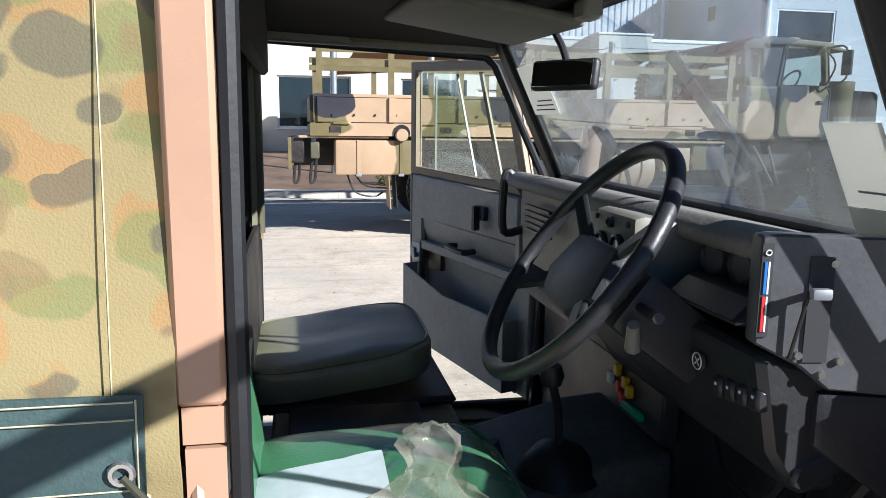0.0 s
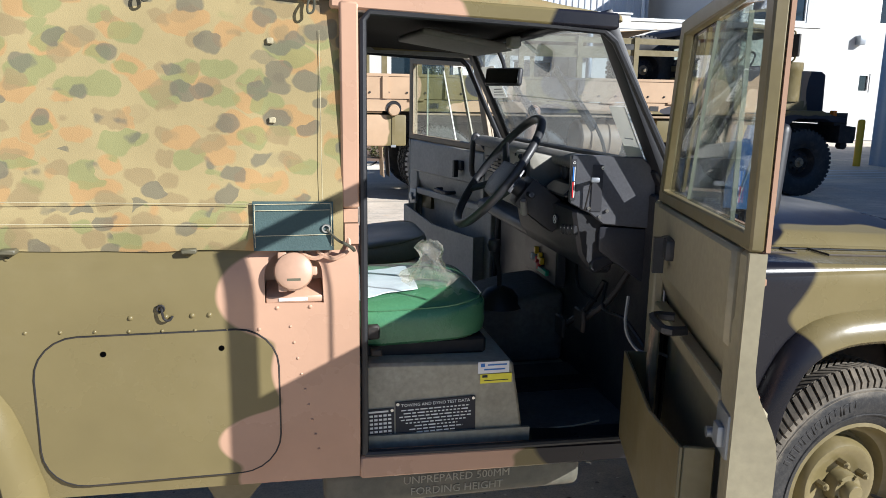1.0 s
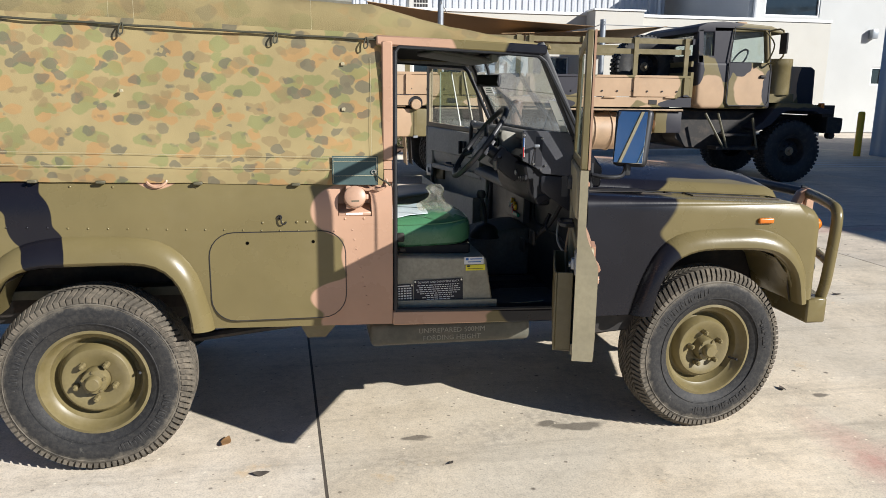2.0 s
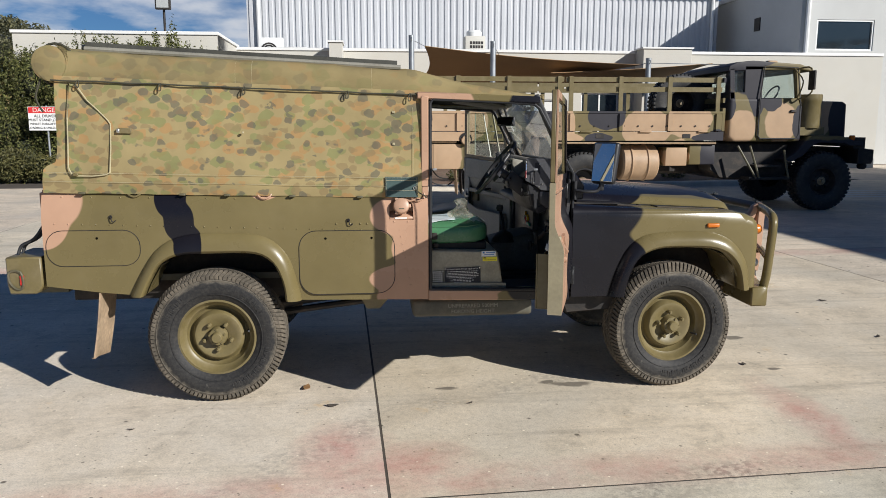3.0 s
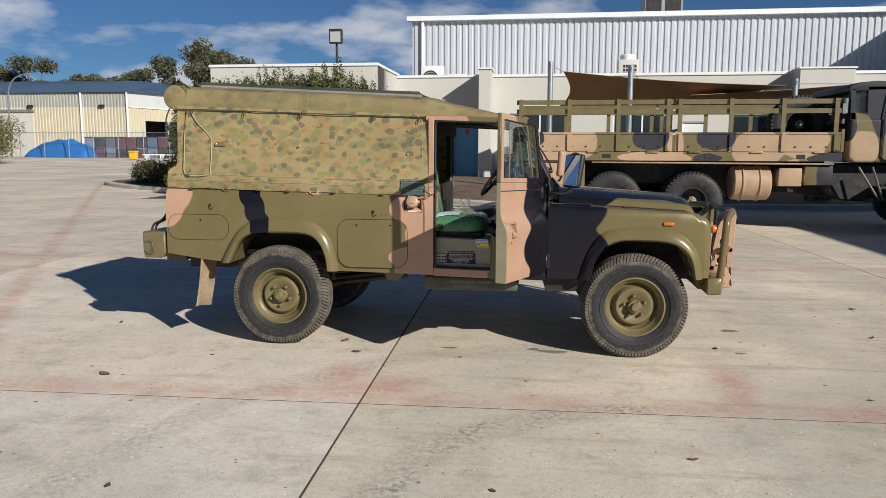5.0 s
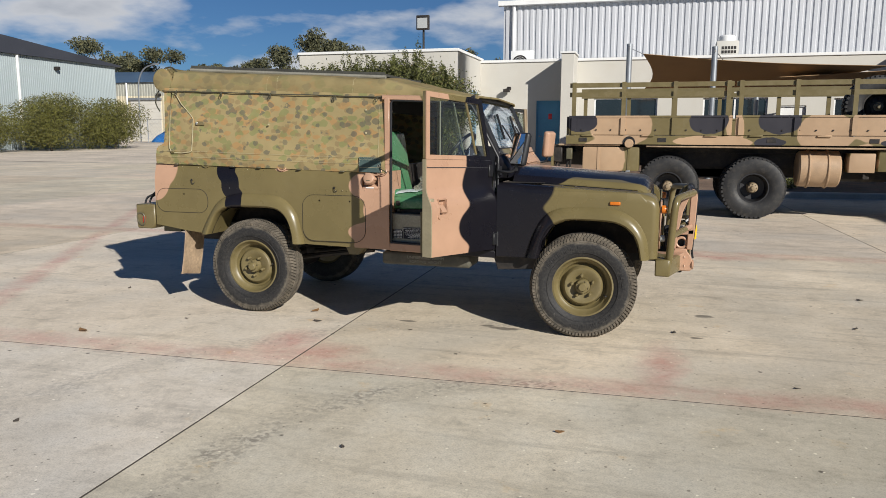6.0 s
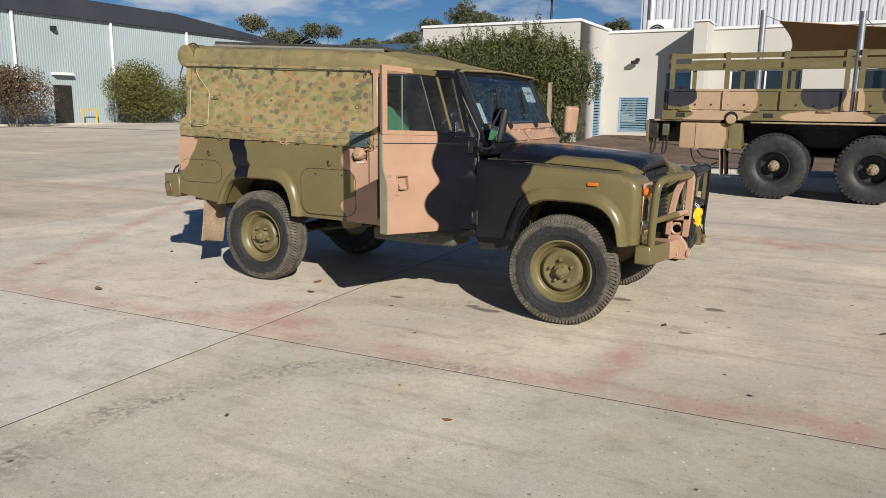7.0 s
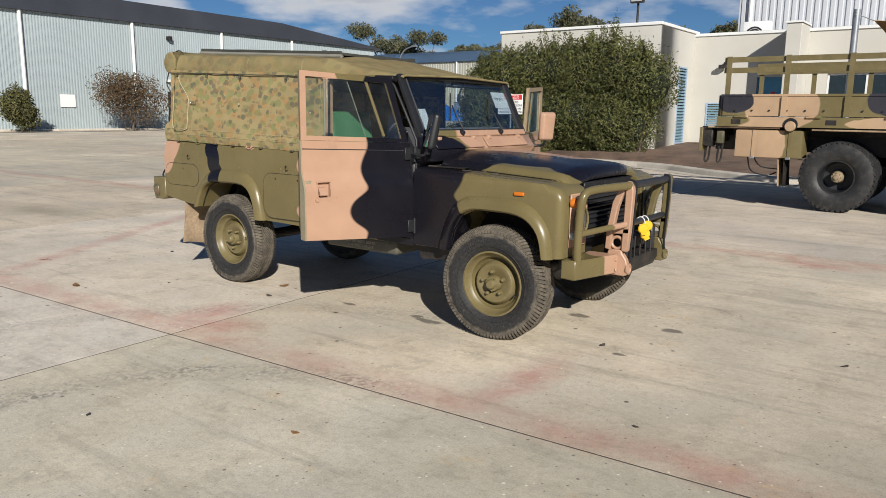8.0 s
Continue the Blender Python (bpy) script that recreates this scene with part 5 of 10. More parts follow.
def tub_prof(x, z):
    return 0.050 * max(0, (z - 1.10) / 0.19) ** 2 + 0.02 * max(0, (0.78 - z) / 0.18) ** 2


REAR_ARCH = [(0.405, 0.72), (0.35, 0.85), (0.25, 0.915), (0.10, 0.925), (-0.08, 0.925), (-0.20, 0.91), (-0.30, 0.85), (-0.36, 0.75)]
tub_poly = [(-0.93, 1.285), (1.262, 1.238), (1.262, 0.605), (0.42, 0.622), *REAR_ARCH, (-0.395, 0.667), (-0.62, 0.69), (-0.93, 0.735)]
LV = [0.70, 0.78, 0.95, 1.10, 1.14, 1.18, 1.21, 1.235, 1.26]
for k in range(2):
    bm = side_solid([(min(x, 1.19) if k else x, z) for x, z in tub_poly], -0.03, 0.26, LV, tub_prof)
    if k:
        flip(bm)
    tub = part("rear_body_side", bm, M["veh"], car, "camouflage-painted rear body side with wheel arch")
    if k == 0:
        tub_near = tub
bm = B()
box(bm, -0.92, 1.26, 0.262, far(0.262), 0.70, 0.74)
part("load_floor", bm, M["olive_dark"], car)
bm = B()
rbox(bm, -0.955, -0.915, 0.03, far(0.03), 0.72, 1.27, 0.01)
part("tailgate", bm, M["veh"], car)
bm = B()
box(bm, -0.90, 1.26, 0.35, far(0.35), 0.60, 0.70)
part("underbody", bm, M["dark_metal"], car)


def path2(pts, n=28):
    """Evenly spaced points along a smooth line in x-z."""
    q = smooth_line([(a, 0, b) for a, b in pts], 8)
    acc = [0.0]
    for a, b in zip(q, q[1:]):
        acc.append(acc[-1] + (b - a).length)
    out = []
    for k in range(n + 1):
        s = acc[-1] * k / n
        j = max(i for i in range(len(acc)) if acc[i] <= s + 1e-9)
        j = min(j, len(q) - 2)
        t = (s - acc[j]) / max(1e-9, acc[j + 1] - acc[j])
        out.append(q[j].lerp(q[j + 1], t))
    return out


def flare(inner, outer, name, far_side=False):
    a, b = path2(inner), path2(outer)
    rows = []
    for f, y in ((0.02, 0.03), (0.0, -0.055), (0.04, -0.072), (0.16, -0.083), (0.40, -0.080), (0.66, -0.068), (0.86, -0.050), (0.96, -0.036), (1.0, -0.02)):
        rows.append([V(p.x + (q.x - p.x) * f, y, p.z + (q.z - p.z) * f) for p, q in zip(a, b)])
    bm = B()
    loft(bm, rows)
    if far_side:
        flip(bm)
    return part(name, bm, M["veh"], car, "rounded wheel-arch flare")


R_IN = [(0.415, 0.625), (0.40, 0.74), (0.345, 0.855), (0.24, 0.91), (0.0, 0.915), (-0.19, 0.905), (-0.295, 0.85), (-0.355, 0.75), (-0.392, 0.67)]
R_OUT = [(0.505, 0.62), (0.485, 0.74), (0.43, 0.90), (0.30, 1.01), (0.05, 1.035), (-0.17, 1.02), (-0.31, 0.945), (-0.41, 0.80), (-0.475, 0.667)]
F_IN = [(2.47, 0.605), (2.50, 0.74), (2.565, 0.85), (2.68, 0.90), (2.85, 0.905), (3.02, 0.895), (3.12, 0.855), (3.19, 0.77), (3.222, 0.63)]
F_OUT = [(2.37, 0.605), (2.42, 0.77), (2.50, 0.92), (2.62, 0.99), (2.84, 1.005), (3.03, 0.995), (3.17, 0.93), (3.26, 0.80), (3.29, 0.63)]
for side in (False, True):
    flare(R_IN, R_OUT, "rear_wheel_arch", side)
    flare(F_IN, F_OUT, "front_wheel_arch", side)


def round_panel(bm, x0, x1, z0, z1, r, y, skew=0.0, n=6):
    """Outline of a rounded panel on the body side."""
    pts = []
    for cx, cz, a0 in ((x1 - r, z1 - r, 0), (x0 + r, z1 - r, 90), (x0 + r, z0 + r, 180), (x1 - r, z0 + r, 270)):
        for k in range(n + 1):
            a = radians(a0 + 90 * k / n)
            pts.append((cx + r * math.cos(a), cz + r * math.sin(a)))
    return pts


for x0, x1, z0, z1, r in ((0.50, 1.06, 0.655, 1.035, 0.10), (-0.915, -0.40, 0.85, 1.055, 0.09)):
    pts = round_panel(None, x0, x1, z0, z1, r, 0)
    bm = B()
    prism(bm, [(x, z) for x, z in pts], "y", -0.0325, -0.026)
    pn = part("access_panel", bm, M["veh"], car, "riveted access panel with rounded corners")
    # dark tube round the panel draws the shadow line along its edge
    bm = B()
    tube(bm, [(x, -0.0312, z) for x, z in pts], 0.0025, 6, True)
    part("panel_seam", bm, M["dark_metal"], pn)
    for hx in ((x0 + 0.155, x0 + 0.425) if x0 > 0 else (x0 + 0.28,)):
        # raised black disc; the darkness inside the hole is only painted
        bm = B()
        rod(bm, (hx, -0.0335, z1 - 0.045), (hx, -0.03, z1 - 0.045), 0.0070, 12)
        part("latch_hole", bm, M["hole"], pn)

# rivets along the waist and round the filler
bm = B()


def rivet(bm, x, z, r=0.005, y=None):
    yy = (-0.03 + tub_prof(x, z)) if y is None else y
    lathe(bm, [(0.0008, -r * 0.7), (r * 0.7, -r * 0.45), (r, 0.0)], 8, (x, yy, z))


for k in range(26):
    rivet(bm, -0.86 + 0.075 * k, 1.095 - 0.0025 * k)
for k in range(9):
    rivet(bm, 1.155 - 0.008 * k, 0.70 + 0.042 * k, 0.0042)
    rivet(bm, -0.82 + 0.16 * k, 1.245 - 0.003 * k, 0.006)
for x in (0.72, 0.80, 0.86, 0.90):
    rivet(bm, x, 1.075, 0.007)
part("rivet_row", bm, M["veh"], tub_near, "small dome rivets")["kind"] = "stuff"


def rope_hook(x, z, mat, parent):
    """Small bent hook under the canopy hem."""
    bm = B()
    y = -0.03 + tub_prof(x, z)
    tube(bm, smooth_line([(x - 0.035, y, z + 0.012), (x - 0.035, y - 0.018, z - 0.012), (x, y - 0.022, z - 0.028), (x + 0.035, y - 0.018, z - 0.010), (x + 0.038, y - 0.004, z + 0.02)], 4), 0.006, 6)
    part("rope_hook", bm, M[mat], parent)


for x, mt in ((-0.42, "olive"), (0.31, "pink"), (1.155, "pink"), (1.20, "pink")):
    rope_hook(x, 1.262 - 0.024 * x, mt, tub_near)
for x in (-0.7, -0.15, 0.1, 0.47, 0.86):
    bm = B()
    rbox(bm, x - 0.018, x + 0.018, -0.034, 0.0, 1.246 - 0.023 * x, 1.258 - 0.023 * x, 0.003, 1)
    part("hem_clip", bm, M["olive_dark"], tub_near)
for x, z in ((0.79, 1.085), (-0.55, 1.12)):
    bm = B()
    tube(bm, smooth_line([(x, -0.035, z + 0.015), (x + 0.004, -0.045, z + 0.010), (x + 0.008, -0.044, z - 0.012), (x + 0.020, -0.042, z - 0.016), (x + 0.026, -0.034, z - 0.008)], 4), 0.003, 6)
    tube(bm, ring(V(x, -0.036, z + 0.012), V(0, 1, 0), 0.008, 10), 0.003, 5, True)
    part("tie_hook", bm, M["dark_metal"], tub_near)

# fuel filler in an arched pocket sunk into the body side
def carve(ob, bm):
    """Cut the closed shape bm out of a mesh object."""
    me = bpy.data.meshes.new("cutter")
    bmesh.ops.recalc_face_normals(bm, faces=bm.faces[:])
    bm.to_mesh(me)
    bm.free()
    tool = new("cutter", me)
    mod = ob.modifiers.new("pocket", "BOOLEAN")
    mod.operation, mod.object, mod.solver = "DIFFERENCE", tool, "EXACT"
    bpy.context.view_layer.update()
    cut = bpy.data.meshes.new_from_object(ob.evaluated_get(bpy.context.evaluated_depsgraph_get()))
    ob.modifiers.clear()
    ob.data = cut
    bpy.data.objects.remove(tool)


ARCH = [(1.032, 1.098), (1.174, 1.094), (1.172, 1.165)] + [(1.102 + 0.070 * math.cos(radians(q)), 1.166 + 0.062 * math.sin(radians(q))) for q in range(15, 166, 15)] + [(1.032, 1.165)]
carve(tub_near, prism(B(), ARCH, "y", -0.10, 0.040))
bm = B()
prism(bm, [(-0.026, 1.096), (0.038, 1.096), (0.038, 1.140), (-0.026, 1.112)], "x", 1.034, 1.172)
fp = part("filler_plate", bm, M["pink"], tub_near, "tan-pink ledge below the filler cap", bevel=0.002)
CAPM = pose(1.102, -0.004, 1.168, -16)
bm = B()
lathe(bm, [(0.004, -0.066), (0.034, -0.066), (0.044, -0.060), (0.047, -0.044), (0.047, -0.016), (0.038, -0.012), (0.036, 0.02), (0.004, 0.02)], 28, (0, 0, 0), "y", m=CAPM)
cap = part("fuel_cap", bm, M["pink"], fp, "round tan-pink fuel cap")
for q in (0, 125, 235):
    x, z = 0.046 * math.cos(radians(q)), 0.046 * math.sin(radians(q))
    part("cap_lug", rbox(B(), x - 0.011, x + 0.011, -0.046, -0.020, z - 0.011, z + 0.011, 0.005, 2, CAPM), M["pink"], cap)
part("cap_bar", box(B(), -0.016, 0.016, -0.0668, -0.0655, -0.024, -0.018, CAPM), M["olive_dark"], cap, "cast mark on the cap")
part("fuel_label", box(B(), -0.035, 0.035, -0.0012, 0.0, -0.004, 0.004, pose(1.100, -0.0272, 1.105)), M["paper"], fp, "small white label strip")
for x in (1.060, 1.140):
    part("plate_screw", lathe(B(), [(0.0008, -0.0035), (0.0045, -0.002), (0.006, 0.0)], 8, (x, -0.030, 1.085)), M["veh"], tub_near)

# ---- canvas canopy ----
for x, zs, zt, zc in ((-0.80, 1.85, 2.03, 2.07), (0.25, 1.83, 2.0, 2.04), (1.22, 1.78, 1.93, 1.97)):
    part("canopy_hoop", tube(B(), smooth_line([(x, 0.05, 1.25), (x, 0.08, zs), (x, 0.2, zt), (x, YC, zc), (x, far(0.2), zt), (x, far(0.08), zs), (x, far(0.05), 1.25)], 4), 0.014), M["olive_dark"], car, "tubular canopy hoop")


def seam_z(x):
    return 1.87 - 0.036 * x


def hem_z(x):
    return 1.262 - 0.0225 * x


def canvas_side(far_side):
    def f(u, v):
        back = -0.818 - 0.030 * max(0, 1 - v / 0.4) - 0.066 * max(0.0, min(1.0, (0.27 - v) / 0.05))
        x = back + (1.225 - back) * u
        z0, z1 = hem_z(x) - 0.012, seam_z(x) + 0.02
        z = z0 + (z1 - z0) * v
        y = -0.030 + 0.050 * v + 0.018 * max(0, (0.10 - v) / 0.10)
        y -= 0.012 * math.sin(math.pi * v) * abs(math.sin(math.pi * u * 2.07))
        y += 0.007 * noise.noise(V(x * 3, z * 3, 1)) + 0.0035 * noise.noise(V(x * 11, z * 7, 4))
        z += 0.006 * noise.noise(V(x * 6, 9, 0)) * (1 - v)
        return V(x, y, z)
    bm = B()
    sheet(bm, f, 90, 30, V(0, 0.006, 0))
    if far_side:
        flip(bm)
    return part("canvas_side", bm, M["canvas"], car, "camouflage-printed canvas canopy side")


side_near = canvas_side(False)
canvas_side(True)


def top_z(x):
    if x < 1.20:
        return 2.095 - 0.050 * (x + 0.9)
    t = (x - 1.20) / 0.76
    return 1.99 - 0.160 * t - 0.012 * math.sin(t * math.pi)


def roof_row(x, n=40):
    """One cross-section of the roof canvas."""
    low = seam_z(x) - 0.005 if x < 1.22 else seam_z(1.22) - 0.01 - (x - 1.22) * 0.012
    zt = top_z(x)
    edge = 0.006 + (0.02 if x < 1.22 else 0.02 + (x - 1.22) * 0.05)
    half = []
    pts = [(edge, low), (edge + 0.008, low + (zt - low) * 0.45), (edge + 0.05, low + (zt - low) * 0.80), (edge + 0.16, zt - 0.018 * min(1.0, (zt - low) / 0.15)), (0.45, zt + 0.004), (YC, zt + 0.012)]
    line = smooth_line([(0, a, b) for a, b in pts], 4)
    ys = [(p.y, p.z) for p in line]
    ys = ys + [(far(a), b) for a, b in ys[-2::-1]]
    out = []
    for a, b in ys:
        w = 0.010 * noise.noise(V(x * 2.5, a * 5, b * 6)) + 0.006 * noise.noise(V(x * 9, a * 3, b * 10)) + 0.012 * noise.noise(V(x * 1.1, 5, 0)) * (b > low + 0.08)
        w *= min(1.0, max(0.06, (1.93 - x) / 0.45))
        out.append(V(x, a - w * (1 if a < 0.3 else 0.2), b + w * 0.8))
    return out


bm = B()
rows = [roof_row(-0.85 + 2.81 * k / 84) for k in range(85)]
loft(bm, rows)
low = [[p + V(0, 0.006 if p.y < YC else -0.006, -0.010) for p in r] for r in rows]
loft(bm, low)
roof = part("canvas_roof", bm, M["canvas_roof"], car, "faded camouflage canvas roof")
part("front_hem", tube(B(), [q + V(0.002, 0, -0.005) for q in roof_row(1.96)], 0.009, 8), M["canvas_roof"], roof, "rolled front hem of the canvas roof")
# flat alloy panel lying along the top of the roof
bm = B()
sheet(bm, lambda u, v: V(-0.74 + 1.84 * u, 0.33 + (far(0.33) - 0.33) * v, top_z(-0.74 + 1.84 * u) + 0.036 + 0.006 * noise.noise(V(u * 4, v * 2, 0))), 24, 4, V(0, 0, -0.022))
rp = part("roof_panel", bm, M["weathered_alloy"], car, "weathered grey alloy panel lying flat on the canvas roof")
for yy in (0.318, far(0.318)):
    bm = B()
    for k in range(24):
        x0, x1 = -0.74 + 1.84 * k / 24, -0.74 + 1.84 * (k + 1) / 24
        vs = [bm.verts.new((x, yy + dy, top_z(x) + dz + 0.004 * noise.noise(V(x * 3, yy, 1)))) for x in (x0, x1) for dy in (-0.012, 0.012) for dz in (0.012, 0.044)]
        for f in ((0, 1, 3, 2), (4, 6, 7, 5), (0, 4, 5, 1), (2, 3, 7, 6), (0, 2, 6, 4), (1, 5, 7, 3)):
            bm.faces.new([vs[q] for q in f])
    part("edge_channel", bm, M["weathered_alloy"], rp)
# stitched seams across the roof side
for x in (0.165, 0.258, 0.94):
    part("roof_seam", tube(B(), [q + V(0, 0.0002, 0) for q in roof_row(x)[1:10]], 0.0010, 4), M["pale_cord"], roof)
bm = B()
tube(bm, [V(x, 0.002 + 0.004 * noise.noise(V(x * 5, 0, 0)), seam_z(x) - 0.006 + 0.004 * noise.noise(V(x * 6, 3, 0))) for x in [-0.83 + 2.05 * k / 60 for k in range(61)]], 0.0045, 6)
rope = part("lashing_rope", bm, M["cord"], car, "dark cord laced along the roof edge")
for x in (-0.68, -0.24, 0.22, 0.80, 1.16):
    z = seam_z(x)
    bm = B()
    tube(bm, smooth_line([(x, -0.004, z), (x - 0.010, -0.016, z - 0.022), (x - 0.010, -0.016, z - 0.042), (x + 0.002, -0.014, z - 0.038), (x + 0.005, -0.014, z - 0.015)], 4, True), 0.0030, 6, True)
    part("rope_loop", bm, M["cord"], rope)
bm = B()
for z0 in (0.055, 0.105):
    tube(bm, [V(x, -0.036 - 0.008 * abs(math.sin(math.pi * (x + 0.95) / 2.175 * 2.07)) * math.sin(math.pi * z0 / 0.62) + 0.002, hem_z(x) + z0) for x in [-0.89 + 1.90 * k / 50 for k in range(51)]], 0.0009, 4)
tube(bm, [(1.175, -0.036 + 0.05 * (z - 1.25) / 0.6, z) for z in [1.30 + 0.045 * k for k in range(11)]], 0.0009, 4)
part("stitching", bm, M["pale_cord"], side_near, "pale stitched seam")

# window flap at the rear, with piping and strap
flap = [(-0.735, seam_z(-0.74) - 0.02), (-0.64, 1.782), (-0.535, 1.675), (-0.522, 1.62), (-0.532, 1.42), (-0.555, 1.372), (-0.71, 1.366), (-0.752, 1.40), (-0.755, 1.48)]
bm = B()
tube(bm, [(p.x, -0.047 + 0.05 * (p.z - 1.28) / 0.6, p.z) for p in smooth_line([(a, 0, b) for a, b in flap], 2, True)], 0.0038, 6, True)
fl_ = part("window_flap_piping", bm, M["pale_cord"], side_near, "pale piping round a closed window flap")
bm = B()
rbox(bm, -0.475, -0.405, -0.032, -0.022, 1.60, 1.632, 0.003, 1)
part("strap", bm, M["olive"], fl_)
bm = B()
rbox(bm, -0.735, -0.705, -0.048, -0.035, 1.365, 1.382, 0.003, 1)
part("strap", bm, M["olive"], fl_)
bm = B()
rbox(bm, -0.487, -0.468, -0.037, -0.018, 1.603, 1.629, 0.004, 1)
part("buckle", bm, M["chrome"], fl_, "bright buckle")

# blue-green patch with grommet, tabs and cord
def patch_y(z):
    return -0.041 + 0.05 * (z - 1.24) / 0.6


bm = B()
sheet(bm, lambda u, v: V(1.010 + 0.19 * u, patch_y(1.232 + 0.118 * v) + 0.003 * noise.noise(V(u * 4, v * 4, 2)), 1.232 + 0.118 * v - 0.003 * u), 12, 8, V(0, 0.004, 0))
pt = part("canvas_patch", bm, M["patch"], side_near, "blue-green canvas repair patch")
bm = B()
for a in (1.014, 1.195):
    tube(bm, [(a, patch_y(z) - 0.003, z) for z in (1.24, 1.27, 1.31, 1.345)], 0.0008, 4)
for z in (1.343, 1.328, 1.268):
    tube(bm, [(a, patch_y(z) - 0.003, z) for a in (1.016, 1.07, 1.13, 1.193)], 0.0008, 4)
part("patch_stitching", bm, M["stitch"], pt)
bm = B()
tube(bm, ring(V(1.182, patch_y(1.283) - 0.004, 1.283), V(0, 1, 0), 0.0085, 14), 0.0032, 6, True)
part("grommet", bm, M["chrome"], pt)
bm = B()
tube(bm, smooth_line([(1.183, -0.042, 1.28), (1.21, -0.052, 1.255), (1.235, -0.048, 1.24), (1.25, -0.04, 1.225), (1.245, -0.045, 1.235), (1.22, -0.05, 1.25)], 4), 0.0035, 6)
part("tie_cord", bm, M["cord"], pt)
for z, yy in ((1.722, -0.0035), (1.54, -0.0115)):
    bm = B()
    rbox(bm, 1.054, 1.070, yy, yy + 0.008, z - 0.007, z + 0.007, 0.002, 1)
    part("fastener_tab", bm, M["tab"], side_near)
bm = B()
rbox(bm, 0.20, 0.212, -0.035, -0.02, 1.60, 1.612, 0.002, 1)
part("fastener_tab", bm, M["tab"], side_near)

# rolled rear curtain and the bundle on the roof
bm = B()
spiral = []
for k in range(46):
    a = k / 45 * math.tau * 2.2
    r = 0.045 + 0.050 * k / 45
    spiral.append((-0.835 + r * math.cos(a), 1.985 + r * 1.15 * math.sin(a)))
loft(bm, [[V(x, y, z + 0.008 * noise.noise(V(y * 4, x * 9, z))) for x, z in spiral] for y in [0.02 + (far(0.02) - 0.02) * j / 12 for j in range(13)]])
bmesh.ops.solidify(bm, geom=bm.faces[:], thickness=0.008)
rl = part("rolled_curtain", bm, M["canvas_roof"], car, "rolled-up rear canvas curtain")
for y in (0.12, 0.6, 1.2):
    part("strap", tube(B(), [V(-0.835 + 0.104 * math.cos(a), y, 1.985 + 0.118 * math.sin(a)) for a in [k * math.tau / 20 for k in range(20)]], 0.007, 6, True), M["cord"], rl)
bm = B()
tube(bm, smooth_line([(-0.90, 0.05, 1.90), (-0.93, 0.04, 1.80), (-0.905, 0.06, 1.72)], 4), 0.006, 5)
part("strap_end", bm, M["cord"], rl)
bundle = part("roof_pole", tube(B(), [V(-0.74 + 1.86 * k / 24, 0.30, top_z(-0.74 + 1.86 * k / 24) + 0.004 + 0.004 * noise.noise(V(k, 0, 0))) for k in range(25)], 0.016, 8), M["cab_grey"], car, "dark tent pole lying along the canvas roof")
part("pole", tube(B(), [V(-0.77 + 1.86 * k / 24, 0.345, top_z(-0.77 + 1.86 * k / 24) + 0.016) for k in range(25)], 0.018, 8), M["cab_grey"], bundle)
part("pole", tube(B(), [V(-0.70 + 1.75 * k / 24, 0.395, top_z(-0.70 + 1.75 * k / 24) + 0.018) for k in range(25)], 0.018, 8), M["dark_metal"], bundle)
for yy in (0.025, far(0.025)):
    part("roll_end", lathe(B(), [(0.002, -0.006), (0.085, -0.004), (0.098, 0.0), (0.085, 0.004), (0.002, 0.006)], 22, (-0.835, yy, 1.985)), M["canvas_roof"], rl)

# ---- cab frame ----
bm = B()
prism(bm, [(1.222, 1.328), (1.266, 1.328), (1.266, 1.815), (1.222, 1.817)], "y", -0.018, 0.05)
bp = part("door_pillar", bm, M["veh"], car, "tan-pink rear door pillar", bevel=0.005)
bm = B()
box(bm, 1.227, 1.264, -0.012, 0.05, 1.292, 1.326)
box(bm, 1.229, 1.264, -0.015, 0.05, 1.238, 1.289)
box(bm, 1.225, 1.266, 0.0, 0.09, 0.62, 1.236)
part("pillar_foot", bm, M["veh"], bp)
bm = B()
prism(bm, [(1.160, 0.62), (1.195, 0.62), (1.195, 1.815), (1.160, 1.817)], "y", far(0.05), far(-0.018))
part("door_pillar", bm, M["dark_metal"], car, "rear door pillar", bevel=0.005)
bm = B()
prism(bm, [(1.20, 1.80), (1.93, 1.775), (1.93, 1.815), (1.20, 1.84)], "y", -0.012, 0.045)
part("door_header", bm, M["veh"], car, "painted header rail over the door", bevel=0.006)
bm = B()
prism(bm, [(1.20, 1.80), (1.93, 1.775), (1.93, 1.815), (1.20, 1.84)], "y", far(0.045), far(-0.012))
part("door_header", bm, M["cab_grey"], car, "header rail over the door", bevel=0.006)
bm = B()
box(bm, 1.225, 1.255, 0.052, far(0.052), 1.70, 1.92)
part("roll_hoop", bm, M["roof_lining"], car, "dark cross member behind the seats", bevel=0.01)
bm = B()
box(bm, 1.20, 1.22, 0.06, far(0.06), 0.74, 1.28)
part("cab_back_panel", bm, M["dark_metal"], car, "low bulkhead behind the seats", bevel=0.005)
bm = B()
sheet(bm, lambda u, v: V(1.24 + 0.70 * u, 0.06 + (far(0.06) - 0.06) * v, 1.83 + 0.10 * math.sin(math.pi * v) ** 0.4 * (1 - 0.6 * u) - 0.03 * u), 8, 14, V(0, 0, -0.008))
part("roof_lining", bm, M["roof_lining"], car, "dark canvas underside of the cab roof")

# windscreen frame, glass, wipers
WSB, WST = (2.115, 1.415), (1.925, 1.815)


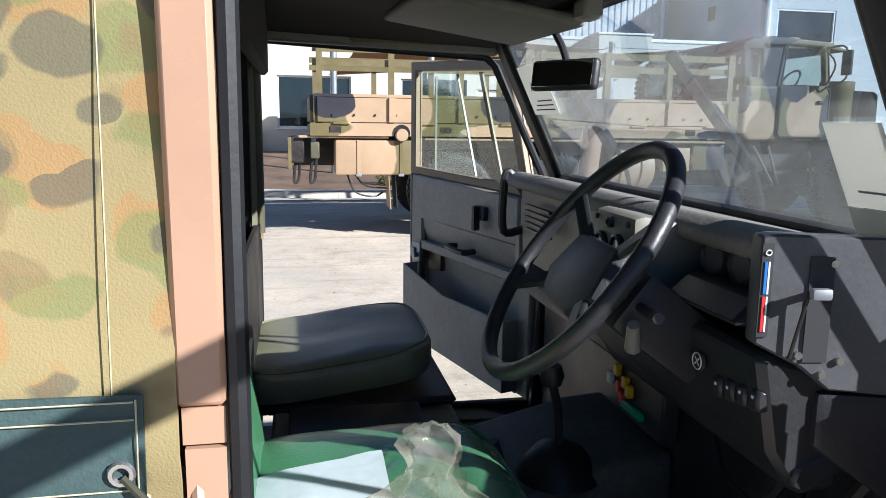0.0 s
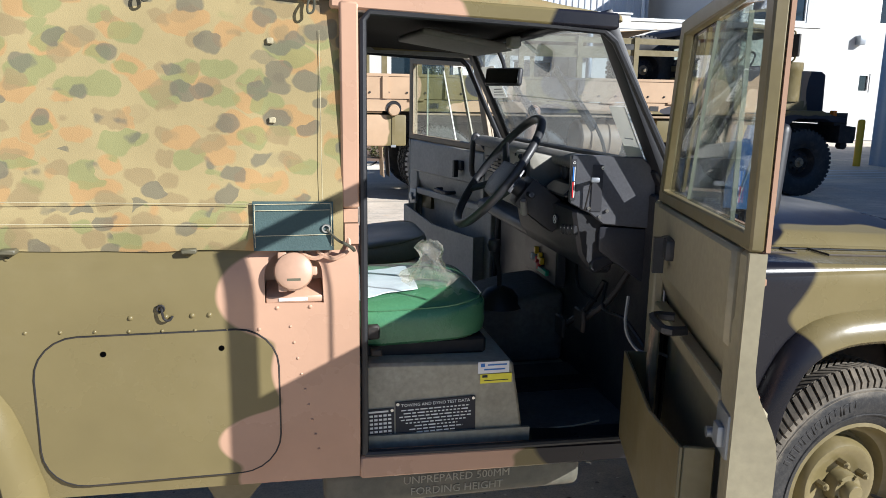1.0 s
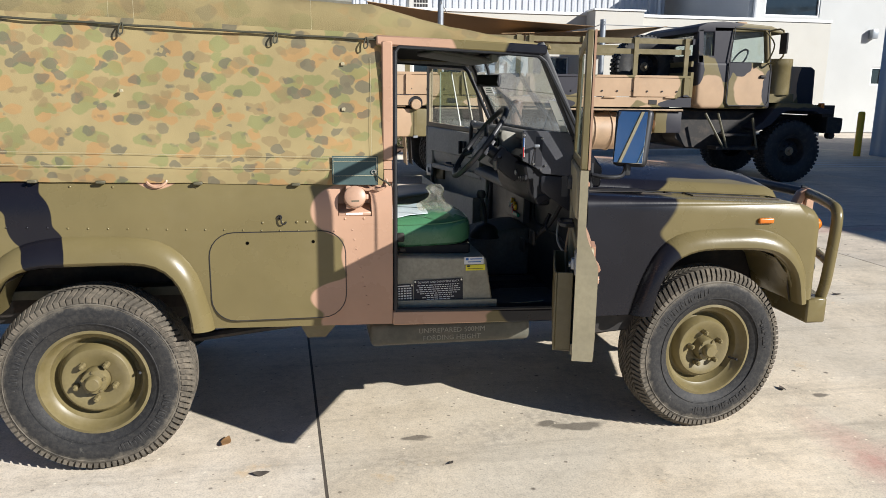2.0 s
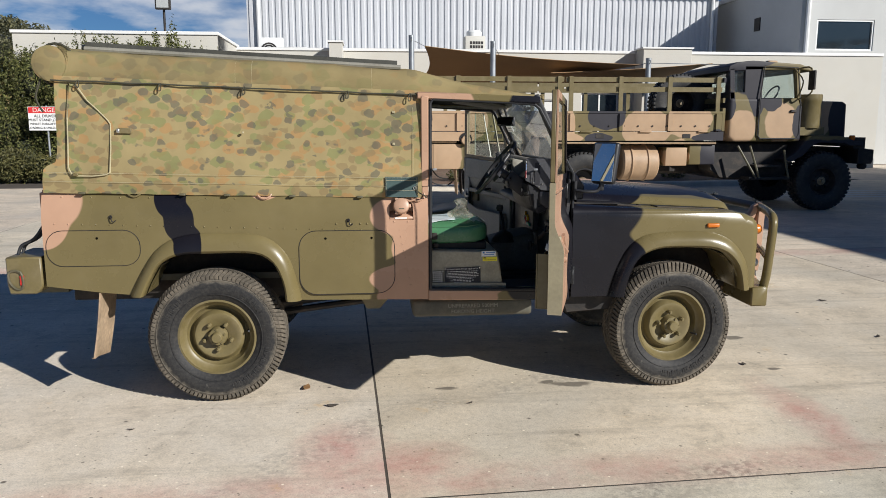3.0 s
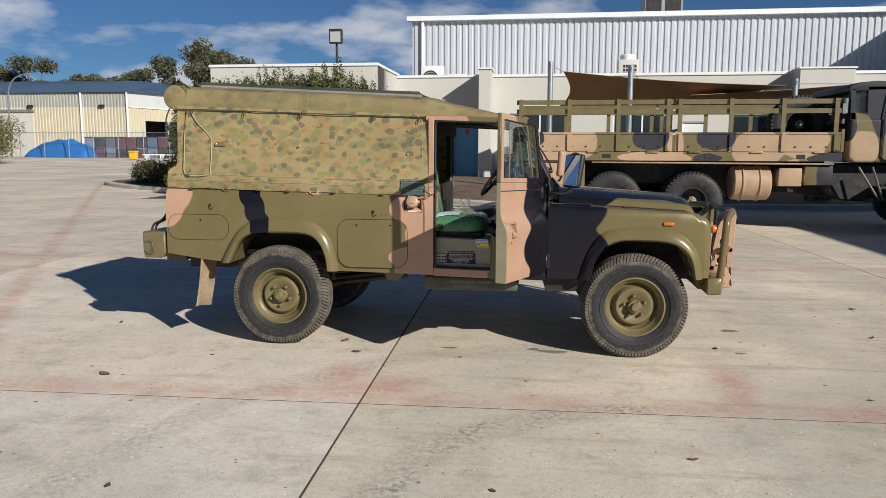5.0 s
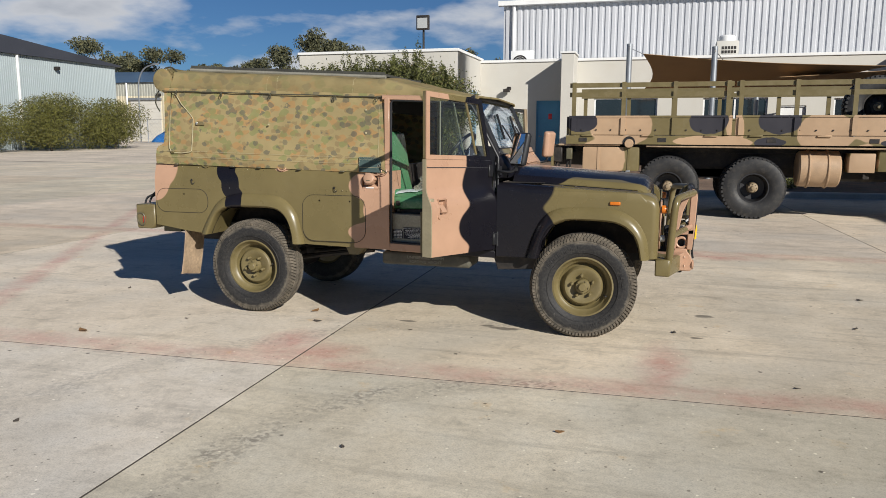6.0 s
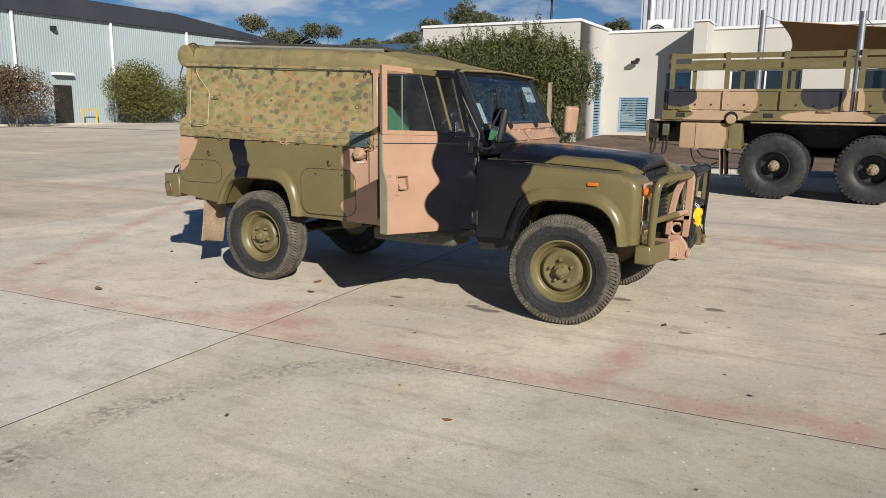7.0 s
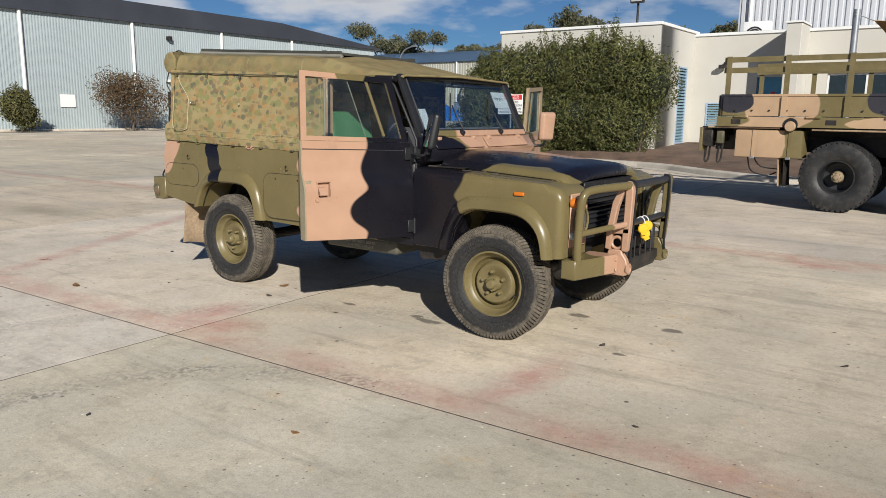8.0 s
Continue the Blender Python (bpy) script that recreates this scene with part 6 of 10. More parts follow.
def ws(u, y, off=0.0):
    """A place on the windscreen: u from the lower to the upper edge."""
    return V(WSB[0] + (WST[0] - WSB[0]) * u + off * 0.89, y, WSB[1] + (WST[1] - WSB[1]) * u + off * 0.45)


def ws_bar(bm, u0, u1, y0, y1, a=-0.022, b=0.022):
    vs = [ws(u, y, o) for u in (u0, u1) for y in (y0, y1) for o in (a, b)]
    v = [bm.verts.new(p) for p in vs]
    for f in ((0, 1, 3, 2), (4, 6, 7, 5), (0, 4, 5, 1), (2, 3, 7, 6), (0, 2, 6, 4), (1, 5, 7, 3)):
        bm.faces.new([v[k] for k in f])


WY0, WY1 = 0.06, far(0.06)
bm = B()
ws_bar(bm, -0.12, 0.0, WY0, WY1)
part("windscreen_rail", bm, M["veh"], car, "windscreen lower rail", bevel=0.006)
bm = B()
ws_bar(bm, 0.985, 1.03, 0.112, far(0.112), -0.018, 0.016)
part("windscreen_rail", bm, M["rubber"], car, "black windscreen upper rail", bevel=0.006)
for y0, y1 in ((0.045, 0.11), (far(0.11), far(0.045))):
    bm = B()
    ws_bar(bm, -0.12, 1.03, y0, y1, -0.016, 0.016)
    part("windscreen_pillar", bm, M["rubber"], car, "dark windscreen pillar", bevel=0.008, segments=2)
bm = B()
ws_bar(bm, 0.0, 0.99, 0.12, far(0.12), -0.003, 0.003)
glass = part("windscreen", bm, M["dusty_glass"], car, "dusty flat windscreen glass")
glass.visible_shadow = False
bm = B()
for y in (0.125, far(0.125)):
    tube(bm, [ws(u, y, 0.005) for u in (0.0, 0.25, 0.5, 0.75, 0.985)], 0.011, 6)
for u in (0.005, 0.985):
    tube(bm, [ws(u, 0.125 + (far(0.125) - 0.125) * k / 8, 0.005) for k in range(9)], 0.011, 6)
part("windscreen_seal", bm, M["rubber"], car, "black windscreen seal")
for y0 in (0.56, 1.12):
    bm = B()
    lathe(bm, [(0.001, 0.024), (0.014, 0.022), (0.018, 0.012), (0.018, -0.02)], 12, (0, 0, 0), "x", m=Matrix.Translation(ws(-0.06, y0, 0.03)))
    tube(bm, smooth_line([ws(-0.06, y0, 0.048), ws(0.06, y0 - 0.012, 0.052), ws(0.24, y0 - 0.018, 0.044), ws(0.46, y0 + 0.0, 0.028)], 5), 0.006, 6)
    wp = part("wiper", bm, M["rubber"], car, "black windscreen wiper")
    lo, hi = ws(0.20, y0 - 0.075, 0.014), ws(0.70, y0 + 0.055, 0.014)
    part("wiper_blade", box(B(), 0, (hi - lo).length, -0.006, 0.006, -0.009, 0.009, Matrix.Translation(lo) @ (hi - lo).to_track_quat("X", "Z").to_matrix().to_4x4()), M["rubber"], wp)
# cowl with hinged vent flaps
bm = B()
prism(bm, [(2.115, 1.20), (2.215, 1.20), (2.222, 1.285), (2.15, 1.375), (2.115, 1.375)], "y", 0.015, far(0.015))
cowl = part("scuttle", bm, M["veh"], car, "painted scuttle panel below the windscreen", bevel=0.008)
for y0 in (0.15, 0.83):
    bm = B()
    prism(bm, [(2.165, 1.362), (2.225, 1.288), (2.232, 1.294), (2.172, 1.368)], "y", y0, y0 + 0.62)
    fp2 = part("vent_flap", bm, M["veh"], cowl, "hinged vent flap", bevel=0.003)
    for dy in (0.08, 0.54):
        bm = B()
        rbox(bm, 2.155, 2.19, y0 + dy - 0.02, y0 + dy + 0.02, 1.352, 1.378, 0.004, 1)
        part("flap_hinge", bm, M["pink"], fp2)

# ---- bonnet, wings, front ----
wing_poly = [(2.14, 1.168), (3.10, 1.119), (3.20, 1.112), (3.265, 1.100), (3.310, 1.078), (3.336, 1.044), (3.345, 1.00), (3.345, 0.635), (3.23, 0.63), (3.21, 0.70), (3.17, 0.80), (3.10, 0.87), (3.01, 0.897), (2.85, 0.907), (2.68, 0.90), (2.57, 0.85), (2.50, 0.74), (2.475, 0.60), (2.14, 0.60)]
for k in range(2):
    bm = B()
    prism(bm, wing_poly, "y", -0.03, 0.33)
    es = [e for e in bm.edges if all(abs(v.co.y + 0.03) < 1e-4 for v in e.verts) and (min(v.co.z for v in e.verts) > 1.05 or min(v.co.x for v in e.verts) > 3.30)]
    bmesh.ops.bevel(bm, geom=es, offset=0.055, segments=6, profile=0.5, affect="EDGES", clamp_overlap=True)
    if k:
        flip(bm)
    wg = part("wing", bm, M["veh"], car, "camouflage-painted front wing", bevel=0.004)
    bm = B()
    tube(bm, [(2.16, 0.12, 1.170), (2.62, 0.12, 1.147), (2.62, 0.26, 1.147), (2.16, 0.26, 1.170)], 0.0035, 5, True)
    tube(bm, [(2.72, 0.10, 1.142), (3.18, 0.10, 1.118), (3.18, 0.26, 1.118), (2.72, 0.26, 1.142)], 0.0035, 5, True)
    if k:
        flip(bm)
    part("wing_seam", bm, M["joint"], wg)
    bm = B()
    rbox(bm, 2.990, 3.068, -0.045, -0.028, 1.024, 1.050, 0.010, 3)
    if k:
        flip(bm)
    part("side_repeater", bm, M["amber"], wg, "amber side indicator")
    if k == 0:
        bm = B()
        box(bm, 2.185, 2.48, 0.10, 0.32, 1.165, 1.168, pose(0, 0, 0))
        part("vent_grille", bm, M["dark_metal"], wg)


for k in range(2):
    for arch, cx, nm in ((F_IN, 2.85, "front"), (R_IN, 0.01, "rear")):
        rows = [[V(cx + (x - cx) * q, yy, 0.55 + (z - 0.55) * q) for x, z in arch] for q, yy in ((0.985, -0.015), (1.04, 0.05), (1.04, 0.345))]
        bm = B()
        loft(bm, rows)
        loft(bm, [[V(p.x, 0.345, p.z) for p in rows[2]], [V(p.x, 0.345, 0.62) for p in rows[2]]])
        if k:
            flip(bm)
        part("wheel_well", bm, M["wheel_well"], car, "dirty brown wheel-well liner")


def bonnet_pt(u, v):
    """u from the scuttle to the nose, v across."""
    x = 2.225 + 1.065 * u
    y = 0.20 + (far(0.20) - 0.20) * v
    e = min(v, 1 - v)
    top = 1.262 - 0.080 * u + 0.02 * (1 - (2 * v - 1) ** 2)
    # sides rolled down to just above the wings
    low = 1.184 - 0.0509 * (x - 2.14)
    q = 1 - min(1, e / 0.035)
    z = low + 0.030 * math.sqrt(1 - q ** 2.5) + (top - low - 0.030) * math.sin(math.pi / 2 * min(1, e / 0.30))
    r = max(0, (u - 0.90) / 0.10)
    z -= 0.066 * (1 - math.sqrt(max(0.0, 1 - r * r)))
    return V(x - 0.03 * (2 * v - 1) ** 2 * u, y, z)


bm = B()
sheet(bm, bonnet_pt, 30, 40, V(0, 0, -0.018))
bonnet = part("bonnet", bm, M["veh"], car, "camouflage-painted bonnet")
bm = B()
tube(bm, [bonnet_pt(k / 12, 0.0) + V(0, -0.002, -0.004) for k in range(13)], 0.006, 6)
part("bonnet_lip", bm, M["veh"], bonnet)
# black tubes put the shade of the gap beside the bonnet into colour
for yy in (0.204, far(0.204)):
    part("bonnet_seal", tube(B(), [V(x, yy, 1.174 - 0.0509 * (x - 2.14)) for x in (2.23, 2.5, 2.8, 3.0, 3.14)], 0.009, 6), M["rubber"], bonnet, "black strip drawn as the shaded gap under the bonnet edge")
bm = B()
box(bm, 2.22, 3.20, 0.23, far(0.23), 1.00, 1.085)
part("engine_bay_cover", bm, M["dark_metal"], car)
bm = B()
prism(bm, [(3.17, 1.10), (3.262, 1.10), (3.265, 0.62), (3.17, 0.62)], "y", 0.352, far(0.352))
gp = part("front_panel", bm, M["veh_black"], car, "black-painted radiator panel")
for k in range(10):
    z = 0.72 + 0.034 * k
    bm = B()
    prism(bm, [(3.266, z), (3.302, z - 0.010), (3.306, z + 0.002), (3.270, z + 0.016)], "y", 0.44, far(0.44))
    part("grille_slat", bm, M["black_plastic"], gp, "black grille slat")
bm = B()
rbox(bm, 3.266, 3.288, 0.40, far(0.40), 1.048, 1.098, 0.005, 1)
gn = part("grille_top", bm, M["rubber"], gp)
bm = B()
rbox(bm, 3.2885, 3.293, YC - 0.09, YC + 0.09, 1.056, 1.090, 0.002, 1)
part("name_plate", bm, M["dark_metal"], gn, "small blank dark metal plate")
for k in range(2):
    s = (lambda y: y) if k == 0 else far
    lp = part("lamp_panel", rbox(B(), 3.346, 3.362, min(s(0.06), s(0.30)), max(s(0.06), s(0.30)), 0.70, 1.05, 0.006, 1), M["pink"] if k == 0 else M["olive_dark"], car, "lamp panel on the wing front")
    bm = B()
    lathe(bm, [(0.085, 0.0), (0.088, 0.006), (0.075, 0.010), (0.05, 0.014), (0.01, 0.016)], 24, (3.360, s(0.19), 0.865), "x")
    part("headlight", bm, M["headlamp"], lp, "round clear headlight")
    bm = B()
    tube(bm, ring(V(3.375, s(0.19), 0.865), V(1, 0, 0), 0.094, 24), 0.008, 6, True)
    part("headlight_ring", bm, M["olive"], lp)
    bm = B()
    lathe(bm, [(0.031, 0.0), (0.031, 0.026), (0.024, 0.036), (0.005, 0.040)], 18, (3.360, s(0.075), 0.995), "x")
    part("indicator", bm, M["amber"], lp, "round amber indicator")
    bm = B()
    lathe(bm, [(0.026, 0.0), (0.026, 0.022), (0.018, 0.030), (0.005, 0.032)], 18, (3.360, s(0.075), 0.78), "x")
    part("side_lamp", bm, M["lamp_lens"], lp, "round clear side lamp")

# bumper and bull bar
for k in range(2):
    # bumper ends swept back towards the wings
    bm = B()
    prism(bm, [(3.33, 0.005), (3.432, 0.0), (3.438, 0.012), (3.545, 0.40), (3.545, 0.425), (3.33, 0.425)], "z", 0.505, 0.632)
    if k:
        flip(bm)
    bb = part("bumper", bm, M["veh"] if k == 0 else M["olive"], car, "heavy steel front bumper end", bevel=0.008)
    bm = B()
    for z in (0.53, 0.60):
        lathe(bm, [(0.001, 3.552), (0.009, 3.551), (0.012, 3.545)], 8, (0, 0.385, z), "x")
    if k:
        flip(bm)
    part("bumper_bolt", bm, M["pink"] if k == 0 else M["olive"], bb)
bm = B()
prism(bm, [(3.36, 0.46), (3.53, 0.46), (3.56, 0.52), (3.56, 0.58), (3.36, 0.58)], "y", 0.482, far(0.482))
wb = part("winch_tray", bm, M["dark_metal"], car, "black winch tray", bevel=0.006)
bm = B()
rod(bm, (3.47, YC - 0.20, 0.67), (3.47, YC + 0.20, 0.67), 0.06, 16)
part("winch_drum", bm, M["dark_metal"], wb)
for y in (YC - 0.25, YC + 0.25):
    bm = B()
    rbox(bm, 3.39, 3.55, y - 0.03, y + 0.03, 0.582, 0.77, 0.01, 1)
    part("winch_end", bm, M["black_plastic"], wb)
for k in range(4):
    part("roller", rod(B(), (3.565, YC - 0.15 + 0.10 * k, 0.585), (3.565, YC - 0.15 + 0.10 * k, 0.73), 0.006, 6), M["dark_metal"], wb)
for k in range(2):
    s = (lambda y: y) if k == 0 else far
    mt = M["veh"] if k == 0 else M["olive"]
    bm = B()
    tube(bm, smooth_line([(3.425, s(0.05), 0.60), (3.432, s(0.028), 0.70), (3.440, s(0.02), 0.85), (3.450, s(0.02), 1.00), (3.462, s(0.045), 1.062), (3.482, s(0.11), 1.082), (3.540, s(0.28), 1.092), (3.590, s(0.44), 1.096)], 6), 0.027, 12)
    br = part("bull_bar_hoop", bm, mt, car, "tubular bull bar hoop")
    bm = B()
    tube(bm, smooth_line([(3.442, s(0.03), 0.805), (3.510, s(0.23), 0.822), (3.580, s(0.44), 0.835)], 3), 0.021, 10)
    part("bull_bar_rail", bm, mt, br)
    bm = B()
    y0, y1 = min(s(0.425), s(0.475)), max(s(0.425), s(0.475))
    prism(bm, [(3.470, 0.486), (3.590, 0.484), (3.608, 0.500), (3.608, 0.560), (3.595, 0.600), (3.565, 0.640), (3.562, 0.66), (3.47, 0.66), (3.450, 0.60)], "y", y0, y1)
    prism(bm, [(3.558, 0.655), (3.600, 0.650), (3.612, 0.80), (3.622, 1.06), (3.615, 1.10), (3.600, 1.122), (3.575, 1.125), (3.570, 1.08)], "y", y0, y1)
    prism(bm, [(3.440, 0.66), (3.480, 0.655), (3.490, 0.78), (3.520, 0.95), (3.566, 1.07), (3.572, 1.122), (3.535, 1.105), (3.480, 0.98), (3.448, 0.80)], "y", y0, y1)
    prism(bm, [(3.485, 0.765), (3.608, 0.775), (3.610, 0.815), (3.492, 0.80)], "y", y0, y1)
    tube(bm, ring(V(3.520, s(0.45), 0.705), V(0, 1, 0), 0.040, 18), 0.013, 6, True)
    up = part("bull_bar_upright", bm, M["pink"] if k == 0 else M["olive"], car, "flat steel bull bar upright", bevel=0.006)
    bm = B()
    tube(bm, smooth_line([(3.576, s(0.482), 1.128), (3.605, s(0.482), 1.122), (3.620, s(0.482), 1.09), (3.618, s(0.482), 0.9), (3.604, s(0.482), 0.66), (3.612, s(0.482), 0.58)], 4), 0.008, 6)
    part("edge_trim", bm, M["rubber"], up)
    bm = B()
    lathe(bm, [(0.005, 0), (0.038, 0), (0.038, 0.012), (0.025, 0.015), (0.022, 0.006), (0.005, 0.006)], 18, (3.604, s(0.45), 0.535), "x")
    part("tow_eye", bm, M["pink"] if k == 0 else M["olive"], up)
bm = B()
rod(bm, (3.590, 0.455, 1.096), (3.590, far(0.455), 1.096), 0.027, 12)
part("bull_bar_crossbar", bm, M["black_plastic"], car, "dark upper cross tube")
bm = B()
rod(bm, (3.580, 0.455, 0.835), (3.580, far(0.455), 0.835), 0.021, 12)
part("bull_bar_crossbar", bm, M["black_plastic"], car, "dark lower cross tube")
tags = thing("yellow_tags", (3.60, 0.72, 0.66), "bright yellow plastic tags hanging from the bull bar", "tag")
for dy, dz, rx in ((-0.035, 0.0, 10), (0.045, 0.012, -16), (0.005, -0.042, 24)):
    bm = B()
    m = pose(3.612, 0.70 + dy, 0.785 + dz, rx, 0, -52)
    lathe(bm, [(0.002, -0.013), (0.026, -0.011), (0.034, -0.004), (0.036, 0.004), (0.030, 0.011), (0.002, 0.013)], 18, (0, 0, 0), "x", m=m)
    rbox(bm, -0.009, 0.009, -0.02, 0.02, -0.046, -0.02, 0.006, 2, m)
    part("tag", bm, M["yellow"], tags)
bm = B()
for dy in (-0.02, 0.05):
    tube(bm, smooth_line([(3.615, 0.70 + dy, 0.79), (3.612, 0.705 + dy, 0.84), (3.58, 0.71 + dy, 0.862), (3.552, 0.705 + dy, 0.835), (3.595, 0.70 + dy, 0.80)], 4, True), 0.0035, 5, True)
part("string", bm, M["paper"], tags)

# ---- sill, steps, underside, rear ----
# added blocks that keep the space below the wings as dark as shade
for y0, y1 in ((0.06, 0.30), (far(0.30), far(0.06))):
    part("outrigger", prism(B(), [(2.10, 0.60), (2.50, 0.60), (2.46, 0.50), (2.14, 0.48)], "y", y0, y1), M["dark_metal"], car, "dark block closing the gap below the wing", bevel=0.006)
bm = B()
prism(bm, [(1.263, 0.665), (2.139, 0.640), (2.139, 0.585), (1.263, 0.60)], "y", -0.022, 0.10)
part("sill", bm, M["veh"], car, "painted door sill", bevel=0.006)
bm = B()
prism(bm, [(1.263, 0.665), (2.139, 0.640), (2.139, 0.585), (1.263, 0.60)], "y", far(0.10), far(-0.022))
part("sill", bm, M["veh"], car, "painted door sill", bevel=0.006)
bm = B()
rbox(bm, 1.17, 1.92, 0.05, 0.35, 0.475, 0.585, 0.03, 3)
tank = part("side_tank", bm, surface("grimy grey-olive tank paint", (0.085, 0.082, 0.062), 0.6, var=0.25, big=4, fine=40, dirt=(0.2, 0.17, 0.12)), car, "grimy grey-olive side tank below the door")
for txt, z, sz in (("UNPREPARED 500MM", 0.543, 0.033), ("FORDING HEIGHT", 0.508, 0.033)):
    part("lettering", letters(txt, sz, M["faded_ink"]), None, tank, at=pose(1.545, 0.0488, z, 90))
for y in (0.42, far(0.42)):
    bm = B()
    box(bm, -0.94, 3.33, y - 0.04, y + 0.04, 0.56, 0.66)
    part("chassis_rail", bm, M["dark_metal"], car)
for x in (0.0, 2.8):
    bm = B()
    rod(bm, (x, 0.2, 0.39), (x, far(0.2), 0.39), 0.05, 12)
    lathe(bm, [(0.02, -0.14), (0.11, -0.09), (0.15, 0), (0.11, 0.09), (0.02, 0.14)], 16, (x, 1.05, 0.39), "x")
    part("axle", bm, M["dark_metal"], car)
bm = B()
rod(bm, (0.3, 0.60, 0.46), (1.3, 0.70, 0.56), 0.03, 10)
rod(bm, (-0.9, 1.2, 0.5), (1.2, 1.2, 0.5), 0.03, 10)
rod(bm, (0.15, 0.42, 0.42), (1.0, 0.30, 0.55), 0.022, 8)
part("exhaust", bm, M["dark_metal"], car)
bm = B()
prism(bm, [(0.86, 0.605), (1.02, 0.605), (0.97, 0.545), (0.89, 0.545)], "y", 0.03, 0.16)
part("body_bracket", bm, M["olive"], car)
for k in range(2):
    s = (lambda y: y) if k == 0 else far
    bm = B()
    prism(bm, [(-1.15, 0.905), (-0.955, 0.905), (-0.955, 0.735), (-0.99, 0.69), (-1.14, 0.69), (-1.15, 0.75)], "y", min(s(-0.02), s(0.34)), max(s(-0.02), s(0.34)))
    rs = part("rear_bumperette", bm, M["olive"], car, "boxed rear step with tail lamp", bevel=0.008)
    bm = B()
    tube(bm, smooth_line([(-1.13, s(-0.026), 0.82), (-1.07, s(-0.026), 0.82), (-1.06, s(-0.026), 0.74), (-1.09, s(-0.026), 0.72), (-1.13, s(-0.026), 0.76)], 3, True), 0.007, 5, True)
    part("cut_out_rim", bm, M["olive_dark"], rs)
    bm = B()
    box(bm, -1.075, -1.055, s(-0.024) - 0.004, s(-0.024) + 0.004, 0.745, 0.80)
    part("reflector", bm, M["red_lens"], rs)
    bm = B()
    sheet(bm, lambda u, v: V(-0.64 - 0.04 * v - 0.03 * v * v, s(-0.02) + (s(0.26) - s(-0.02)) * u, 0.69 - 0.44 * v + 0.05 * (1 - u) * (v > 0.9)), 8, 10, V(-0.01, 0, 0))
    part("mud_flap", bm, M["mudflap"], car, "dusty tan rubber mud flap")
bm = B()
for q in (0.10, 0.16):
    tube(bm, smooth_line([(-0.955, q, 1.10), (-1.02, q - 0.02, 1.00), (-1.09, q - 0.03, 0.96), (-1.11, q - 0.04, 0.91)], 4), 0.009, 6)
part("tailgate_chain", bm, M["rubber"], car, "black sleeved tailgate chain")
bm = B()
box(bm, -1.14, -0.96, 0.345, far(0.345), 0.62, 0.72)
part("rear_cross_member", bm, M["olive_dark"], car)

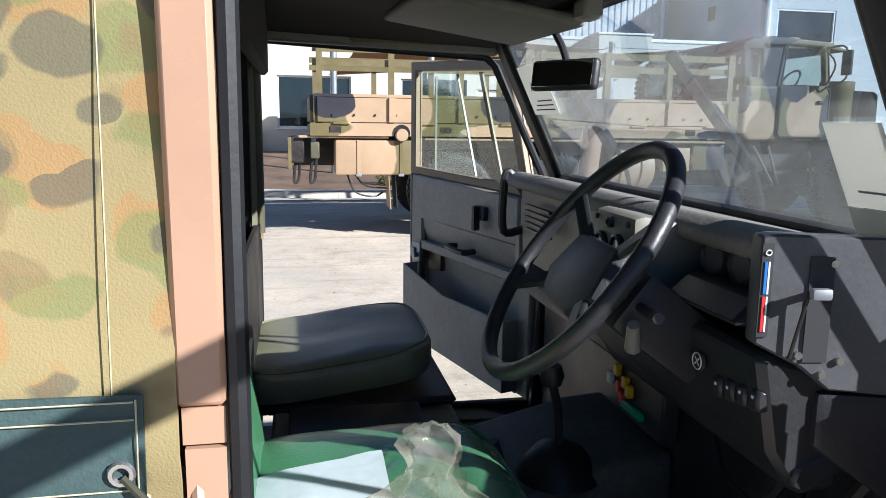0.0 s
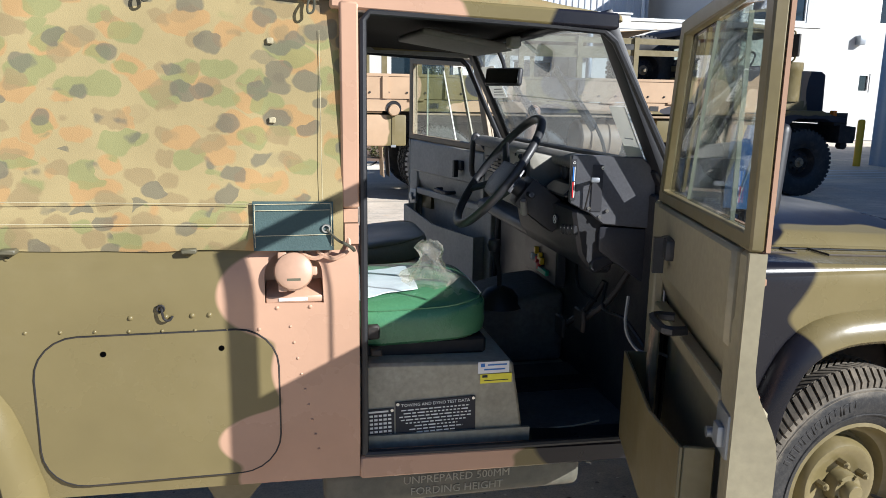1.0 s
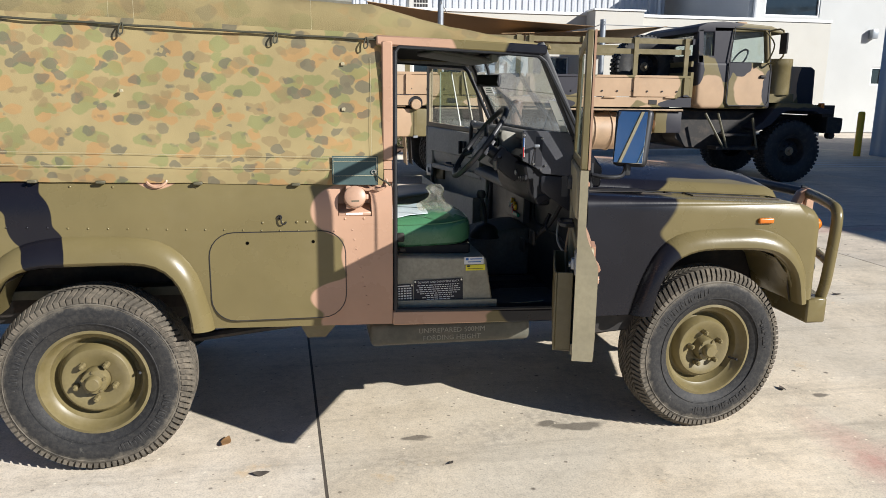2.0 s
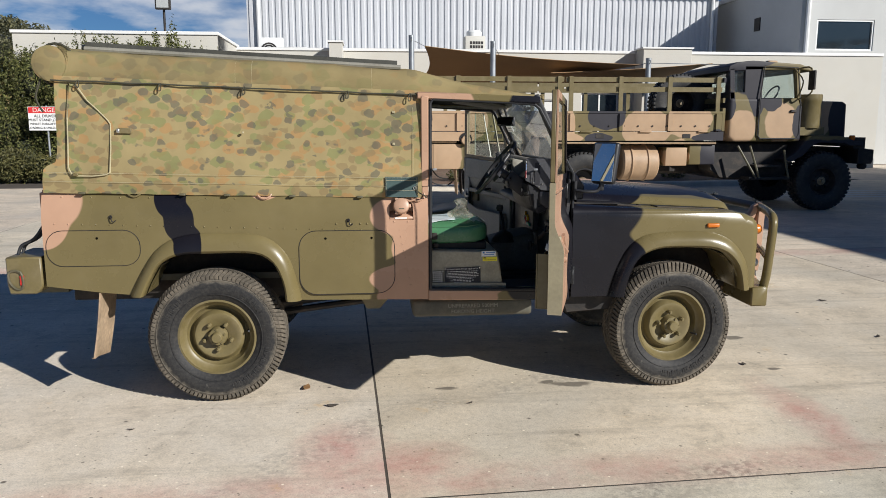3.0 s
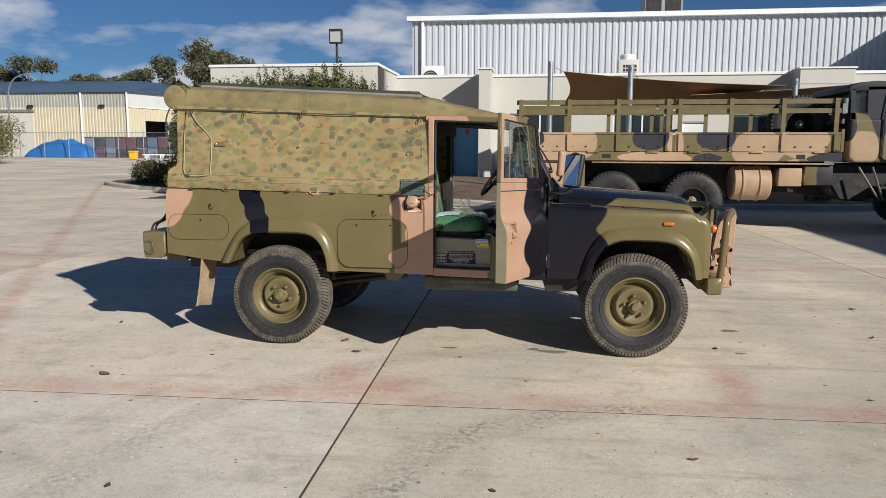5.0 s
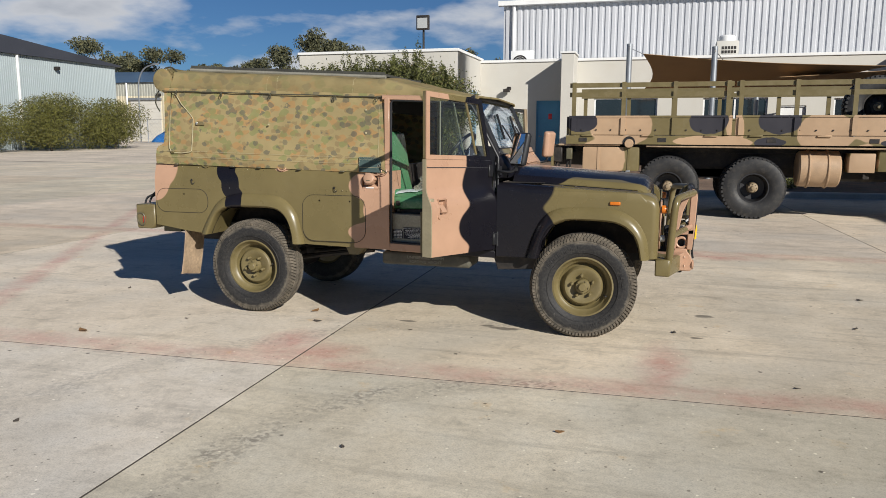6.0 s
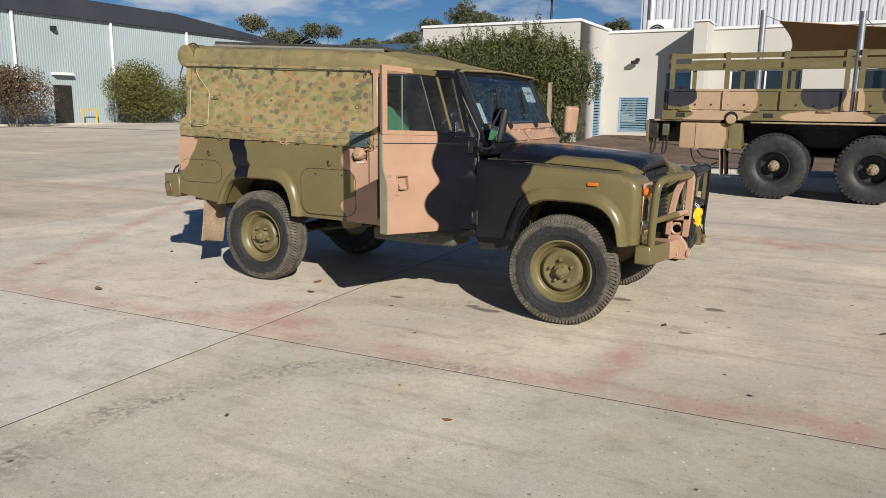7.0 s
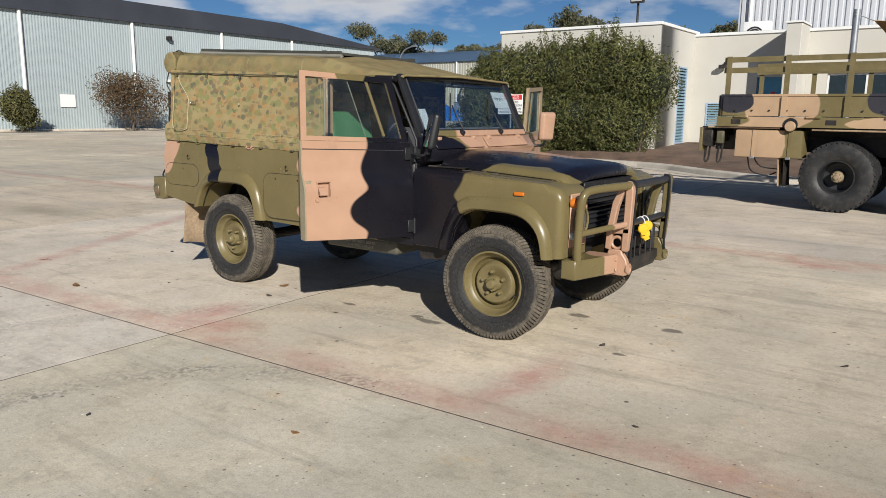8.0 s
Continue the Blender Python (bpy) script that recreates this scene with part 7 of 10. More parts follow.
# ---- wheels ----
def make_wheel(at, rz=0.0, far_side=False, spin=0.0):
    R, W, rim = 0.402, 0.215, 0.222
    h = W / 2
    m = pose(*at, 0, 0, rz + (180 if far_side else 0)) @ pose(0, 0, 0, 0, spin, 0)
    if not WHEEL:
        bm = B()
        lathe(bm, [(rim - 0.01, -h * 0.62), (rim + 0.012, -h * 0.84), (rim + 0.05, -h * 1.0), (rim + 0.095, -h * 1.05), (R - 0.052, -h * 1.0), (R - 0.028, -h * 0.88), (R - 0.016, -h * 0.62), (R - 0.014, 0), (R - 0.016, h * 0.62), (R - 0.028, h * 0.88), (R - 0.052, h * 1.0), (rim + 0.06, h * 1.04), (rim - 0.01, h * 0.7)], 64, closed=True)
        WHEEL["tyre"] = mesh_of("tyre", bm, M["car_tyre"])
        # staggered tread blocks
        t = B()
        n = 92
        lathe(t, [(R - 0.060, -h * 1.02), (R - 0.030, -h * 0.93), (R - 0.0145, -h * 0.64), (R - 0.0125, 0), (R - 0.0145, h * 0.64), (R - 0.028, h * 0.90), (R - 0.060, h * 1.02)], 64, caps=False)
        for k in range(n):
            a = 360 * k / n
            for y0, y1, off, sk, lo in ((-1.03, -0.60, 0.0, 12, 0.046), (-0.54, -0.18, 0.4, -24, 0.020), (-0.14, 0.18, 0.1, 24, 0.020), (0.22, 0.56, 0.6, -24, 0.020), (0.62, 1.03, 0.3, 12, 0.046)):
                mm = pose(0, 0, 0, 0, -(a + off * 360 / n), 0)
                L = math.tau * R / n * 0.31
                r1, r0 = R + 0.002, R - lo
                edge = 0.026 if abs(y0) > 0.9 or abs(y1) > 0.9 else 0.0
                sx = math.tan(radians(sk)) * 0.05
                vs = [t.verts.new(mm @ V(sgn * L + s2 * sx, (y0 if s2 < 0 else y1) * h, (r1 - (edge if (s2 < 0 and y0 < -0.9) or (s2 > 0 and y1 > 0.9) else 0)) if top else r0)) for top in (0, 1) for sgn, s2 in ((-1, -1), (1, -1), (1, 1), (-1, 1))]
                for f in ((4, 5, 6, 7), (0, 1, 5, 4), (1, 2, 6, 5), (2, 3, 7, 6), (3, 0, 4, 7)):
                    t.faces.new([vs[q] for q in f])
        WHEEL["tread"] = mesh_of("tread", t, M["tread"])
        # raised sidewall marks, kept as plain bars
        t = B()
        for a0, cnt, step in ((38, 17, 3.4), (196, 20, 3.2), (300, 9, 3.3)):
            for k in range(cnt):
                mm = pose(0, 0, 0, 0, -(a0 + k * step), 0)
                w = 0.0030 + 0.0032 * ((k * 7) % 3)
                up = 0.010 * ((k * 5) % 4 == 0)
                rbox(t, -w, w, -h * 1.058, -h * 1.0, rim + 0.066 + up, rim + 0.100, 0.0015, 1, mm)
        for rr in (rim + 0.045, R - 0.055):
            tube(t, ring(V(0, -h * 1.0, 0), V(0, 1, 0), rr, 48), 0.003, 5, True)
        WHEEL["sidewall_mark"] = mesh_of("sidewall_mark", t, M["car_tyre"])
        bm = B()
        lathe(bm, [(rim, -h * 0.66), (rim + 0.008, -h * 0.80), (rim - 0.004, -h * 0.82), (rim - 0.012, -h * 0.70), (rim - 0.020, -h * 0.46), (rim - 0.036, -h * 0.36), (rim - 0.044, -h * 0.10), (0.168, h * 0.02), (0.156, -h * 0.06), (0.148, -h * 0.36), (0.136, -h * 0.48), (0.118, -h * 0.50), (0.104, -h * 0.42), (0.062, -h * 0.40), (0.057, -h * 0.36), (0.055, h * 0.3), (rim - 0.03, h * 0.4), (rim, h * 0.7)], 48, caps=False)
        WHEEL["rim"] = mesh_of("rim", bm, M["olive"])
        bm = B()
        lathe(bm, [(0.056, -h * 0.1), (0.056, -h * 0.66), (0.050, -h * 0.78), (0.034, -h * 0.80), (0.032, -h * 1.02), (0.026, -h * 1.08), (0.004, -h * 1.08)], 24)
        for k in range(5):
            a = radians(k * 72 + 20)
            rod(bm, (0.046 * math.cos(a), -h * 0.86, 0.046 * math.sin(a)), (0.046 * math.cos(a), -h * 0.70, 0.046 * math.sin(a)), 0.007, 6)
        WHEEL["hub"] = mesh_of("hub", bm, M["olive"])
        bm = B()
        rod(bm, (0, -h * 0.66, 0), (0, -h * 0.36, 0), 0.013, 6)
        lathe(bm, [(0.012, -h * 0.64), (0.006, -h * 0.74), (0.001, -h * 0.74)], 8)
        WHEEL["wheel_nut"] = mesh_of("wheel_nut", bm, M["olive"])
        bm = B()
        rod(bm, (0.17, -h * 0.3, 0.02), (0.185, -h * 0.72, 0.03), 0.006, 6)
        WHEEL["valve"] = mesh_of("valve", bm, M["rubber"])
    root = part("wheel", WHEEL["tyre"], None, car, "all-terrain tyre on an olive steel rim", at=m)
    for nm in ("tread", "sidewall_mark", "rim", "hub", "valve"):
        part(nm, WHEEL[nm], None, root, at=m)
    for k in range(5):
        a = radians(72 * k + 54)
        part("wheel_nut", WHEEL["wheel_nut"], None, root, at=m @ pose(0.082 * math.cos(a), -0.006, 0.082 * math.sin(a)))
    return root


WHEEL = {}
make_wheel((0.0, 0.085, 0.40), 0, False, 0)
make_wheel((2.805, 0.085, 0.395), 4.0, False, 30)
make_wheel((0.0, far(0.085), 0.40), 0, True, 50)
make_wheel((2.805, far(0.085), 0.395), 4.0, True, 80)


# ---- doors ----
def make_door(far_side):
    """A front door, built closed and swung open about its front hinges."""
    s = far if far_side else (lambda y: y)
    hinge = V(2.135, s(-0.02), 0)
    swing = (-71 if far_side else 71.5)
    m = Matrix.Translation(hinge) @ pose(0, 0, 0, 0, 0, swing) @ Matrix.Translation(-hinge)
    inner = M["far_bounce_grey"] if far_side else M["door_inner"]
    outer = M["veh"]

    def fin(bm):
        return flip(bm) if far_side else bm

    def dp(x, z):
        q = min(1, max(0, (z - 1.02) / 0.15))
        return 0.048 * q * q * (3 - 2 * q) + 0.02 * max(0, (0.78 - z) / 0.18) ** 2
    poly = [(1.282, 0.700), (2.13, 0.656), (2.13, 1.335), (1.282, 1.365)]
    bm = side_solid(poly, -0.030, -0.016, [0.72, 0.78, 0.95, 1.02, 1.045, 1.07, 1.095, 1.12, 1.145, 1.17, 1.25], lambda x, z: 0.0)
    for v in bm.verts:
        v.co.y += dp(v.co.x, v.co.z)
    skin = new("door_skin", mesh_of("front_door", bm, outer))
    carve(skin, rbox(B(), 1.372, 1.464, -0.10, 0.05, 0.985, 1.085, 0.012, 2))
    bm = B()
    bm.from_mesh(skin.data)
    bpy.data.objects.remove(skin)
    door = part("front_door", fin(bm), outer, car, "open camouflage-painted front door", at=m)

    edge = side_solid([(1.273, 0.700), (1.281, 0.700), (1.281, 1.365), (1.273, 1.365)], -0.030, 0.045, [0.72, 0.78, 0.95, 1.02, 1.045, 1.07, 1.095, 1.12, 1.145, 1.17, 1.25], dp)
    part("door_edge", fin(edge), inner, door, at=m)

    def dpart(name, bm, mt, label="", parent=None, **kw):
        return part(name, fin(bm), mt, parent or door, label, at=m, **kw)
    # inner frame: stiles, rails and the pressed inner skin
    bm = side_solid([(1.29, 0.705), (2.12, 0.662), (2.12, 1.325), (1.29, 1.35)], -0.0145, -0.0115, [0.72, 0.78, 0.95, 1.02, 1.045, 1.07, 1.095, 1.12, 1.145, 1.17, 1.25], lambda x, z: 0.0)
    for v in bm.verts:
        v.co.y += dp(v.co.x, v.co.z)
    carve_hole = rbox(B(), 1.365, 1.471, -0.10, 0.05, 0.978, 1.092, 0.012, 2)
    lining = new("inner_lining", mesh_of("inner_skin", bm, inner))
    carve(lining, carve_hole)
    bm = B()
    bm.from_mesh(lining.data)
    bpy.data.objects.remove(lining)
    dpart("inner_skin", bm, inner, "pressed inner door skin")
    bm = B()
    prism(bm, [(1.275, 0.700), (1.335, 0.698), (1.335, 1.05), (1.375, 1.10), (1.375, 1.20), (1.335, 1.25), (1.335, 1.363), (1.283, 1.365)], "y", 0.021, 0.044)
    prism(bm, [(1.283, 0.702), (1.335, 0.700), (1.335, 1.10), (1.283, 1.10)], "y", -0.014, 0.003)
    dpart("door_stile", bm, inner, "painted inner door stile", bevel=0.008)
    bm = B()
    prism(bm, [(2.06, 0.662), (2.13, 0.658), (2.13, 1.335), (2.06, 1.337)], "y", 0.021, 0.05)
    dpart("door_stile", bm, inner, bevel=0.006)
    bm = B()
    prism(bm, [(1.335, 1.19), (2.06, 1.17), (2.06, 1.337), (1.335, 1.363)], "y", 0.024, 0.055)
    dpart("door_top_panel", bm, inner, "inner door top panel", bevel=0.008)
    bm = B()
    prism(bm, [(1.335, 0.701), (2.06, 0.661), (2.06, 0.71), (1.335, 0.74)], "y", 0.012, 0.05)
    dpart("door_rail", bm, inner)
    bm = B()
    prism(bm, [(1.37, 1.06), (2.05, 1.04), (2.05, 1.075), (1.37, 1.095)], "y", 0.012, 0.045)
    dpart("door_rail", bm, inner, bevel=0.004)
    bm = B()
    prism(bm, [(1.34, 0.712), (2.07, 0.674), (2.07, 0.925), (1.66, 0.93), (1.34, 1.0)], "y", 0.105, 0.113)
    prism(bm, [(2.062, 0.674), (2.07, 0.674), (2.07, 0.925), (2.062, 0.925)], "y", 0.05, 0.105)
    prism(bm, [(1.34, 0.712), (1.348, 0.712), (1.348, 1.0), (1.34, 1.0)], "y", 0.05, 0.105)
    prism(bm, [(1.34, 0.712), (2.07, 0.674), (2.07, 0.682), (1.34, 0.720)], "y", 0.05, 0.105)
    dpart("door_pocket", bm, inner if far_side else M["olive"], "folded sheet-metal door pocket", bevel=0.002)
    # latch and handles
    bm = B()
    rbox(bm, 1.29, 1.365, 0.028, 0.05, 1.0, 1.085, 0.01, 2)
    rbox(bm, 1.30, 1.335, 0.045, 0.062, 1.02, 1.06, 0.008, 2)
    rod(bm, (1.345, 0.05, 1.03), (1.345, 0.068, 1.03), 0.010, 10)
    dpart("door_latch", bm, M["grey_metal"], "greasy steel door latch")
    bm = B()
    tube(bm, smooth_line([(1.66, 0.046, 1.115), (1.66, 0.09, 1.115), (1.78, 0.095, 1.11), (1.78, 0.046, 1.11)], 3), 0.011, 6)
    dpart("pull_handle", bm, M["black_plastic"], "black pull handle")
    bm = B()
    rbox(bm, 1.80, 1.88, 0.045, 0.075, 1.235, 1.285, 0.01, 2)
    box(bm, 1.835, 1.85, 0.07, 0.095, 1.20, 1.285)
    dpart("window_catch", bm, M["black_plastic"], "black sliding-window catch")
    if not far_side:
        bm = B()
        sheet(bm, lambda u, v: V(1.99 - 0.035 * u - 0.02 * v, 0.05 + 0.012 * math.sin(v * 3), 1.05 - 0.22 * v), 3, 8, V(0, 0.006, 0))
        dpart("check_strap", bm, M["mudflap"], "tan webbing check strap")
    # folded lip below the window
    h1 = dp(1.7, 1.3)
    bm = B()
    prism(bm, [(1.284, 1.312), (2.125, 1.286), (2.125, 1.296), (1.284, 1.322)], "y", h1 - 0.036, h1 - 0.029)
    dpart("door_lip", bm, outer)
    # black strip on the skin imitates the shaded crease under the lip
    bm = B()
    prism(bm, [(1.284, 1.306), (2.125, 1.280), (2.125, 1.2855), (1.284, 1.3115)], "y", h1 - 0.0325, h1 - 0.0295)
    dpart("door_groove", bm, M["ink"])
    # pull handle in the pocket cut through the skin
    paint = outer if not far_side else M["olive"]
    bm = B()
    box(bm, 1.366, 1.470, 0.006, 0.009, 0.979, 1.091)
    for x0, x1, z0, z1 in ((1.366, 1.3715, 0.979, 1.091), (1.4645, 1.470, 0.979, 1.091), (1.3715, 1.4645, 0.979, 0.9845), (1.3715, 1.4645, 1.0855, 1.091)):
        box(bm, x0, x1, -0.024, 0.006, z0, z1)
    hp = dpart("handle_pocket", bm, paint, "recessed pocket of the outer door handle")
    bm = B()
    prism(bm, [(-0.026, 1.000), (-0.040, 0.996), (-0.046, 1.004), (-0.040, 1.018), (-0.012, 1.050), (0.004, 1.052), (0.004, 1.035), (-0.014, 1.026)], "x", 1.380, 1.436)
    part("pull_lever", fin(bm), paint, hp, "pull lever of the door handle", at=m)
    bm = B()
    lathe(bm, [(0.001, -0.040), (0.013, -0.040), (0.015, -0.036), (0.015, -0.024)], 14, (1.362, 0, 0.972))
    part("key_lock", fin(bm), paint, hp, at=m)
    for z in (0.74, 1.26):
        bm = B()
        h0 = dp(2.1, z)
        rbox(bm, 2.075, 2.128, h0 - 0.045, h0 - 0.022, z - 0.045, z + 0.045, 0.004, 1)
        rod(bm, (2.135, -0.035, z - 0.055), (2.135, -0.035, z + 0.055), 0.013, 10)
        rbox(bm, 2.14, 2.178, -0.045, -0.03, z - 0.035, z + 0.035, 0.004, 1)
        dpart("hinge", bm, M["rubber"], "black strap hinge")
    # window frame and sliding glass
    bm = B()
    out = [(1.275, 1.367), (2.105, 1.338), (1.965, 1.785), (1.275, 1.815)]
    inn = [(1.316, 1.395), (2.055, 1.370), (1.925, 1.750), (1.316, 1.779)]
    vo0, vi0 = [bm.verts.new((x, 0.022, z)) for x, z in out], [bm.verts.new((x, 0.022, z)) for x, z in inn]
    vo1, vi1 = [bm.verts.new((x, 0.046, z)) for x, z in out], [bm.verts.new((x, 0.046, z)) for x, z in inn]
    for k in range(4):
        j = (k + 1) % 4
        for q in ((vo0[k], vo0[j], vi0[j], vi0[k]), (vo1[k], vi1[k], vi1[j], vo1[j]), (vo0[k], vo1[k], vo1[j], vo0[j]), (vi0[k], vi0[j], vi1[j], vi1[k])):
            bm.faces.new(q)
    skin = B()
    for a, b, c, d in zip(out, out[1:] + out[:1], inn[1:] + inn[:1], inn):
        prism(skin, [a, b, c, d], "y", 0.014, 0.021)
    wf = dpart("window_frame", bm, M["frame_tan"] if far_side else M["olive"], "painted door window frame", bevel=0.004)
    part("frame_skin", fin(skin), outer if not far_side else M["frame_tan"], wf, at=m)
    for nm, poly2, yy in (("front_pane", [(1.905, 1.374), (2.052, 1.372), (1.924, 1.740), (1.766, 1.748)], 0.025), ("sliding_pane", [(1.455, 1.392), (1.912, 1.374), (1.770, 1.748), (1.455, 1.762)], 0.025), ("rear_pane", [(1.318, 1.397), (1.772, 1.384), (1.632, 1.758), (1.318, 1.774)], 0.036)):
        g = part(nm, fin(prism(B(), poly2, "y", yy, yy + 0.004)), M["glass"], wf, "sliding door glass", at=m)
        g.visible_shadow = False
    for x0, x1, hw, yy, mt in ((1.911, 1.769, 0.010, 0.020, "olive"), (1.772, 1.632, 0.0025, 0.035, "glass_edge"), (1.455, 1.455, 0.0025, 0.024, "glass_edge")):
        part("glass_channel", fin(prism(B(), [(x0 - hw, 1.386), (x0 + hw, 1.385), (x1 + hw, 1.752), (x1 - hw, 1.753)], "y", yy, yy + 0.008)), M[mt], wf, "olive glass divider" if mt == "olive" else "greenish edge of the sliding glass", at=m)
    # mirror on its arm, fixed to the upper hinge
    bm = B()
    if far_side:
        tube(bm, smooth_line([(2.15, s(-0.04), 1.275), (2.20, s(-0.075), 1.275), (2.255, s(-0.085), 1.285), (2.275, s(-0.08), 1.33)], 4), 0.011, 8)
    else:
        tube(bm, smooth_line([(2.15, -0.04, 1.262), (2.21, -0.07, 1.255), (2.275, -0.075, 1.262), (2.298, -0.068, 1.31)], 4), 0.010, 8)
        rbox(bm, 2.285, 2.312, -0.085, -0.055, 1.262, 1.315, 0.008, 2)
    arm = part("mirror_arm", bm, M["rubber"], car, "thin mirror arm")
    mir = Matrix.Translation((2.272, s(-0.09), 1.447) if far_side else (2.318, -0.058, 1.425)) @ pose(0, 0, 0, 0, 5 if far_side else 11, -20 if far_side else 50)
    bm = B()
    # housing narrower at the foot, rounded at the back
    rbox(bm, -0.018, 0.044, -0.078, 0.078, -0.125, 0.125, 0.028, 4)
    for v in bm.verts:
        v.co.y *= 1.0 + 0.5 * v.co.z
        if v.co.x > 0.02:
            v.co.y *= 0.9
            v.co.z *= 0.95
    head = part("mirror_head", bm, M["rubber"] if not far_side else M["pink"], arm, "black mirror housing" if not far_side else "tan-pink mirror housing", at=mir)
    bm = B()
    rbox(bm, -0.0215, -0.0185, -0.064, 0.064, -0.113, 0.113, 0.001, 1)
    part("mirror_glass", bm, M["mirror"], arm, "mirror glass", at=mir)
    return door


make_door(False)
make_door(True)

# rubber seals round the near door opening
bm = B()
tube(bm, [(1.276, -0.012, 0.668), (1.276, -0.012, 0.9), (1.276, -0.012, 1.23), (1.276, -0.008, 1.5), (1.277, -0.004, 1.775), (1.295, -0.002, 1.796), (1.5, 0.0, 1.789), (1.75, 0.004, 1.780), (1.895, 0.008, 1.772), (1.93, 0.008, 1.745), (2.03, 0.006, 1.565), (2.143, 0.0, 1.36), (2.144, -0.004, 1.1), (2.136, -0.008, 0.65)], 0.010, 8)
tube(bm, [(1.276, -0.012, 0.668), (1.6, -0.014, 0.66), (2.128, -0.012, 0.648)], 0.010, 8)
part("door_seal", bm, M["rubber"], car, "black rubber door seal")
bm = B()
tube(bm, [(1.208, far(-0.012), 0.668), (1.208, far(-0.012), 1.23), (1.209, far(-0.004), 1.785), (1.225, far(-0.002), 1.806), (1.895, far(0.008), 1.772), (1.93, far(0.008), 1.745), (2.125, far(0.0), 1.35), (2.128, far(-0.008), 0.65), (1.6, far(-0.014), 0.66)], 0.013, 8, True)
part("door_seal", bm, M["rubber"], car, "black rubber door seal")


# ---- cab interior ----
bm = B()
box(bm, 1.26, 2.139, 0.02, far(0.02), 0.60, 0.625)
fl = part("cab_floor", bm, M["cab_floor"], car, "cab floor pan")
bm = B()
rbox(bm, 1.70, 2.12, 0.05, 0.64, 0.626, 0.640, 0.006, 1)
part("floor_mat", bm, M["mat"], car, "dirty black rubber floor mat")
bm = B()
rbox(bm, 1.70, 2.12, 1.10, 1.69, 0.626, 0.640, 0.006, 1)
part("floor_mat", bm, M["mat"], car, "dirty black rubber floor mat")
bm = B()
prism(bm, [(1.262, 0.64), (1.735, 0.64), (1.695, 0.885), (1.262, 0.90)], "y", 0.035, far(0.035))
sb = part("seat_box", bm, M["cab_floor"], car, "grey-green painted seat box", bevel=0.008)
bm = B()
prism(bm, [(1.262, 0.626), (1.745, 0.626), (1.745, 0.690), (1.262, 0.700)], "y", 0.022, 0.033)
part("kick_strip", bm, M["cab_floor"], sb)


def on_box(x0, x1, z0, z1, y=0.0335, d=0.0025, m=None):
    return box(B(), x0, x1, y - d, y, z0, z1, m)


TIL = pose(1.47, 0, 0.74, 0, -1.2) @ pose(-1.47, 0, -0.74)
pl = part("data_plate", on_box(1.365, 1.588, 0.668, 0.790, m=TIL), M["ink"], sb, "black engraved towing data plate")
pl2 = part("data_plate", on_box(1.272, 1.360, 0.668, 0.775, m=TIL), M["ink"], sb, "black engraved number plate of small figures")
part("lettering", letters("TOWING AND DYNO TEST DATA", 0.0125, M["white_ink"], depth=0.0004), None, pl, at=TIL @ pose(1.4765, 0.0303, 0.779, 90))
bm = B()
for k in range(10):
    z = 0.765 - 0.0095 * k
    w = (0.096, 0.09, 0.102, 0.098, 0.085, 0.06, 0.075, 0.055, 0.10, 0.095)[k]
    x = 1.4765 - w
    while x < 1.4765 + w:
        step = 0.007 + 0.013 * ((k * 7 + int(x * 900)) % 5) / 4
        box(bm, x, min(x + step, 1.4765 + w), 0.0302, 0.0308, z - 0.0017, z + 0.0017, TIL)
        x += step + 0.004
part("text_bar", bm, M["white_ink"], pl, "lines of fine print")
bm = B()
for i in range(6):
    for j in range(7):
        box(bm, 1.281 + 0.0125 * i, 1.290 + 0.0125 * i, 0.0302, 0.0308, 0.684 + 0.0115 * j, 0.690 + 0.0115 * j, TIL)
box(bm, 1.285, 1.345, 0.0302, 0.0308, 0.765, 0.770, TIL)
part("text_bar", bm, M["white_ink"], pl2, "rows of small figures")
for p, xs_, zs_ in ((pl, (1.371, 1.582), (0.675, 0.784)), (pl2, (1.277, 1.355), (0.674, 0.769))):
    for x in xs_:
        for z in zs_:
            part("plate_screw", rod(B(), TIL @ V(x, 0.029, z), TIL @ V(x, 0.031, z), 0.0045, 8), M["chrome"], p)
st = part("label_sticker", on_box(1.593, 1.682, 0.855, 0.888, m=pose(0, 0, 0)), M["paper"], sb, "white printed sticker")
part("text_bar", box(box(box(B(), 1.60, 1.612, 0.0302, 0.0308, 0.874, 0.884), 1.62, 1.675, 0.0302, 0.0308, 0.877, 0.881), 1.61, 1.67, 0.0302, 0.0308, 0.864, 0.868), M["sign_blue"], st)
st = part("warning_sticker", on_box(1.600, 1.690, 0.826, 0.852), surface("lemon yellow sticker", (0.85, 0.76, 0.04), 0.5, var=0.05, bump=0.02), sb, "yellow warning sticker")
part("text_bar", box(box(B(), 1.605, 1.62, 0.0302, 0.0308, 0.843, 0.850), 1.61, 1.68, 0.0302, 0.0308, 0.833, 0.835), M["ink"], st)




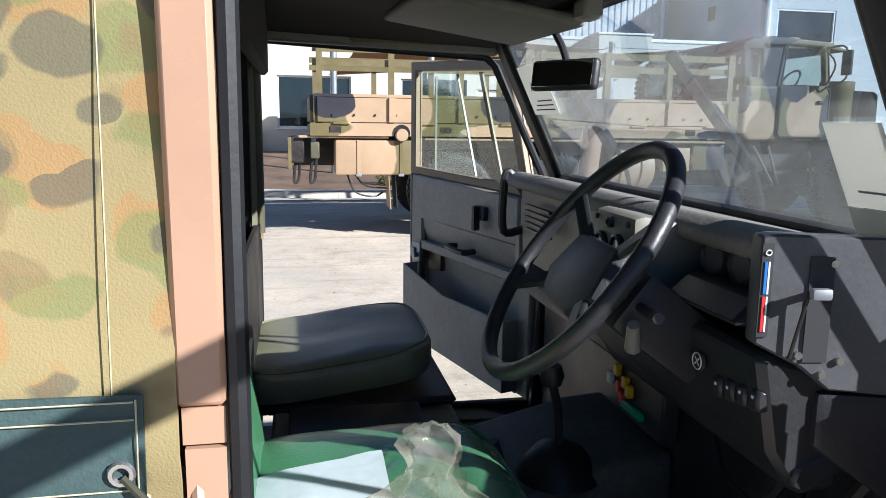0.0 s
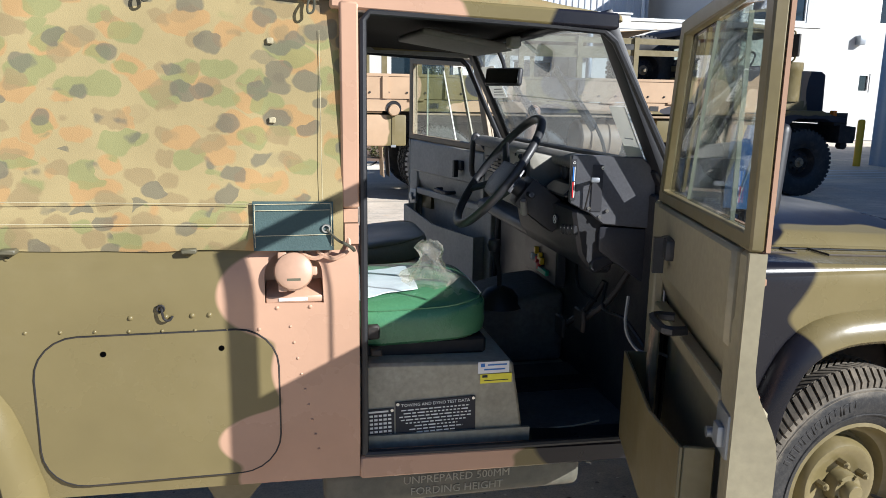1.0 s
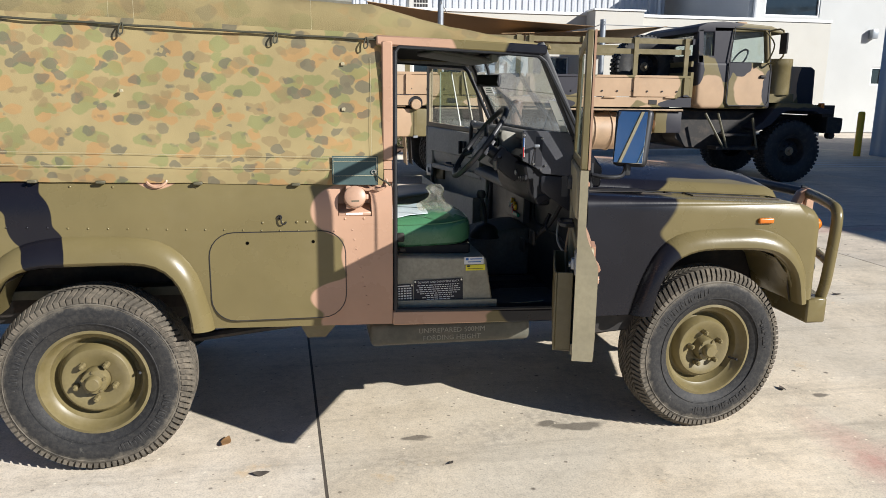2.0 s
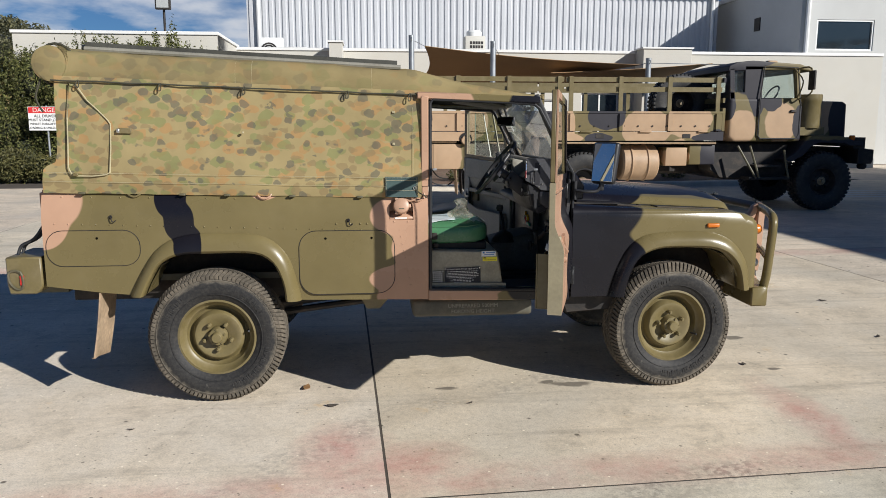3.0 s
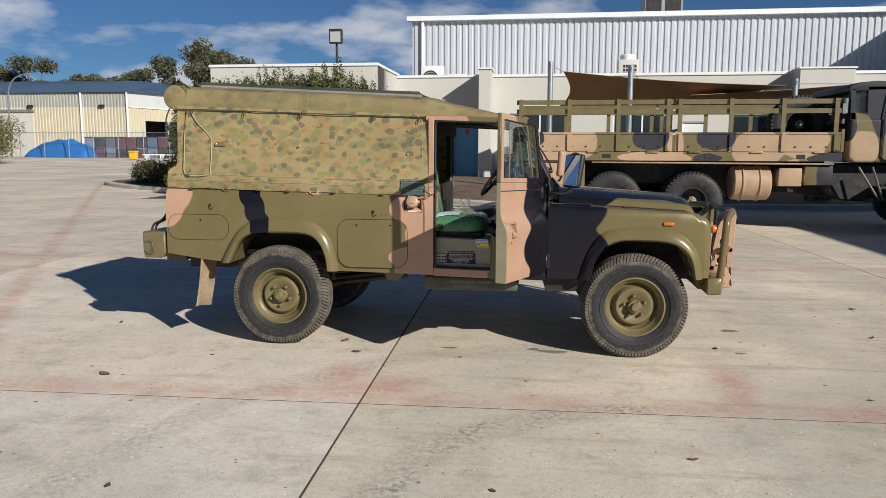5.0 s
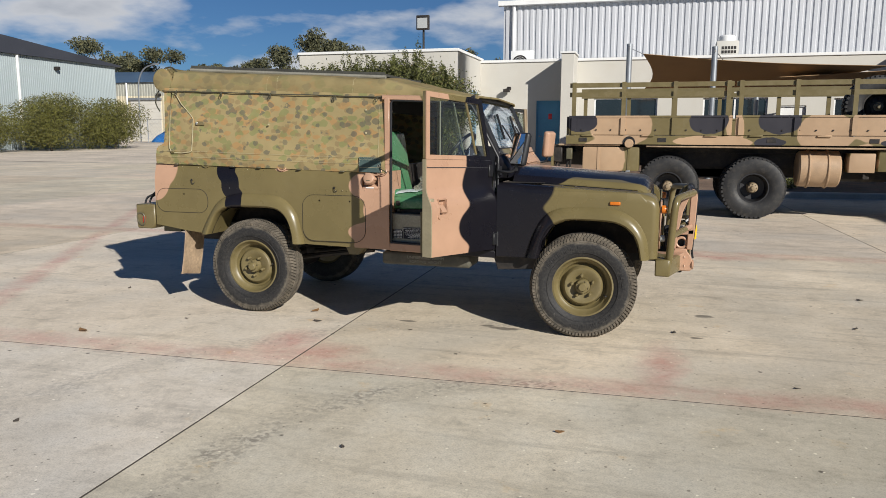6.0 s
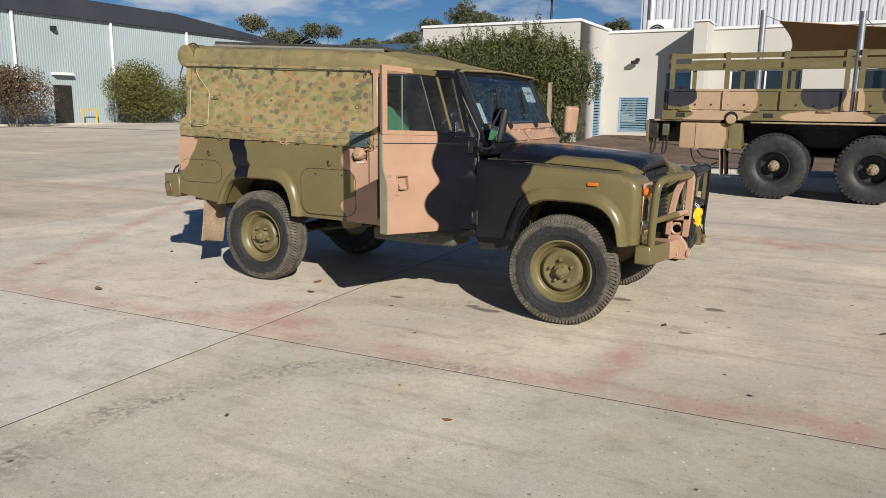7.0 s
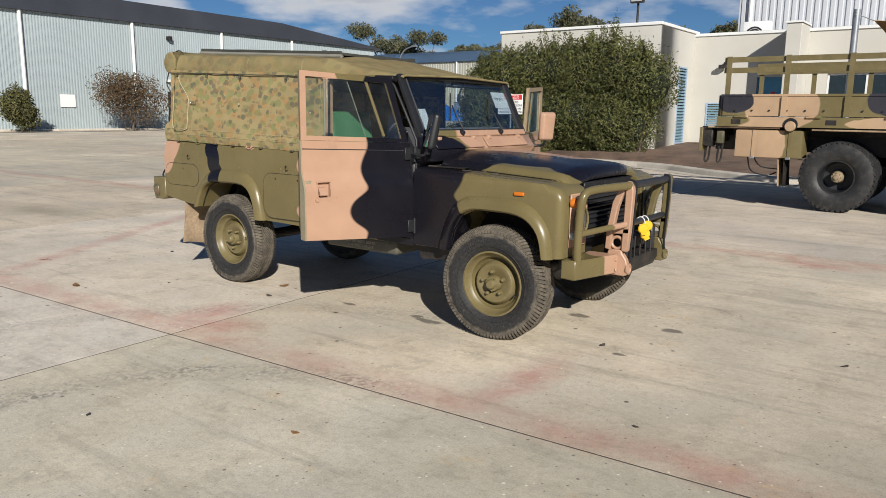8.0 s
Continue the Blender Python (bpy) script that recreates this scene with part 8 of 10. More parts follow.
def cushion_top(x, y, x0, x1, y0, y1, z0, z1, tilt, ribs, square=5.0):
    """The height of a domed seat cushion with rounded corners at a place of the plan."""
    hx, hy = (x1 - x0) / 2, (y1 - y0) / 2
    s = ((abs(x - x0 - hx) / hx) ** 5 + (abs(y - y0 - hy) / hy) ** 5) ** 0.2
    h = max(0.0, 1 - min(1, s) ** square) ** 0.42
    z = z0 + (z1 - z0) * (0.42 + 0.58 * h) + tilt * (x - x0)
    for xr in ribs:
        z -= 0.010 * math.exp(-((x - xr) / 0.010) ** 2) * h
    return z + 0.004 * noise.noise(V(x * 9, y * 9, 1))


def seat(y0, y1, mat, name, label, x0, x1, z0, z1, tilt, ribs, back=True, square=5.0):
    part("seat_base", rbox(B(), x0 + 0.08, x1 - 0.02, y0 + 0.03, y1 - 0.03, 0.888, z0 + 0.012, 0.008, 1), M["dark_metal"], car, "dark seat runner frame")
    bm = B()
    hx, hy, cx, cy = (x1 - x0) / 2, (y1 - y0) / 2, (x0 + x1) / 2, (y0 + y1) / 2
    rows = []
    for r, h in [(0.93, 0.0), (0.985, 0.08), (1.0, 0.25), (1.0, 0.42)]:
        rows.append((r, h))
    rings = [[V(cx + hx * r * se(math.cos(a)), cy + hy * r * se(math.sin(a)), z0 + (z1 - z0) * h + tilt * (hx + hx * r * se(math.cos(a)))) for a in [k * math.tau / 72 for k in range(72)]] for r, h in rows]
    for r in (0.995, 0.985, 0.97, 0.95, 0.92, 0.88, 0.82, 0.75, 0.67, 0.58, 0.48, 0.37, 0.25, 0.12, 0.01):
        rings.append([V(x, y, cushion_top(x, y, x0, x1, y0, y1, z0, z1, tilt, ribs, square)) for x, y in [(cx + hx * r * se(math.cos(a)), cy + hy * r * se(math.sin(a))) for a in [k * math.tau / 72 for k in range(72)]]])
    loft(bm, rings, True)
    cu = part(name, bm, M[mat], car, label)
    bm = B()
    tube(bm, [V(cx + hx * 0.955 * se(math.cos(a)), cy + hy * 0.955 * se(math.sin(a)), 0.002 + cushion_top(cx + hx * 0.955 * se(math.cos(a)), cy + hy * 0.955 * se(math.sin(a)), x0, x1, y0, y1, z0, z1, tilt, (), square)) for a in [k * math.tau / 72 for k in range(72)]], 0.0032, 5, True)
    part("piping", bm, M[mat], cu)
    if back:
        bm = B()
        t = bmesh.new()
        rbox(t, -0.05, 0.05, y0 + 0.02, y1 - 0.02, 0, 0.56, 0.04, 4)
        join(bm, t, pose(1.225, 0, 1.00, 0, -9))
        part("seat_back", bm, M[mat], car, label.replace("cushion", "backrest"))


def se(c):
    """Rounds a circle towards a rounded rectangle."""
    return math.copysign(abs(c) ** 0.5, c)


DRIVER = (1.19, 1.655, 0.075, 0.60, 0.925, 1.062, 0.03, (1.44, 1.56))
seat(0.075, 0.60, "seat_green", "seat_cushion", "bright green vinyl driver seat cushion", 1.19, 1.655, 0.925, 1.062, 0.03, (1.44, 1.56))
seat(1.005, 1.52, "seat_dark", "seat_cushion", "dark olive-grey vinyl passenger seat cushion", 1.165, 1.660, 0.905, 0.995, 0.125, (), False, 14.0)
bm = B()
rbox(bm, 1.20, 1.70, 1.02, 1.50, 0.895, 0.918, 0.01, 1)
part("seat_tray", bm, M["black_plastic"], car)
bm = B()
rbox(bm, 1.30, 1.60, 0.64, 0.98, 0.885, 0.93, 0.012, 2)
part("cubby_lid", bm, M["black_vinyl"], car, "black box lid between the seats")
# belt stalk and latches by the sill
bm = B()
part("belt_buckle", rbox(B(), 1.29, 1.325, 0.055, 0.075, 0.96, 1.0, 0.005, 1), M["dark_metal"], car, "dark belt buckle beside the seat")
rbox(bm, 1.30, 1.33, 0.05, 0.072, 0.915, 0.935, 0.004, 1)
part("belt_buckle", bm, M["dark_metal"], car, "dark belt buckle beside the seat")
bm = B()
sheet(bm, lambda u, v: V(1.200 + 0.015 * u, far(0.10) - 0.02 * v + 0.02 * math.sin(v * 5), 1.72 - 0.78 * v), 2, 14, V(0, 0.003, 0))
part("seat_belt", bm, M["seat_dark"], car, "dark webbing seat belt hanging on the pillar")

# bulkhead and tunnel
bm = B()
prism(bm, [(2.10, 0.62), (2.132, 0.62), (2.132, 1.34), (2.10, 1.34)], "y", 0.05, far(0.05))
part("bulkhead", bm, M["black_vinyl"], car, "black-lined bulkhead", bevel=0.006)
for y0, y1 in ((-0.005, 0.035), (far(0.035), far(-0.005))):
    bm = B()
    prism(bm, [(2.07, 0.62), (2.126, 0.62), (2.132, 1.325), (2.118, 1.33), (2.105, 1.22), (2.085, 1.0)], "y", y0, y1)
    part("hinge_post", bm, M["black_vinyl"], car, "black padded front door post", bevel=0.01)
bm = B()
prism(bm, [(1.70, 0.626), (2.10, 0.626), (2.10, 0.90), (1.98, 0.89), (1.70, 0.82)], "y", 0.68, 1.06)
part("transmission_tunnel", bm, M["mat"], car, "black trimmed transmission tunnel", bevel=0.03, segments=3)
bm = B()
tube(bm, smooth_line([(1.86, 0.74, 0.86), (1.85, 0.72, 0.98), (1.82, 0.69, 1.07)], 4), 0.009, 8)
lathe(bm, [(0.002, 1.055), (0.02, 1.06), (0.026, 1.08), (0.02, 1.10), (0.002, 1.105)], 14, (1.82, 0.69, 0), "z")
part("gear_lever", bm, M["black_plastic"], car, "black gear lever with round knob")
bm = B()
lathe(bm, [(0.09, 0.84), (0.075, 0.87), (0.05, 0.90), (0.015, 0.915)], 18, (1.86, 0.74, 0), "z")
part("gear_gaiter", bm, M["rubber"], car, "black rubber gaiter")
bm = B()
tube(bm, smooth_line([(1.78, 0.63, 0.72), (1.72, 0.62, 0.86), (1.68, 0.62, 0.98)], 4), 0.014, 8)
part("hand_brake", bm, M["rubber"], car, "black lever beside the seat")

# dashboard
bm = B()
prism(bm, [(1.93, 1.395), (2.10, 1.375), (2.108, 1.412), (1.96, 1.438), (1.925, 1.420)], "y", 0.135, far(0.17))
dash = part("dash_top", bm, M["dash_top"], car, "dusty black dashboard top padding", bevel=0.012, segments=3)
bm = B()
prism(bm, [(1.945, 1.115), (1.965, 1.10), (2.10, 1.17), (2.10, 1.19), (1.955, 1.145)], "y", 0.13, far(0.17))
part("parcel_shelf", bm, M["black_vinyl"], dash, "black parcel shelf", bevel=0.006)
bm = B()
prism(bm, [(1.985, 1.18), (2.01, 1.18), (2.01, 1.39), (1.975, 1.39)], "y", 0.70, far(0.17))
part("dash_back", bm, M["cab_grey"], dash, "grey dashboard fascia")
bm = B()
prism(bm, [(1.985, 1.18), (2.01, 1.18), (2.01, 1.40), (1.985, 1.40)], "y", 0.14, 0.70)
part("dash_back", bm, M["black_plastic"], dash)
# grey gauge panel behind the wheel
bm = B()
prism(bm, [(1.852, 1.300), (1.98, 1.27), (1.98, 1.41), (1.872, 1.432), (1.852, 1.428)], "y", 0.425, 0.585)
bn = part("instrument_binnacle", bm, M["cab_grey"], car, "grey instrument binnacle", bevel=0.010, segments=2)
for y, z, r in ((0.478, 1.372, 0.024), (0.545, 1.368, 0.024), (0.51, 1.412, 0.010), (0.48, 1.325, 0.014)):
    bm = B()
    lathe(bm, [(0.002, 0.0), (r, 0.0), (r, -0.008), (r - 0.005, -0.010), (r - 0.007, -0.004), (0.002, -0.004)], 24, (1.852, y, z), "x")
    g = part("dial", bm, M["black_plastic"], bn, "round gauge with black rim")
    if r > 0.02:
        part("dial_face", lathe(B(), [(0.001, -0.0045), (r - 0.009, -0.0045), (r - 0.008, -0.003)], 20, (1.852, y, z), "x"), M["lamp_lens"], g, "pale reflecting dial glass")
for y, z in ((0.445, 1.415), (0.57, 1.415), (0.57, 1.315)):
    part("panel_screw", rod(B(), (1.856, y, z), (1.848, y, z), 0.005, 8), M["dark_metal"], bn)
# dark recess with two round dials and a slanted radio box
for y in (0.262, 0.335):
    g = part("dial", lathe(B(), [(0.002, 0.0), (0.030, 0.0), (0.030, -0.05), (0.026, -0.053), (0.024, -0.048), (0.002, -0.048)], 24, (1.985, y, 1.381), "x"), M["black_plastic"], dash, "round dark gauge")
    part("dial_face", lathe(B(), [(0.001, -0.0485), (0.022, -0.0485), (0.023, -0.046)], 20, (1.985, y, 1.381), "x"), surface("smoky dial glass", (0.10, 0.10, 0.10), 0.15), g)
bm = B()
prism(bm, [(1.872, 1.322), (1.985, 1.31), (1.985, 1.355), (1.912, 1.354)], "y", 0.168, 0.36)
rb = part("slanted_box", bm, M["black_plastic"], dash, "black slanted radio box", bevel=0.006)
bm = B()
prism(bm, [(1.876, 1.3285), (1.877, 1.327), (1.906, 1.3515), (1.905, 1.353)], "y", 0.182, 0.346)
part("box_face", bm, surface("charcoal panel face", (0.075, 0.075, 0.08), 0.4), rb)
# heater control board beside the door, with its lever
HP = pose(1.877, 0.132, 1.19, 0, 0, -10.07)
bm = B()
prism(bm, [(0, 0.12), (0, 0.255), (0.02, 0.257), (0.20, 0.252), (0.244, 0.215), (0.244, 0.048), (0.098, 0.06), (0.06, 0.09)], "y", 0.0, 0.03, HP)
hc = part("heater_panel", bm, surface("satin charcoal control board", (0.085, 0.086, 0.094), 0.38, var=0.2, fine=120, bump=0.08), car, "satin charcoal heater control board", bevel=0.003)
bm = B()
box(bm, 0.0, 0.014, -0.003, -0.0005, 0.130, 0.246, HP)
hs = part("heater_scale", bm, M["ink"], hc)
for z0, z1, mt in ((0.184, 0.224, "sign_blue"), (0.137, 0.181, "sign_red")):
    part("scale_bar", box(B(), 0.0035, 0.0068, -0.0045, -0.0032, z0, z1, HP), M[mt], hs)
    part("scale_bar", box(B(), 0.0078, 0.0100, -0.0045, -0.0032, z0, z1, HP), M["white_ink"], hs)
part("scale_mark", tube(B(), [HP @ V(0.007 + 0.0035 * math.cos(a), -0.004, 0.235 + 0.003 * math.sin(a)) for a in [k * math.tau / 10 for k in range(10)]], 0.001, 4, True), M["white_ink"], hs)
bm = B()
box(bm, 0.060, 0.090, -0.003, -0.0005, 0.098, 0.230, HP)
part("lever_slot_plate", bm, M["ink"], hc)
bm = B()
rod(bm, HP @ V(0.074, 0.0, 0.186), HP @ V(0.060, -0.024, 0.192), 0.005, 8)
rbox(bm, 0.050, 0.074, -0.034, -0.022, 0.183, 0.197, 0.004, 2, HP)
part("heater_lever", bm, M["grey_metal"], hc, "pale heater lever knob")
bm = B()
rod(bm, HP @ V(0.054, -0.014, 0.182), HP @ V(0.042, -0.006, 0.104), 0.0024, 6)
part("heater_rod", bm, M["dark_metal"], hc)
for x, z in ((0.054, 0.107), (0.107, 0.10), (0.088, 0.222), (0.086, 0.082)):
    part("panel_screw", rod(B(), HP @ V(x, 0.0, z), HP @ V(x, -0.006, z), 0.005, 8), M["chrome"], hc)
bm = B()
prism(bm, [(0.09, 0.055), (0.242, 0.046), (0.232, -0.12), (0.14, -0.055), (0.09, -0.02)], "y", 0.008, 0.09, HP)
part("knee_pad", bm, M["heater_grey"], car, "dark padded knee bolster", bevel=0.012, segments=2)
# lower dash with round badge, switches
bm = B()
prism(bm, [(1.915, 1.16), (1.955, 1.10), (2.02, 1.10), (2.02, 1.26), (1.895, 1.295), (1.890, 1.28)], "y", 0.135, 0.70)
kd = part("lower_dash", bm, M["black_plastic"], car, "black lower dashboard", bevel=0.01)
part("round_badge", lathe(B(), [(0.002, -0.004), (0.014, -0.004), (0.015, 0.0)], 16, (1.893, 0.276, 1.241), "x"), M["ink"], kd, "small round white symbol")
bm = B()
tube(bm, ring(V(1.888, 0.276, 1.241), V(1, 0, 0), 0.012, 16), 0.0011, 4, True)
for a in (45, 135):
    box(bm, 1.8875, 1.8885, -0.008, 0.008, -0.001, 0.001, pose(0, 0.276, 1.241, a))
part("badge_mark", bm, M["white_ink"], kd)
for k in range(4):
    part("switch", rbox(B(), 1.893, 1.912, 0.138 + 0.028 * k, 0.158 + 0.028 * k, 1.215 - 0.004 * k, 1.245 - 0.004 * k, 0.004, 1), M["black_plastic"], kd, "black rocker switch")
    part("switch_mark", box(B(), 1.8915, 1.8928, 0.146 + 0.028 * k, 0.150 + 0.028 * k, 1.233 - 0.004 * k, 1.237 - 0.004 * k), M["white_ink"], kd)
# centre gauge panel, vents, passenger grab handle
bm = B()
for k in range(5):
    box(bm, 1.945, 1.957, 1.10, 1.30, 1.285 + 0.016 * k, 1.292 + 0.016 * k)
part("air_vent", bm, M["black_plastic"], car, "dark slatted air vent")
bm = B()
tube(bm, smooth_line([(1.940, far(0.13), 1.432), (1.930, far(0.13), 1.35), (1.935, far(0.13), 1.255), (1.99, far(0.13), 1.258), (2.050, far(0.13), 1.275), (2.02, far(0.13), 1.33), (1.975, far(0.13), 1.40)], 4, True), 0.013, 8, True)
part("grab_handle", bm, M["black_plastic"], car, "black triangular passenger grab handle")
bm = B()
prism(bm, [(1.995, 1.13), (2.05, 1.13), (2.05, 1.25), (1.995, 1.25)], "y", far(0.10), far(0.05))
part("dash_end", bm, M["cab_grey"], car, "grey dashboard end panel", bevel=0.006)
# fuse box with coloured fuses
fb = part("fuse_box", rbox(B(), 2.05, 2.09, 0.66, 1.03, 0.92, 1.065, 0.006, 1), M["heater_grey"], car, "open fuse box with coloured fuses")
for y, z, mt in ((0.90, 0.99, "white_trim"), (0.85, 0.985, "sign_red"), (0.83, 0.965, "sign_red"), (0.82, 1.005, "yellow"), (0.80, 0.99, "yellow"), (0.865, 1.02, "yellow")):
    part("fuse", rbox(B(), 2.035, 2.051, y - 0.010, y + 0.010, z - 0.014, z + 0.014, 0.003, 1), M[mt], fb)
part("fuse_label", rbox(B(), 2.036, 2.051, 0.735, 0.835, 0.945, 0.965, 0.003, 1), M["sign_green"], fb)
# pedals and wiring
for y, z in ((0.24, 0.93), (0.40, 0.86)):
    bm = B()
    tube(bm, smooth_line([(2.08, y - 0.09, z + 0.17), (2.04, y - 0.05, z + 0.07), (1.985, y, z)], 3), 0.010, 6)
    rbox(bm, 1.965, 1.98, y - 0.035, y + 0.035, z - 0.035, z + 0.035, 0.005, 1)
    part("pedal", bm, M["dark_metal"], car, "dark metal pedal")
bm = B()
tube(bm, smooth_line([(2.04, 0.06, 1.05), (2.03, 0.045, 0.96), (2.06, 0.02, 0.90), (2.10, -0.02, 0.905), (2.12, -0.05, 0.90)], 4), 0.005, 6)
part("cable", bm, M["grey_metal"], car, "loose bonnet-release cable")
part("cable", tube(B(), smooth_line([(2.06, 0.25, 1.04), (2.02, 0.18, 0.98), (2.05, 0.10, 0.97), (2.09, 0.04, 0.90)], 4), 0.006, 6), M["rubber"], car, "black loose cable")
part("cable", tube(B(), smooth_line([(2.06, 0.5, 1.06), (2.03, 0.4, 0.99), (2.05, 0.3, 0.97)], 4), 0.005, 6), M["rubber"], car, "black loose cable")
bm = B()
tube(bm, smooth_line([(1.78, 0.10, 0.6445), (1.90, 0.09, 0.648), (2.0, 0.12, 0.6445)], 3), 0.003, 5)
solo("wire_piece", bm, M["stitch"], "thin pale stick lying on the floor mat", "stick")

# steering wheel and column
SW = V(1.731, 0.366, 1.379)
n_ = V(-math.cos(radians(37)) * math.cos(radians(-5)), -math.cos(radians(37)) * math.sin(radians(-5)), math.sin(radians(37)))
e1 = n_.cross(V(0, 0, 1)).normalized()
e2 = n_.cross(e1).normalized() * -1


def swp(a, r, h=0.0):
    return SW + r * (math.cos(a) * e1 + math.sin(a) * e2) + h * n_


bm = B()
tube(bm, [swp(k * math.tau / 56, 0.200) for k in range(56)], 0.0132, 12, True)
sw = part("steering_wheel", bm, M["black_plastic"], car, "black four-spoke steering wheel")
bm = B()
pad = [(-0.125, -0.035), (-0.095, 0.048), (0.095, 0.048), (0.125, -0.035), (0.07, -0.078), (-0.07, -0.078)]
lo = [bm.verts.new(SW + a * e1 + b * e2 - 0.045 * n_) for a, b in pad]
hi = [bm.verts.new(SW + a * 0.92 * e1 + b * 0.92 * e2 - 0.012 * n_) for a, b in pad]
bm.faces.new(lo)
bm.faces.new(hi[::-1])
for k in range(6):
    bm.faces.new((lo[k], lo[(k + 1) % 6], hi[(k + 1) % 6], hi[k]))
part("hub_pad", bm, M["black_vinyl"], sw, bevel=0.008, segments=2)
for a in (28, 152, 208, 332):
    bm = B()
    p0, p1 = swp(radians(a), 0.06, -0.026), swp(radians(a), 0.195, -0.002)
    w = (p1 - p0).cross(n_).normalized()
    vs = [bm.verts.new(p + s1 * w * 0.015 + s2 * n_ * 0.006) for p in (p0, p1) for s1, s2 in ((-1, -1), (1, -1), (1, 1), (-1, 1))]
    for f in ((0, 1, 2, 3), (7, 6, 5, 4), (0, 4, 5, 1), (1, 5, 6, 2), (2, 6, 7, 3), (3, 7, 4, 0)):
        bm.faces.new([vs[q] for q in f])
    part("spoke", bm, M["black_plastic"], sw, bevel=0.005)
bm = B()
rod(bm, SW - 0.03 * n_, SW - 0.34 * n_, 0.028, 14)
t0 = SW - 0.17 * n_
rbox(bm, -0.05, 0.05, -0.05, 0.05, -0.08, 0.08, 0.015, 2, Matrix.Translation(t0) @ n_.to_track_quat("Z", "Y").to_matrix().to_4x4())
part("steering_column", bm, M["black_plastic"], car, "black steering column shroud")
bm = B()
for sgn in (-1, 1):
    q = SW - 0.10 * n_
    tube(bm, smooth_line([q, q + sgn * 0.08 * e1 - 0.01 * n_, q + sgn * 0.15 * e1 + 0.01 * n_], 4), 0.008, 8)
part("column_stalk", bm, M["black_plastic"], car, "black column stalk")
bm = B()
rod(bm, (1.785, 0.272, 1.300), (1.797, 0.295, 1.258), 0.009, 10, 0.012)
part("ignition_lock", bm, surface("grey lever plastic", (0.24, 0.23, 0.21), 0.4), car, "grey column lever grip")

# interior mirror, sun visor, lamp
bm = B()
rbox(bm, -0.012, 0.012, -0.085, 0.085, -0.034, 0.032, 0.0118, 3, pose(1.893, 0.88, 1.678, 0, 8, 33))
im = part("interior_mirror", bm, M["black_plastic"], car, "black interior rear-view mirror")
bm = B()
rbox(bm, -0.0135, -0.0125, -0.078, 0.078, -0.026, 0.026, 0.0004, 1, pose(1.893, 0.88, 1.678, 0, 8, 33))
part("mirror_glass", bm, M["mirror"], im)
bm = B()
tube(bm, smooth_line([(1.897, 0.875, 1.695), (1.893, 0.90, 1.735), (1.885, 0.935, 1.775), (1.885, 0.95, 1.805)], 4), 0.008, 8)
part("mirror_stem", bm, M["black_plastic"], im)
bm = B()
rbox(bm, -0.17, 0.17, -0.20, 0.20, -0.012, 0.012, 0.011, 3, pose(1.72, 0.98, 1.80, 0, 8, 4))
part("sun_visor", bm, surface("grey-beige visor vinyl", (0.20, 0.185, 0.155), 0.7), car, "grey folded sun visor")
bm = B()
rbox(bm, 1.86, 1.90, 0.70, 0.76, 1.77, 1.81, 0.006, 1)
part("roof_bracket", bm, M["cab_grey"], car)

# loose things on the driver seat
bm = B()
SHEET_0, SHEET_U, SHEET_V = V(1.445, 0.155, 0), V(0.003, 0.25, 0), V(-0.24, -0.045, 0)


def sheet_at(u, v):
    q = SHEET_0 + SHEET_U * u + SHEET_V * v
    q.z = cushion_top(q.x, q.y, *DRIVER[:7], ()) + 0.006 + 0.004 * abs(noise.noise(V(u * 4, v * 4, 0)))
    return q


sheet(bm, sheet_at, 14, 12, V(0, 0, 0.003))
solo("seat_cover_sheet", bm, surface("pale blue-white plastic sheet", (0.55, 0.63, 0.66), 0.5, var=0.08, bump=0.2), "pale bluish paper sheet lying on the green seat", "paper sheet")
BAG = (1.480, 0.18)
bm = B()
rows = []
for k in range(12):
    h = k / 11
    r = (0.050 * (1 - h) ** 0.8 + 0.016 + 0.014 * math.sin(h * 9))
    rows.append([V(BAG[0] + r * math.cos(a) * (1 + 0.55 * noise.noise(V(math.cos(a) * 2.2, math.sin(a) * 2.2, h * 5))) + 0.01 * h, BAG[1] + r * 0.8 * math.sin(a) * (1 + 0.55 * noise.noise(V(math.sin(a) * 2.2, math.cos(a) * 2.2, 7 + h * 5))) + 0.03 * h,
                   cushion_top(*BAG, *DRIVER[:7], ()) + 0.008 + 0.118 * h + 0.008 * noise.noise(V(math.cos(a) * 2, math.sin(a) * 2, h * 3))) for a in [j * math.tau / 26 for j in range(26)]])
loft(bm, rows, True)
bgo = solo("plastic_bag", bm, M["bag"], "crumpled clear plastic bag standing on the seat", "plastic bag")
bgo.visible_shadow = False

